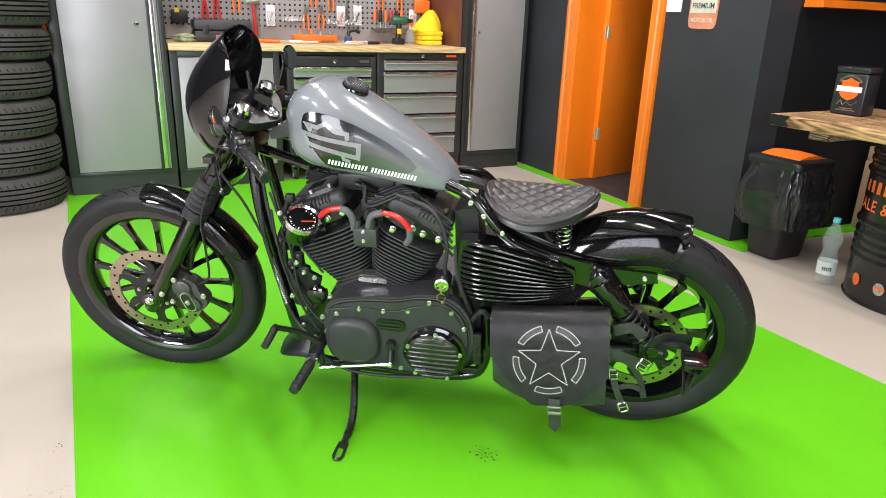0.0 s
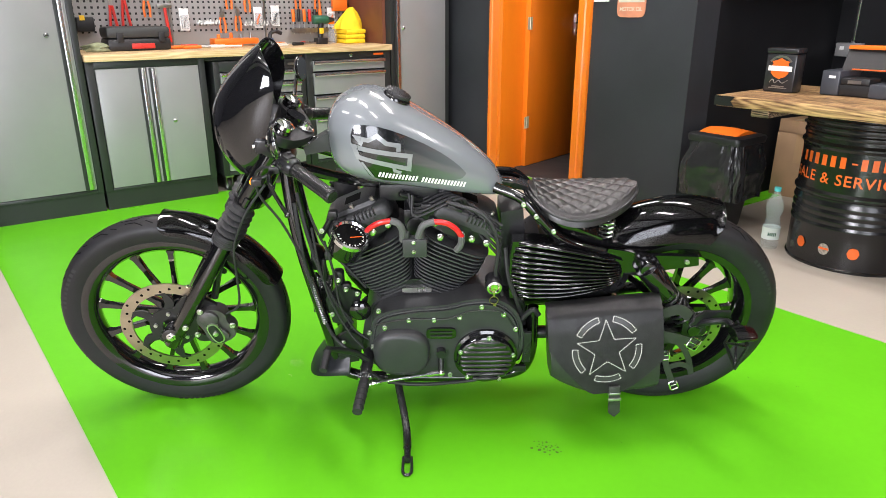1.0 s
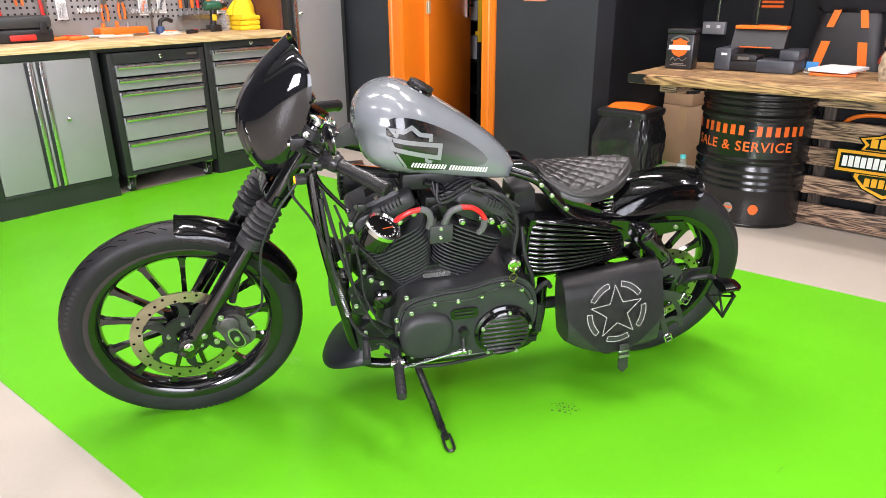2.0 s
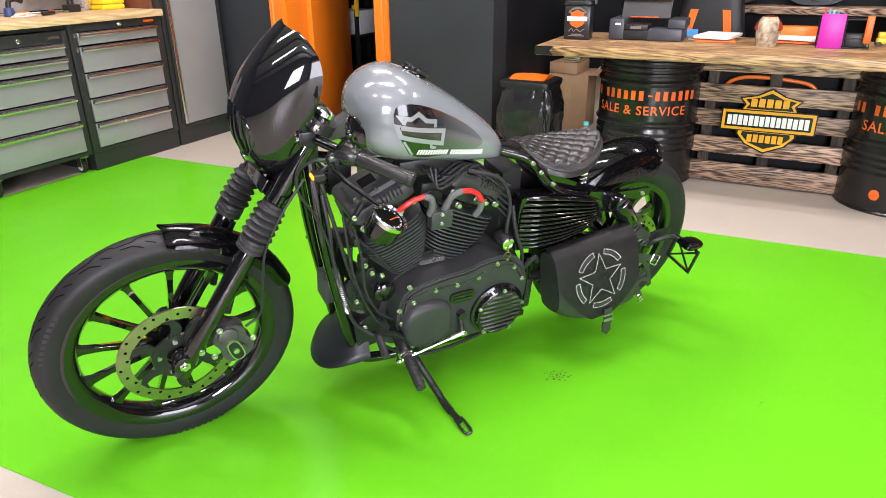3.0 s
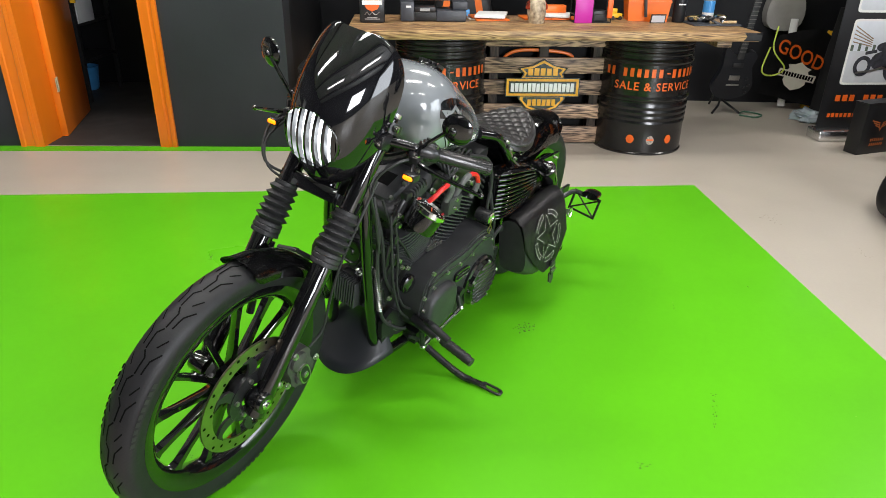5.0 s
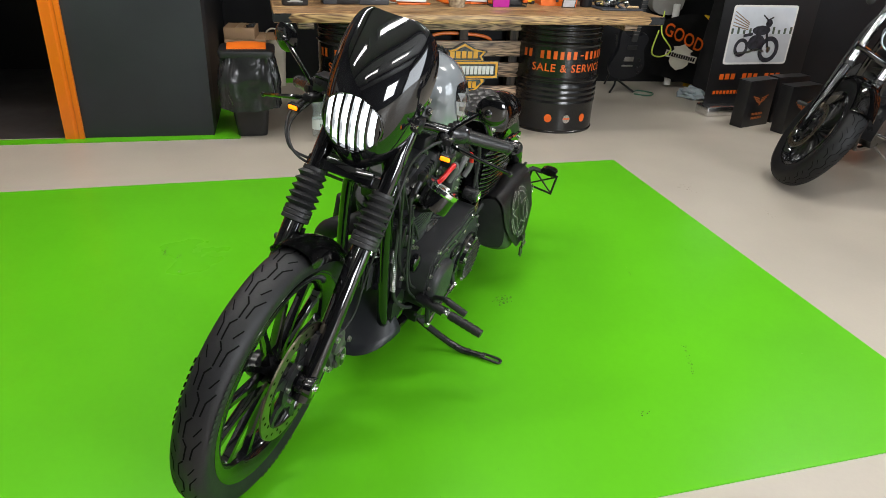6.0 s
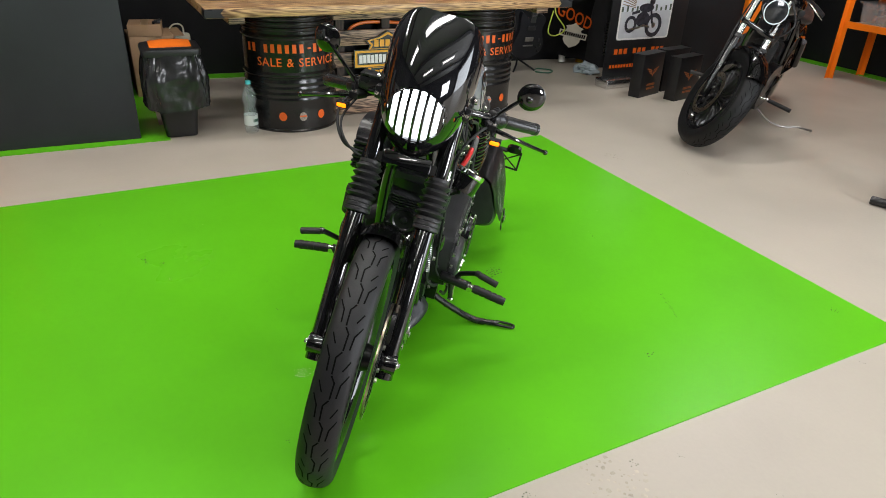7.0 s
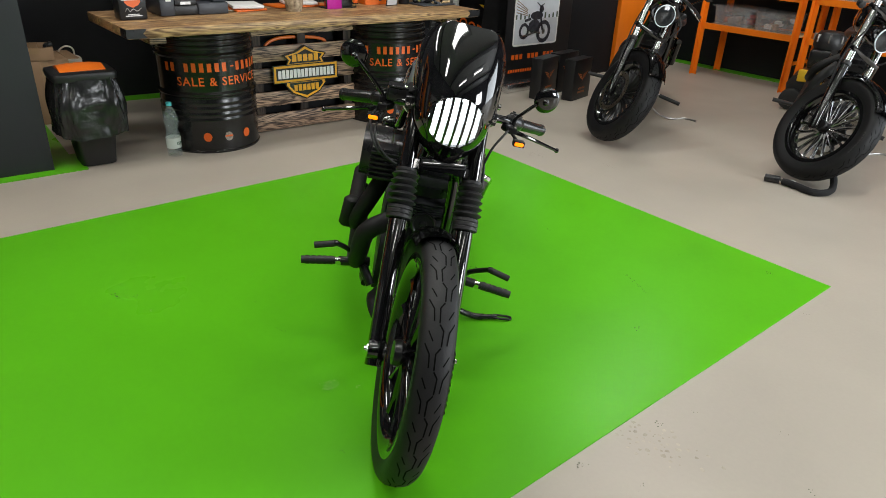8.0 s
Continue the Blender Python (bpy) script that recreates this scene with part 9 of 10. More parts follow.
for z in (0.09, 0.25):
    bm = nb()
    for k in range(2):
        span(bm, (-0.0145, -0.075, z + 0.03 * k), (-0.0125, 0.075, z + 0.03 * k + 0.016))
    part("print", bm, M_TEXTO, wp, smooth=0)

# gaming chair behind the counter
ch = thing("gaming_chair", "black and orange gaming chair behind the counter", "chair", pose(4.32, 1.66, 0.0, 0, 0, 175))
bm = nb()
loops = []
for z, hw, th, dx in ((0.50, 0.24, 0.06, 0.0), (0.62, 0.25, 0.07, -0.01), (0.78, 0.215, 0.07, -0.03), (0.92, 0.19, 0.07, -0.05), (1.04, 0.17, 0.065, -0.07), (1.14, 0.12, 0.055, -0.085), (1.17, 0.09, 0.04, -0.09)):
    loops.append([V(dx - 0.20 + x, y, z) for x, y in oval(0, 0, th, hw, 32, 4)])
part("backrest", rings(bm, loops), M_BLACKPL, ch, "black padded backrest", smooth=50)
for s in (1, -1):
    bm = nb()
    for z0, z1, ya, yb in ((0.98, 1.10, 0.055, 0.085), (0.74, 0.90, 0.085, 0.125), (0.52, 0.73, 0.130, 0.165)):
        f0, f1 = (z0 - 0.5) / 0.65, (z1 - 0.5) / 0.65
        vs = []
        for y, z in ((ya + 0.02, z0), (yb + 0.03, z0), (yb, z1), (ya - 0.01, z1)):
            vs.append((-0.20 - 0.085 * (z - 0.5) / 0.65, s * y, z))
        lo = [bm.verts.new(V(x - 0.078, y, z)) for x, y, z in vs]
        hi = [bm.verts.new(V(x + 0.078, y, z)) for x, y, z in vs]
        bm.faces.new(lo)
        bm.faces.new(hi[::-1])
        for i in range(4):
            bm.faces.new((lo[i], lo[(i + 1) % 4], hi[(i + 1) % 4], hi[i]))
    part("orange_panel", bm, M_ORANGE_PL, ch, "orange leatherette stripe", bevel=0.004)
part("seat", span(nb(), (-0.24, -0.25, 0.43), (0.26, 0.25, 0.52)), M_BLACKPL, ch, bevel=0.03)
bm = nb()
tube(bm, [(0.265, -0.25, 0.49), (0.27, 0.0, 0.50), (0.265, 0.25, 0.49)], 0.012, 8)
part("seat_piping", bm, M_ORANGE_PL, ch)
for s in (1, -1):
    bm = nb()
    rod(bm, (0.0, s * 0.27, 0.45), (0.0, s * 0.29, 0.68), 0.018)
    box(bm, (0.03, s * 0.29, 0.69), (0.26, 0.08, 0.03))
    part("armrest", bm, M_BLACKPL, ch, bevel=0.006)
part("gas_stem", rod(nb(), (0, 0, 0.09), (0, 0, 0.43), 0.03, 0.025, 14), M_BLACKPL, ch)
for k in range(5):
    a = 2 * math.pi * k / 5
    bm = nb()
    rod(bm, (0, 0, 0.11), (0.30 * math.cos(a), 0.30 * math.sin(a), 0.075), 0.024, 0.016, 10)
    rod(bm, (0.30 * math.cos(a), 0.30 * math.sin(a) - 0.012, 0.03), (0.30 * math.cos(a), 0.30 * math.sin(a) + 0.012, 0.03), 0.030, seg=16)
    part("chair_leg", bm, M_BLACKPL, ch)

bm = nb()
loops = []
for k, (z, hw, th) in enumerate(((1.075, 0.205, 0.085), (1.10, 0.215, 0.10), (1.17, 0.20, 0.11), (1.26, 0.175, 0.11), (1.36, 0.14, 0.10), (1.42, 0.09, 0.07), (1.44, 0.04, 0.03))):
    loops.append([V(-0.285 + x * (1 + 0.10 * noise.noise(V(y * 14, z * 9, k))), y * (1 + 0.06 * noise.noise(V(x * 20, z * 7, 3))), z + (0.03 * noise.noise(V(y * 9, x * 9, 1)) if k == 0 else 0)) for x, y in oval(0, 0, th, hw, 40, 2.6)])
solid("draped_jacket", rings(bm, loops), M_CLOTH, "black jacket draped over the chair back", "jacket", pose(4.32, 1.66, 0.0, 0, 0, 175), smooth=60)

# ---- guitar, flag and gear past the counter ----
gt = thing("electric_guitar", "black single cut electric guitar on a floor stand", "guitar", pose(4.52, -0.46, 0.10, 0, -14, 0))
bo = soft([(-0.13, 0.06), (-0.165, 0.14), (-0.13, 0.24), (-0.11, 0.30), (-0.14, 0.38), (-0.09, 0.43), (-0.03, 0.40), (0.03, 0.38), (0.075, 0.42), (0.125, 0.46), (0.120, 0.38), (0.11, 0.30), (0.13, 0.22), (0.165, 0.14), (0.12, 0.05), (0.0, 0.02)], 2)
part("guitar_body", prism(nb(), bo, -0.022, 0.022, "yz"), M_SCOOP, gt, bevel=0.006)
part("neck", span(nb(), (-0.034, -0.026, 0.36), (-0.010, 0.026, 0.86)), M_GREYD, gt, bevel=0.006)
for k in range(14):
    z = 0.42 + 0.43 * k / 14
    part("fret", span(nb(), (-0.0358, -0.025, z), (-0.0342, 0.025, z + 0.004)), M_STEEL, gt, smooth=0)
part("headstock", prism(nb(), [(-0.03, 0.86), (0.03, 0.86), (0.05, 1.0), (-0.05, 1.02)], -0.026, -0.010, "yz"), M_SCOOP, gt, bevel=0.003)
for z in (0.19, 0.29):
    part("pickup", span(nb(), (-0.031, -0.042, z), (-0.0225, 0.042, z + 0.04)), M_STEEL if z < 0.2 else M_BLACKPL, gt, bevel=0.003)
part("bridge", span(nb(), (-0.030, -0.05, 0.145), (-0.0225, 0.05, 0.158)), M_STEEL, gt, bevel=0.002)
for y, z in ((-0.10, 0.20), (-0.125, 0.15), (-0.095, 0.13), (-0.115, 0.09)):
    part("knob", rod(nb(), (-0.0225, y, z), (-0.036, y, z), 0.012, 0.010, 14), M_BLACKPL, gt)
gs = thing("guitar_stand", "black tubular guitar stand on the floor", "stand", pose(4.60, -0.46, 0.0))
bm = nb()
tube(bm, [(0.12, 0.0, 0.45), (0.02, 0.0, 0.10), (-0.10, 0.10, 0.01)], 0.009, 8, n=3)
tube(bm, [(0.02, 0.0, 0.10), (-0.10, -0.12, 0.01)], 0.009, 8, n=0)
tube(bm, [(0.06, 0.0, 0.25), (0.22, 0.0, 0.01)], 0.009, 8, n=0)
part("stand_tube", bm, M_BLACKPL, gs)
bm = nb()
tube(bm, [(4.45, -0.56, 0.008), (4.38, -0.66, 0.008), (4.46, -0.74, 0.008), (4.56, -0.66, 0.008), (4.50, -0.58, 0.012)], 0.006, 8)
solid("guitar_cable", bm, M_DGREEN, "dark green cable looped on the floor", "cable")

# printed flag hung over gear
fg = thing("printed_flag", "black cloth bag with orange letters and a shield", "flag", pose(4.66, -1.02, 0.08, 12, 0, -4))
fo = [(-0.26, 0.28), (-0.10, 0.58), (0.10, 0.56), (0.26, 0.40), (0.24, 0.0), (-0.24, 0.02)]
bm = nb()
nx = 24
rows = []
for i in range(nx + 1):
    y = -0.26 + 0.52 * i / nx
    top = 0.58 - 0.40 * abs(y + 0.02) ** 1.2 * 1.4
    rows.append([bm.verts.new(V(0.018 * math.sin(9 * y + 5 * k / 12) + 0.02 * noise.noise(V(y * 6, k * 0.4, 0)), y, top * k / 12)) for k in range(13)])
for a, b in zip(rows, rows[1:]):
    for k in range(12):
        bm.faces.new((a[k], b[k], b[k + 1], a[k + 1]))
bmesh.ops.solidify(bm, geom=bm.faces[:], thickness=0.004)
part("cloth", bm, M_CLOTH, fg, smooth=70)
part("lettering", lettering(nb(), "GOOD BI", 0.105, lambda a, b: V(-0.052, -a * 0.86 - 0.01, b + 0.30 + 0.16 * a * -1), 0.0, 1.0), M_TEXTO, fg, "orange letters", smooth=0)
bm = nb()
prism(bm, [(a * 0.60 + 0.03 - 0.0, b * 0.62 + 0.20) for a, b in up + dn[::-1]], -0.056, -0.052, "yz")
part("flag_shield", bm, M_CANVAS, fg, smooth=0)
bm = nb()
span(bm, (-0.061, -0.12, 0.178), (-0.0565, 0.18, 0.235))
part("flag_bar", bm, M_CANVAS, fg, smooth=0)
letter_bars("letter_bar", fg, M_SIGNK, 12, 0.28, 0.034, lambda a, b: V(-0.063, 0.17 - a, b + 0.19), fat=0.75)
bm = nb()
tube(bm, [(4.60, -0.80, 0.66), (4.52, -0.76, 0.50), (4.53, -0.88, 0.36), (4.54, -0.80, 0.30), (4.52, -0.70, 0.34), (4.50, -0.72, 0.52)], 0.006, 8)
solid("yellow_lanyard", bm, mat("lime_cord", (0.62, 0.75, 0.10), 0.6), "thin lime lanyard hanging over the flag", "lanyard")
sb = thing("spirit_level", "long yellow spirit level leaning on the wall", "spirit level", pose(4.72, -1.22, 0.0, 0, 0, 0) @ pose(0, 0, 0, 10, 4, 0))
part("level_bar", span(nb(), (-0.02, -0.035, 0.0), (0.012, 0.035, 0.62)), M_YELLOWP, sb, bevel=0.004)
part("level_groove", span(nb(), (-0.0225, -0.02, 0.02), (-0.0205, 0.02, 0.60)), M_SIGNO, sb, smooth=0)
bg2 = thing("gear_bag", "tall black gear bag with white side print", "bag", pose(4.60, -1.42, 0.0, 0, 0, 10))
bm = nb()
loops = []
for k in range(8):
    f = k / 7
    loops.append([V(x * (1 + 0.08 * noise.noise(V(x * 9, y * 9, f * 3))), y * (1 + 0.08 * noise.noise(V(y * 9, x * 9, f * 3))), 0.80 * f) for x, y in oval(0, 0, 0.13 - 0.04 * f, 0.20 - 0.05 * f, 28, 4)])
rings(bm, loops)
part("bag_body", bm, M_CLOTH, bg2, smooth=60)
letter_bars("letter_bar", bg2, M_STEEL, 12, 0.30, 0.030, lambda a, b: V(-0.128, 0.165 - b, 0.12 + a), fat=0.7)
letter_bars("letter_bar", bg2, M_STEEL, 3, 0.10, 0.035, lambda a, b: V(-0.134, 0.02 - a, 0.16 + b), fat=0.7)
heap("plastic_wrap", "crumpled pale blue plastic wrap on the floor", "plastic wrap", pose(4.32, -1.02, 0.0), 0.12, 0.09, 0.05, mat("pale_blue_film", (0.42, 0.50, 0.54), 0.25), 11.0, 0.6)
hk = thing("hanging_case", "pale grey guitar case hanging on the wall", "case", BACK @ pose(-0.06, -3.75, 0.60))
part("case_body", prism(nb(), soft([(-0.12, 0.0), (-0.16, 0.15), (-0.10, 0.32), (-0.06, 0.60), (0.06, 0.60), (0.10, 0.32), (0.16, 0.15), (0.12, 0.0)], 2), -0.03, 0.068, "yz"), mat("grey_case_cloth", (0.30, 0.29, 0.27), 0.8), hk, bevel=0.01)
bm = nb()
tube(bm, [(4.72, -1.02, 0.02), (4.74, -1.00, 0.40), (4.76, -1.00, 0.70)], 0.03, 10)
solid("white_tube", bm, M_PAPER, "rolled white paper tube standing by the wall", "tube")

# ---- roll-up banner ----
bnr = thing("rollup_banner", "black roll-up banner with a motorcycle photograph", "banner", pose(3.83, -0.82, 0.0, 0, 0, 3))
part("banner_base", span(nb(), (-0.10, -0.86, 0.0), (0.06, 0.02, 0.075)), M_ALU, bnr, bevel=0.010)
part("sheet", span(nb(), (-0.003, -0.84, 0.076), (0.003, 0.0, 2.05)), M_BANNER, bnr, smooth=0)
part("banner_pole", rod(nb(), (0.02, -0.42, 0.07), (0.02, -0.42, 2.05), 0.010), M_ALU, bnr)


def sheet_rect(name, y0, z0, y1, z1, m, out=0.0):
    bm = nb()
    prism(bm, oval((y0 + y1) / 2, (z0 + z1) / 2, abs(y1 - y0) / 2, abs(z1 - z0) / 2, 32, 24), -0.0045 - out, -0.0035 - out, "yz")
    return part(name, bm, m, bnr, smooth=0)


sheet_rect("photo_border", -0.09, 0.375, -0.66, 0.805, M_PAPER)
sheet_rect("photo_ground", -0.105, 0.39, -0.645, 0.60, M_PHOTO, 0.0012)
sheet_rect("photo_sky", -0.105, 0.60, -0.645, 0.79, M_PHOTOS, 0.0013)
sheet_rect("photo_border", -0.09, 0.845, -0.66, 1.30, M_PAPER)
sheet_rect("photo_ground", -0.105, 0.86, -0.645, 1.285, M_PHOTO, 0.0012)
# the photograph: flat shapes of a dark motorcycle
flat = lambda a, b: V(-0.0075, a, b)
bm = nb()
ribbon(bm, oval(-0.47, 0.485, 0.075, 0.080, 32), 0.034, flat, closed=True)
ribbon(bm, oval(-0.22, 0.500, 0.050, 0.055, 28), 0.026, flat, closed=True)
patch(bm, oval(-0.345, 0.535, 0.075, 0.060, 24), flat)
patch(bm, oval(-0.37, 0.625, 0.080, 0.035, 24), flat)
ribbon(bm, [(-0.455, 0.50), (-0.425, 0.60), (-0.41, 0.70)], 0.020, flat)
ribbon(bm, [(-0.36, 0.735), (-0.41, 0.70), (-0.455, 0.72)], 0.010, flat)
patch(bm, oval(-0.425, 0.675, 0.030, 0.030, 20), flat)
ribbon(bm, [(-0.30, 0.60), (-0.22, 0.585)], 0.022, flat)
part("photo_motorcycle", bm, mat("photo_dark_ink", (0.035, 0.035, 0.045), 0.4, var=0.5, scale=40, bump=0), bnr, smooth=0)
bm = nb()
ribbon(bm, [(-0.43, 0.47), (-0.36, 0.49), (-0.30, 0.47), (-0.18, 0.455)], 0.014, lambda a, b: V(-0.0082, a, b))
patch(bm, oval(-0.47, 0.485, 0.020, 0.022, 20), lambda a, b: V(-0.0082, a, b))
part("photo_highlight", bm, M_STEEL, bnr, smooth=0)
bm = nb()
for k in range(11):
    ribbon(bm, [(-0.115 - 0.052 * k, 0.60), (-0.115 - 0.052 * k, 0.640 + 0.012 * math.sin(k * 2.1))], 0.020, lambda a, b: V(-0.0068, a, b))
part("photo_treeline", bm, mat("photo_green_ink", (0.10, 0.13, 0.10), 0.4, bump=0), bnr, smooth=0)
bm = nb()
for k in range(5):
    ribbon(bm, [(-0.11, 0.66 + 0.025 * k), (-0.25, 0.63 + 0.012 * k)], 0.007, lambda a, b: V(-0.0068, a, b))
part("photo_roof", bm, mat("photo_brown_ink", (0.30, 0.20, 0.14), 0.4, bump=0), bnr, smooth=0)
letter_bars("letter_bar", bnr, M_TEXTO, 11, 0.56, 0.044, lambda a, b: V(-0.0048, -0.09 - a, 0.262 + b), gaps=(3, 7), fat=0.72)
letter_bars("letter_bar", bnr, M_TEXTO, 11, 0.34, 0.028, lambda a, b: V(-0.0048, -0.06 - a, 0.150 + b), fat=0.70)


def carrier(x, y, rz):
    t = thing("paper_carrier", "black carrier box with an orange wing print", "carrier box", pose(x, y, 0, 0, 0, rz), group="black carrier boxes")
    part("carrier_body", span(nb(), (-0.05, -0.15, 0), (0.05, 0.15, 0.33)), M_BANNER, t, bevel=0.003)
    part("carrier_rim", span(nb(), (-0.052, -0.152, 0.3305), (0.052, 0.152, 0.338)), M_BLACKPL, t, smooth=0)
    bm = nb()
    for s in (1, -1):
        for k in range(3):
            ribbon(bm, [(s * 0.012, 0.205 - 0.014 * k), (s * (0.085 - 0.018 * k), 0.225 - 0.016 * k)], 0.008, lambda a, b: V(-0.0515, a, b))
    ribbon(bm, [(-0.018, 0.20), (0, 0.160), (0.018, 0.20)], 0.010, lambda a, b: V(-0.0518, a, b))
    part("wing_print", bm, mat("orange_brown_print", (0.40, 0.11, 0.03), 0.5, bump=0) if "orange_brown_print" not in bpy.data.materials else bpy.data.materials["orange_brown_print"], t, smooth=0)
    for z in (0.085, 0.055):
        letter_bars("letter_bar", t, bpy.data.materials["orange_brown_print"], 7, 0.12, 0.018, lambda a, b: V(-0.0515, 0.06 - a, z + b), fat=0.7)


carrier(3.52, -1.02, 18)
carrier(3.34, -1.24, 14)
carrier(3.62, -1.36, 10)
solid("orange_board", span(nb(), (3.93, -3.05, 0.0), (3.98, -2.43, 1.6)), M_ORANGE, "tall orange board standing by the wall", "board", bevel=0.004)
solid("black_partition", span(nb(), (3.985, -2.44, 0.0), (4.05, -1.30, 2.1)), M_WALLD, "black partition panel beside the banner", "panel", smooth=0)

# ---- orange racking ----
def rack(x0, x1):
    t = thing("orange_rack", "orange steel racking with clear storage tubs", "rack", pose(0, 0, 0), group="orange racks")
    y0, y1 = -3.66, -3.22
    for x in (x0, x1 - 0.05):
        for y in (y0, y1):
            bm = nb()
            prism(bm, [(x, y), (x + 0.05, y), (x + 0.05, y + 0.05), (x + 0.042, y + 0.05), (x + 0.042, y + 0.008), (x, y + 0.008)], 0.0, 2.0, "xy")
            part("upright", bm, M_ORANGE, t, smooth=0)
    for z in (0.46, 0.80, 1.25, 1.9):
        for y in (y0 + 0.051, y1 - 0.012):
            part("beam", span(nb(), (x0 + 0.051, y, z), (x1 - 0.051, y + 0.04, z + 0.055)), M_ORANGE, t, smooth=0)
        part("shelf_board", span(nb(), (x0 + 0.052, y0 + 0.095, z + 0.030), (x1 - 0.052, y1 - 0.014, z + 0.046)), M_BENCH, t, smooth=0)
    for z in (0.25,):
        part("side_brace", span(nb(), (x0 + 0.01, y0 + 0.052, z), (x0 + 0.03, y1 - 0.002, z + 0.03)), M_ORANGE, t, smooth=0)


rack(2.50, 3.52)
rack(1.42, 2.44)


def tub(x, z, w, h, fill, label):
    t = thing("storage_tub", label, "storage tub", pose(x, -3.42, z), group="clear tubs on the racks")
    bm = nb()
    loops = [[V(a, b, zz) for a, b in oval(0, 0, w / 2 * f, 0.17 * f, 24, 8)] for zz, f in ((0, 0.92), (h, 1.0), (h, 0.985), (0.006, 0.90))]
    part("tub_wall", rings(bm, loops), M_TUB, t, smooth=40)
    part("tub_lid", span(nb(), (-w / 2 - 0.006, -0.176, h + 0.0005), (w / 2 + 0.006, 0.176, h + 0.014)), M_TUB, t, bevel=0.004)
    rn = random.Random(int(x * 100))
    for k in range(7):
        a, b = rn.uniform(-w / 2 + 0.05, w / 2 - 0.05), rn.uniform(-0.10, 0.10)
        q = rn.uniform(0.02, 0.035)
        part("content", box(nb(), (a, b, 0.012 + q + 0.03 * (k % 3)), (q * 2.4, q * 2, q * 1.6)), fill[k % len(fill)], t, bevel=0.004, smooth=30)


tub(3.24, 0.507, 0.40, 0.17, (M_STEEL, M_BLACKPL, M_TOOLR, M_CARD), "clear tub of mixed parts on the rack")
tub(2.82, 0.507, 0.36, 0.16, (M_PAPER, M_BLACKPL, M_PAPER, M_CARD), "clear tub of white and black parts on the rack")
tub(2.15, 0.847, 0.40, 0.17, (M_CARD, M_BLACKPL), "clear tub of boxes on the rack")
tub(1.75, 0.847, 0.36, 0.16, (M_CARD, M_STEEL), "clear tub of parts on the rack")
tub(3.2, 0.847, 0.42, 0.17, (M_CARD, M_PAPER), "clear tub of parts on the rack")


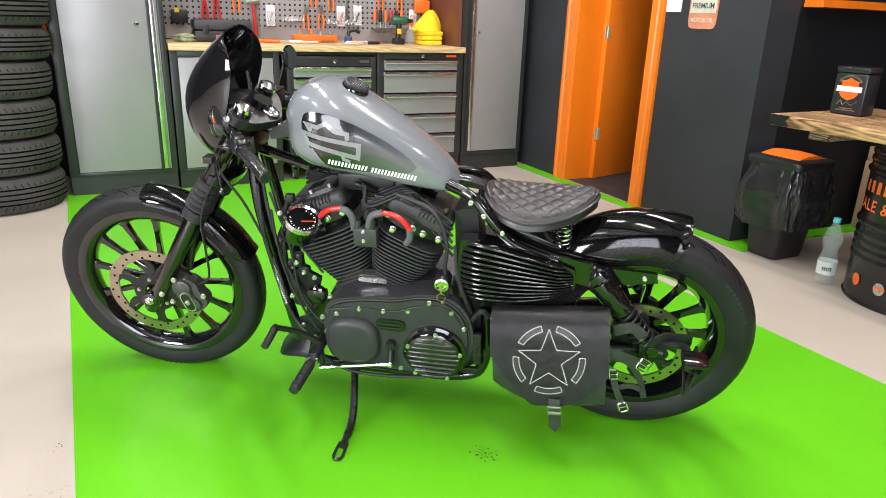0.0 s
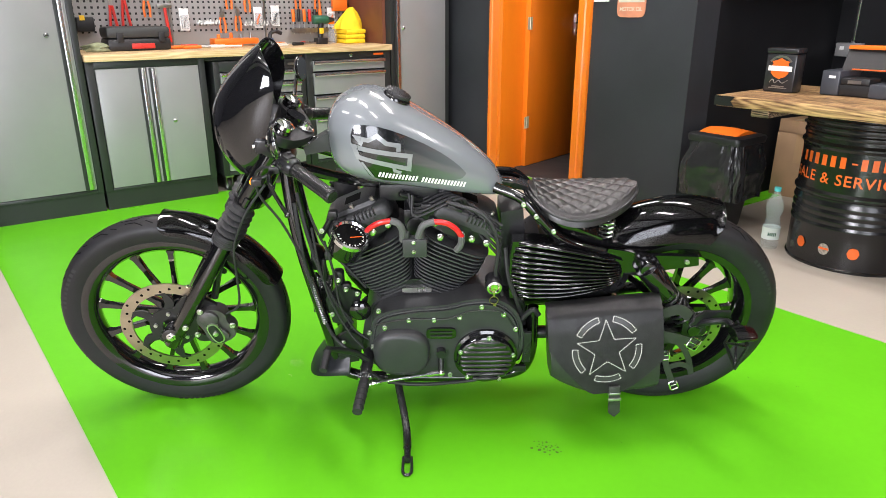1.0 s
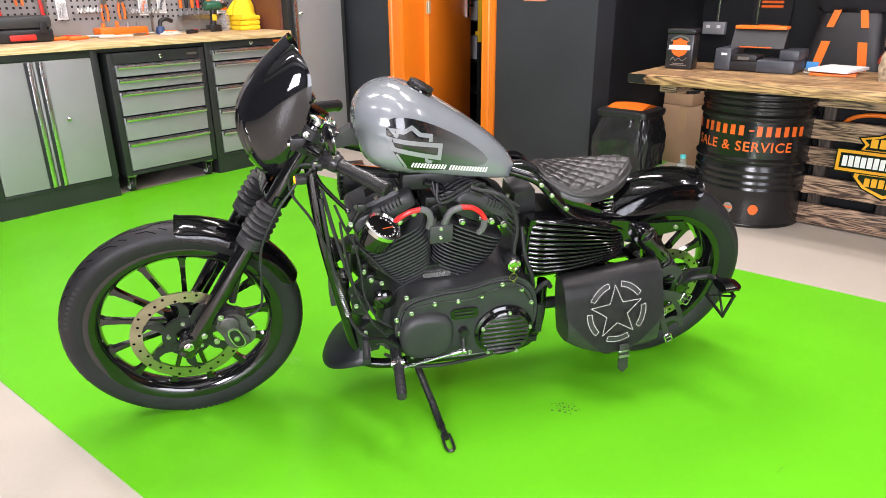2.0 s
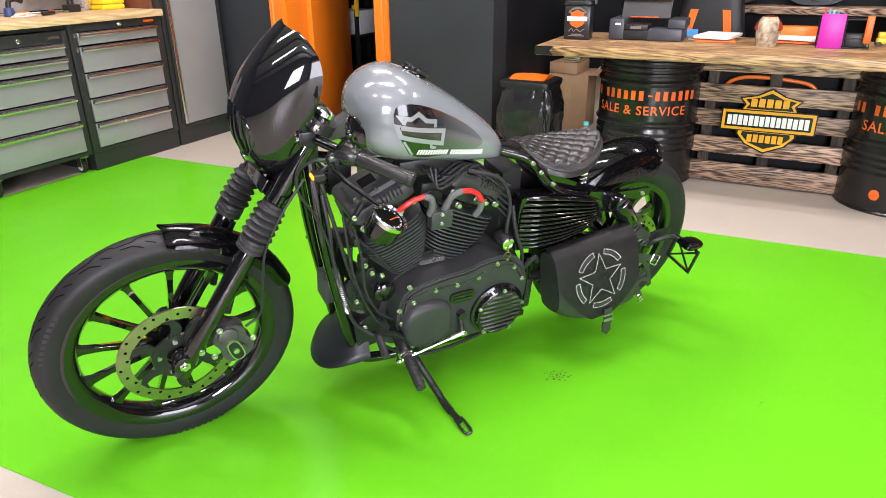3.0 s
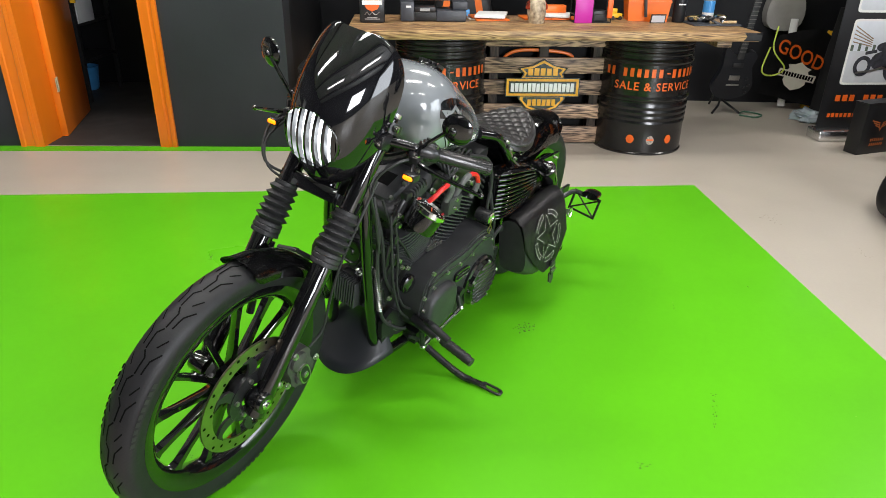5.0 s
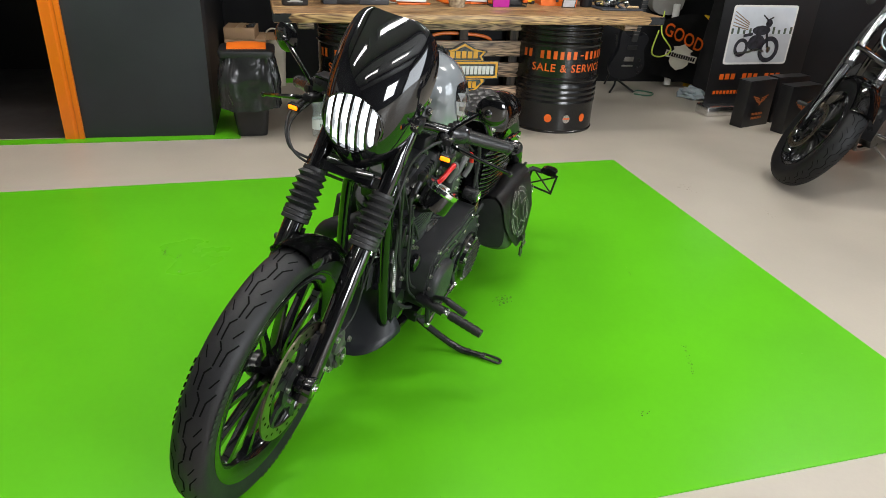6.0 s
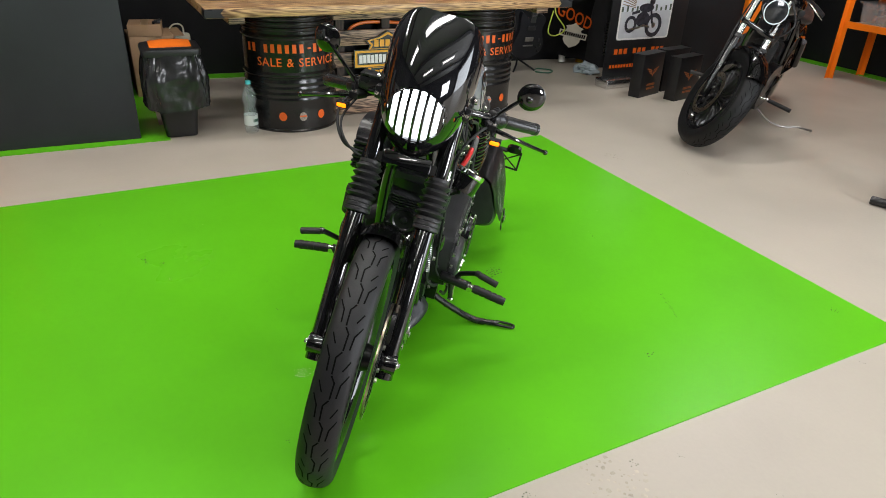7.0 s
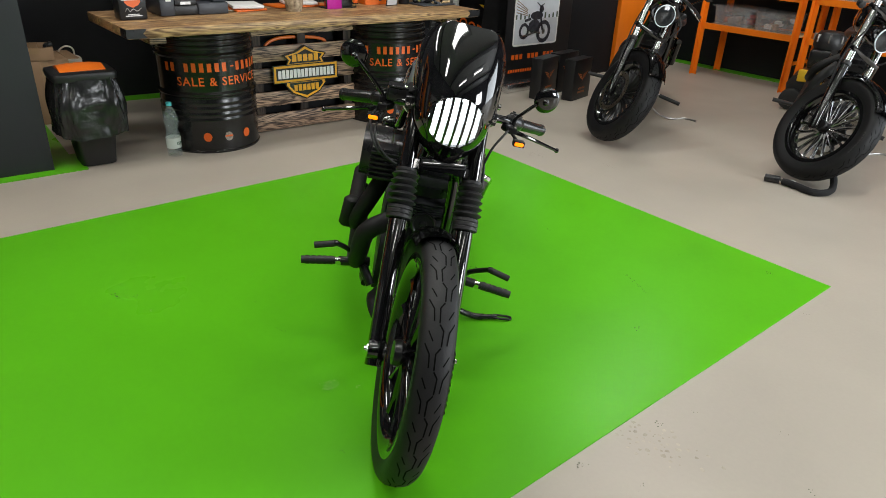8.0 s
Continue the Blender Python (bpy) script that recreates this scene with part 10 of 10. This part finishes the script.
# ---- two more parked motorcycles ----
def parked_bike(m, label, steer, light, fork_m, spoke_m, extra):
    B = thing("parked_motorcycle", label, "motorcycle", m, group="parked motorcycles")
    foot, top = V(0.0, 0, 0.30), V(-0.40, 0, 0.98)
    ax = (top - foot).normalized()
    S = Matrix.Translation(foot) @ Matrix.Rotation(radians(steer), 4, ax) @ Matrix.Translation(-foot)

    def steered(name, bm, material, lb="", **k):
        bmesh.ops.transform(bm, matrix=S, verts=bm.verts)
        return part(name, bm, material, B, lb, **k)
    w = wheel(B, "front_wheel", (0, 0, 0.325), 0.327, 0.060, 0.222, extra.get("spokes", 18), extra.get("disc", -0.080), 0.140, M_GLOSS, "black rubber front tyre", 20, spoke_m, slim=0.006)
    w.matrix_basis = S @ w.matrix_basis
    wheel(B, "rear_wheel", (-1.52, 0, 0.325), 0.328, 0.072, 0.205, 13, 0.09, 0.13, M_GLOSS, "black rubber rear tyre", 20)
    for s in (1, -1):
        y = s * 0.098
        a, b, c = foot + ax * -0.02, foot + ax * 0.40, foot + ax * 0.80
        steered("fork_leg", rod(nb(), a + V(0, y, 0), b + V(0, y, 0), 0.026, seg=18), M_GLOSS, "gloss black fork leg", bevel=0.002)
        steered("fork_tube", rod(nb(), b + V(0, y, 0), c + V(0, y, 0), 0.021, seg=18), fork_m, "chrome fork tube")
        steered("fork_collar", rod(nb(), b + V(0, y, 0) - ax * 0.012, b + V(0, y, 0) + ax * 0.012, 0.029, seg=18), M_SATIN)
        # bar, grips, levers, signals, mirrors
        bm = nb()
        tube(bm, [(-0.40, 0, 1.00), (-0.40, s * 0.10, 1.01), (-0.42, s * 0.20, 1.00), (-0.50, s * 0.36, 0.97)], 0.0125, 10)
        steered("handlebar", bm, M_SATIN)
        steered("grip", rod(nb(), (-0.455, s * 0.27, 0.986), (-0.515, s * 0.39, 0.963), 0.018, seg=14), M_BOOT)
        steered("lever", tube(nb(), [(-0.42, s * 0.22, 0.985), (-0.40, s * 0.28, 0.97), (-0.44, s * 0.37, 0.95)], 0.006, 8), M_CHROME)
        bm = nb()
        tube(bm, [(-0.43, s * 0.22, 1.0), (-0.42, s * 0.26, 1.06), (-0.42, s * 0.29, 1.10)], 0.005, 8)
        lathe(bm, [(0.002, -0.016), (0.04, -0.008), (0.045, 0.0), (0.045, 0.004)], 24, Matrix.Translation((-0.42, s * 0.30, 1.12)) @ frame_along((-1, 0, 0.1)))
        steered("mirror", bm, M_GLOSS)
        sgl = steered("turn_signal", rod(nb(), (-0.40, s * 0.20, 0.92), (-0.36, s * 0.20, 0.92), 0.017, 0.022, 16), M_SATIN, bevel=0.003)
    for f in (0.50, 0.76):
        c = foot + ax * f
        bm = nb()
        box(bm, (c.x, 0, c.z), (0.06, 0.25, 0.028), None)
        steered("triple_tree", bm, M_GLOSS, bevel=0.006)
    # fender
    loops = []
    for k in range(21):
        t = radians(48 + 92 * k / 20)
        loops.append([V(0.345 * math.cos(t) * (1 - 0.10 * (1 - math.cos(i / 6 * math.pi / 2))), 0.070 * math.sin(i / 6 * math.pi / 2), 0.325 + 0.345 * math.sin(t) * (1 - 0.10 * (1 - math.cos(i / 6 * math.pi / 2)))) for i in range(-6, 7)])
    bm = nb()
    rings(bm, loops, closed=False, caps=False)
    bmesh.ops.solidify(bm, geom=bm.faces[:], thickness=0.004)
    steered("front_fender", bm, M_GLOSS, "gloss black front fender", smooth=50)
    # headlight
    mh = Matrix.Translation((-0.235, 0, 0.865)) @ pose(0, 0, 0, 0, 84, 0)
    bm = nb()
    lathe(bm, [(0.02, -0.13), (0.050, -0.11), (0.066, -0.05), (0.071, 0.0), (0.071, 0.012)], 32, mh)
    h = steered("headlight", bm, M_GLOSS, "round headlight in a black shell")
    bm = nb()
    lathe(bm, [(0.071, 0.006), (0.0745, 0.012), (0.073, 0.018), (0.0695, 0.017), (0.068, 0.012)], 32, mh, wrap=True)
    bmesh.ops.transform(bm, matrix=S, verts=bm.verts)
    part("headlight_rim", bm, M_HALO, h, "lit white light ring")
    bm = nb()
    lathe(bm, [(0.069, 0.013), (0.05, 0.018), (0.03, 0.021), (0.001, 0.022)], 32, mh)
    bmesh.ops.transform(bm, matrix=S, verts=bm.verts)
    part("headlight_lens", bm, light, h)
    # tank, seat, frame, engine
    loops = []
    for u, zt, zb, b in ((-0.50, 0.93, 0.90, 0.03), (-0.515, 0.975, 0.84, 0.09), (-0.57, 1.00, 0.80, 0.125), (-0.66, 1.0, 0.785, 0.14), (-0.78, 0.965, 0.77, 0.13), (-0.90, 0.90, 0.76, 0.10), (-0.99, 0.83, 0.75, 0.06), (-1.01, 0.79, 0.76, 0.02)):
        loops.append([V(u, y, z) for y, z in oval(0, (zt + zb) / 2, b, (zt - zb) / 2, 28, 2.6)])
    part("fuel_tank", rings(nb(), loops), M_GLOSS, B, "gloss black fuel tank", smooth=60)
    loops = []
    for u, z, b, hh in ((-0.98, 0.76, 0.08, 0.03), (-1.08, 0.735, 0.13, 0.035), (-1.22, 0.725, 0.15, 0.038), (-1.34, 0.74, 0.13, 0.04), (-1.44, 0.77, 0.08, 0.03)):
        loops.append([V(u, y, zz) for y, zz in oval(0, z, b, hh, 24, 3)])
    part("seat", rings(nb(), loops), M_LEATHER, B, "black leather seat", smooth=60)
    bm = nb()
    for s in (1, -1):
        tube(bm, [(-0.40, s * 0.04, 0.86), (-0.42, s * 0.07, 0.60), (-0.47, s * 0.08, 0.25), (-0.56, s * 0.09, 0.16), (-1.0, s * 0.1, 0.16), (-1.06, s * 0.1, 0.4), (-1.0, s * 0.09, 0.74)], 0.017, 10)
        tube(bm, [(-1.0, s * 0.09, 0.74), (-1.15, s * 0.11, 0.62), (-1.5, s * 0.11, 0.56)], 0.015, 10)
        tube(bm, [(-1.02, s * 0.09, 0.30), (-1.52, s * 0.115, 0.325)], 0.018, 10, n=0)
        rod(bm, (-1.48, s * 0.14, 0.36), (-1.34, s * 0.14, 0.56), 0.028)
    part("bike_frame", bm, M_GLOSS, B, "black frame tubes")
    bm = nb()
    prism(bm, soft([(-0.55, 0.17), (-0.58, 0.40), (-0.72, 0.45), (-1.0, 0.44), (-1.04, 0.22), (-0.9, 0.16)], 1), -0.12, 0.14)
    part("crankcase", bm, M_SATIN, B, bevel=0.012)
    bm = nb()
    lathe(bm, [(0.085, 0), (0.085, 0.02), (0.07, 0.03), (0.001, 0.032)], 28, pose(-0.92, 0.135, 0.28, -90, 0, 0))
    part("derby_cover", bm, M_GLOSS, B)
    fin_stack(B, (-0.66, 0, 0.44), (0.40, 0, 0.92), 12, 0.015, 0.13, 0.18, 0.16, 0.20, "front_cylinder")
    fin_stack(B, (-0.77, 0, 0.44), (-0.40, 0, 0.92), 12, 0.015, 0.13, 0.18, 0.16, 0.20, "rear_cylinder")
    for x, t in ((-0.585, 23.5), (-0.845, -23.5)):
        bm = nb()
        box(bm, (0, 0, 0.03), (0.18, 0.17, 0.10), pose(x, 0, 0.64, 0, t, 0))
        part("rocker_box", bm, M_SATIN, B, bevel=0.02)
    bm = nb()
    tube(bm, [(-0.53, -0.10, 0.60), (-0.47, -0.16, 0.50), (-0.52, -0.19, 0.32), (-0.75, -0.2, 0.26), (-1.5, -0.2, 0.30)], 0.030, 14)
    tube(bm, [(-0.90, -0.10, 0.60), (-0.88, -0.2, 0.50), (-1.0, -0.22, 0.40), (-1.5, -0.21, 0.40)], 0.030, 14)
    part("exhaust_pipe", bm, M_PIPE, B)
    for s in (1, -1):
        part("foot_peg", rod(nb(), (-0.60, s * 0.20, 0.27), (-0.59, s * 0.36, 0.26), 0.014, seg=12), M_BOOT, B)
        part("peg_arm", rod(nb(), (-0.60, s * 0.10, 0.27), (-0.60, s * 0.22, 0.27), 0.012, seg=12), M_CHROME, B)
    loops = []
    for k in range(21):
        t = radians(35 + 100 * k / 20)
        loops.append([V(-1.52 + 0.365 * math.cos(t) * (1 - 0.2 * (1 - math.cos(i / 6 * math.pi / 2))), 0.09 * math.sin(i / 6 * math.pi / 2), 0.325 + 0.365 * math.sin(t) * (1 - 0.2 * (1 - math.cos(i / 6 * math.pi / 2)))) for i in range(-6, 7)])
    bm = nb()
    rings(bm, loops, closed=False, caps=False)
    bmesh.ops.solidify(bm, geom=bm.faces[:], thickness=0.004)
    part("rear_fender", bm, M_GLOSS, B, smooth=50)
    bm = nb()
    tube(bm, [(-0.80, 0.11, 0.15), (-0.80, 0.24, 0.09), (-0.82, 0.34, 0.082), (-0.90, 0.42, 0.094), (-0.86, 0.52, 0.118)], 0.008, 8)
    part("side_stand", bm, M_STEEL, B, "bare metal side stand")
    bm = nb()
    tube(bm, [(-0.36, 0.1, 0.95), (-0.24, 0.16, 0.86), (-0.26, 0.13, 0.74), (-0.36, 0.08, 0.66)], 0.005, 8)
    tube(bm, [(-0.36, -0.1, 0.95), (-0.23, -0.16, 0.84), (-0.25, -0.13, 0.70), (-0.14, -0.12, 0.50)], 0.005, 8)
    steered("cable", bm, M_BOOT)
    for o in B.children_recursive:
        if o.name.startswith("tyre"):
            o.data.materials[0] = M_RUBBERD
    return B, S


M_HALO = glow("white_light_ring", (0.75, 0.82, 0.88), 0.12)
M_RUBBERD = mat("dark_tyre_rubber", (0.007, 0.007, 0.008), 0.55, var=0.25, scale=9, fine=160, bump=0.2, spec=0.3)
M_LENS = mat("clear_headlight_glass", (0.02, 0.022, 0.024), 0.10, metal=0.0, var=0.3, scale=30, bump=0)
M_SPOKE = mat("dark_edge_spoke", (0.20, 0.20, 0.205), 0.20, metal=1.0, var=0.1, bump=0)
parked_bike(pose(2.35, -0.49, 0, -12, 0, 119), "black motorcycle with chrome fork tubes parked by the banner", 37, M_LENS, M_CHROME, M_SATIN, {"spokes": 20})
b3, s3 = parked_bike(pose(1.175, -0.925, 0, -12, 0, 112), "black motorcycle with bright spokes parked by the racks", 46, M_LENS, M_CHROME, M_SPOKE, {"spokes": 18, "disc": 0.080})
bm = nb()
tube(bm, [(1.16, -0.70, 0.022), (1.08, -0.695, 0.021), (0.965, -0.675, 0.021), (0.915, -0.77, 0.022), (0.945, -0.86, 0.06), (1.00, -0.90, 0.12), (1.06, -0.92, 0.17)], 0.020, 10)
solid("wheel_lock", bm, M_CLOTH, "black sleeved chain lock lying through the wheel", "lock")
lh = thing("padlock", "black lock barrel with steel links on the floor", "lock", pose(1.225, -0.680, 0, 0, 0, 20))
part("barrel", rod(nb(), (-0.05, 0, 0.024), (0.035, 0, 0.024), 0.023, seg=16), M_SATIN, lh, bevel=0.003)
for k in range(3):
    c = [(-0.072 - 0.022 * k + 0.018 * math.cos(2 * math.pi * i / 14), (0.013 * math.sin(2 * math.pi * i / 14)) * (1 if k % 2 else 0.35), 0.026 + (0.012 * math.sin(2 * math.pi * i / 14)) * (0.35 if k % 2 else 1)) for i in range(14)]
    part("chain_link", tube(nb(), c, 0.0045, 8, n=0, closed=True), M_STEEL, lh)
# yellow toy-coloured machine part behind
yb = thing("yellow_mower", "yellow and black machine standing by the racks", "machine", pose(2.05, -2.84, 0, 0, 0, 20))
part("deck", prism(nb(), soft([(-0.22, 0.12), (0.22, 0.12), (0.24, 0.24), (0.10, 0.34), (-0.14, 0.34), (-0.24, 0.24)], 1), -0.16, 0.16), M_BLACKPL, yb, bevel=0.01)
part("hood", span(nb(), (-0.16, 0.161, 0.24), (0.16, 0.20, 0.34)), M_YELLOWP, yb, bevel=0.012)
for x in (-0.17, 0.17):
    for y in (-0.2, 0.2):
        part("machine_wheel", rod(nb(), (x, y - 0.025, 0.09), (x, y + 0.025, 0.09), 0.09, seg=20), M_BOOT, yb, bevel=0.01)
part("engine_block", span(nb(), (-0.12, -0.13, 0.341), (0.12, 0.13, 0.50)), M_SATIN, yb, bevel=0.02)
part("engine_shroud", lathe(nb(), [(0.11, 0), (0.125, 0.03), (0.12, 0.10), (0.09, 0.14), (0.02, 0.15)], 32, pose(0, 0, 0.50)), M_BLACKPL, yb)
for k in range(8):
    part("shroud_fin", span(nb(), (0.095, -0.006, 0.56), (0.132, 0.006, 0.62)), M_STEEL, yb, bevel=0.002, place=pose(0, 0, 0, 0, 0, 45 * k))

# ---- marks on the painted floor ----
def scuff(x, y, r, n, material, seed, name="floor_mark", label="small dark scuff on the green floor", elong=1.0, rz=0.0, z=0.0040):
    """A patch of small separate flecks that don't overlap."""
    rn = random.Random(seed)
    bm, done = nb(), []
    for k in range(n * 6):
        cx, cy = rn.gauss(0, r * 0.55 * elong), rn.gauss(0, r * 0.55)
        q = rn.uniform(0.05, 0.15) * r if material in (M_CHIP, M_STAIN3) and n > 25 else rn.uniform(0.08, 0.26) * r
        if len(done) >= n or any((cx - a) ** 2 + (cy - b) ** 2 < (q * 1.3 + c * 1.3) ** 2 for a, b, c in done):
            continue
        done.append((cx, cy, q))
        pts = [(cx + q * (0.6 + 0.6 * rn.random()) * math.cos(a), cy + q * (0.6 + 0.6 * rn.random()) * math.sin(a)) for a in [2 * math.pi * i / 7 for i in range(7)]]
        bm.faces.new([bm.verts.new(V(a, b, 0)) for a, b in pts])
    solid(name, bm, material, label, "floor mark", pose(x, y, z, 0, 0, rz), kind="structure", smooth=0)


scuff(1.32, 1.576, 0.022, 60, M_STAINL, 1)
scuff(1.90, 2.865, 0.018, 9, M_STAIN, 2, elong=2)
scuff(1.86, 2.80, 0.012, 5, M_STAIN, 3)
scuff(1.718, 2.785, 0.008, 5, M_CHIP, 4, label="pale paint chip on the green floor")
scuff(0.621, 1.349, 0.012, 8, M_STAIN, 5)
scuff(0.575, 0.485, 0.014, 9, M_STAIN, 6)
scuff(0.86, 1.06, 0.010, 26, M_STAIN, 7, elong=8, rz=-20, label="line of dark scratches on the green floor")
scuff(1.45, 0.98, 0.008, 8, M_STAIN, 8, elong=3)
scuff(0.25, 2.05, 0.012, 8, M_STAIN, 9)
scuff(1.62, 0.62, 0.006, 5, M_STAIN, 10)
scuff(0.95, 2.46, 0.020, 34, M_CHIP, 11, label="pale scratched patch on the green floor")
scuff(0.90, 2.39, 0.008, 6, M_CHIP, 12, label="pale scratched patch on the green floor")
scuff(1.57, 2.44, 0.008, 4, M_STAIN, 16)
scuff(0.67, 2.57, 0.007, 4, M_STAIN, 17)
scuff(1.33, 2.44, 0.006, 9, M_STAIN, 18, elong=4, rz=20)
scuff(2.35, 0.18, 0.03, 20, M_STAIN2, 14, elong=2, label="faint brown mark on the beige floor", z=0.0008)
scuff(1.95, -0.05, 0.02, 18, M_STAIN2, 15, elong=3, label="faint brown mark on the beige floor", z=0.0008)
scuff(0.19, 1.81, 0.060, 60, M_STAIN3, 22, elong=1.6, rz=25, label="brown dirt patch on the beige floor", z=0.0008)
scuff(0.23, 1.73, 0.012, 7, M_STAIN, 23, label="dark scratch on the beige floor", z=0.0010)
for k, (x, y) in enumerate(((0.20, 1.59), (-0.01, 1.45), (0.10, 1.98), (-0.18, 1.61), (0.30, 0.69))):
    scuff(x, y, 0.008, 4, M_STAIN, 24 + k, elong=2, rz=50 * k, label="small dark speck on the beige floor", z=0.0008)
rn = random.Random(21)
for k in range(26):
    x, y = rn.uniform(0.4, 2.6), rn.uniform(0.5, 4.6)
    scuff(x, y, 0.004, 3, M_STAIN if k % 3 else M_CHIP, 40 + k, label="tiny speck on the green floor")
for k in range(30):
    x, y = rn.uniform(-2.0, 3.2), rn.uniform(-2.5, 4.5)
    if not (0.1 < x < 2.9 and 0.3 < y < 5):
        scuff(x, y, rn.uniform(0.003, 0.007), 4, M_STAIN2, 80 + k, label="faint speck on the beige floor", z=0.0008)
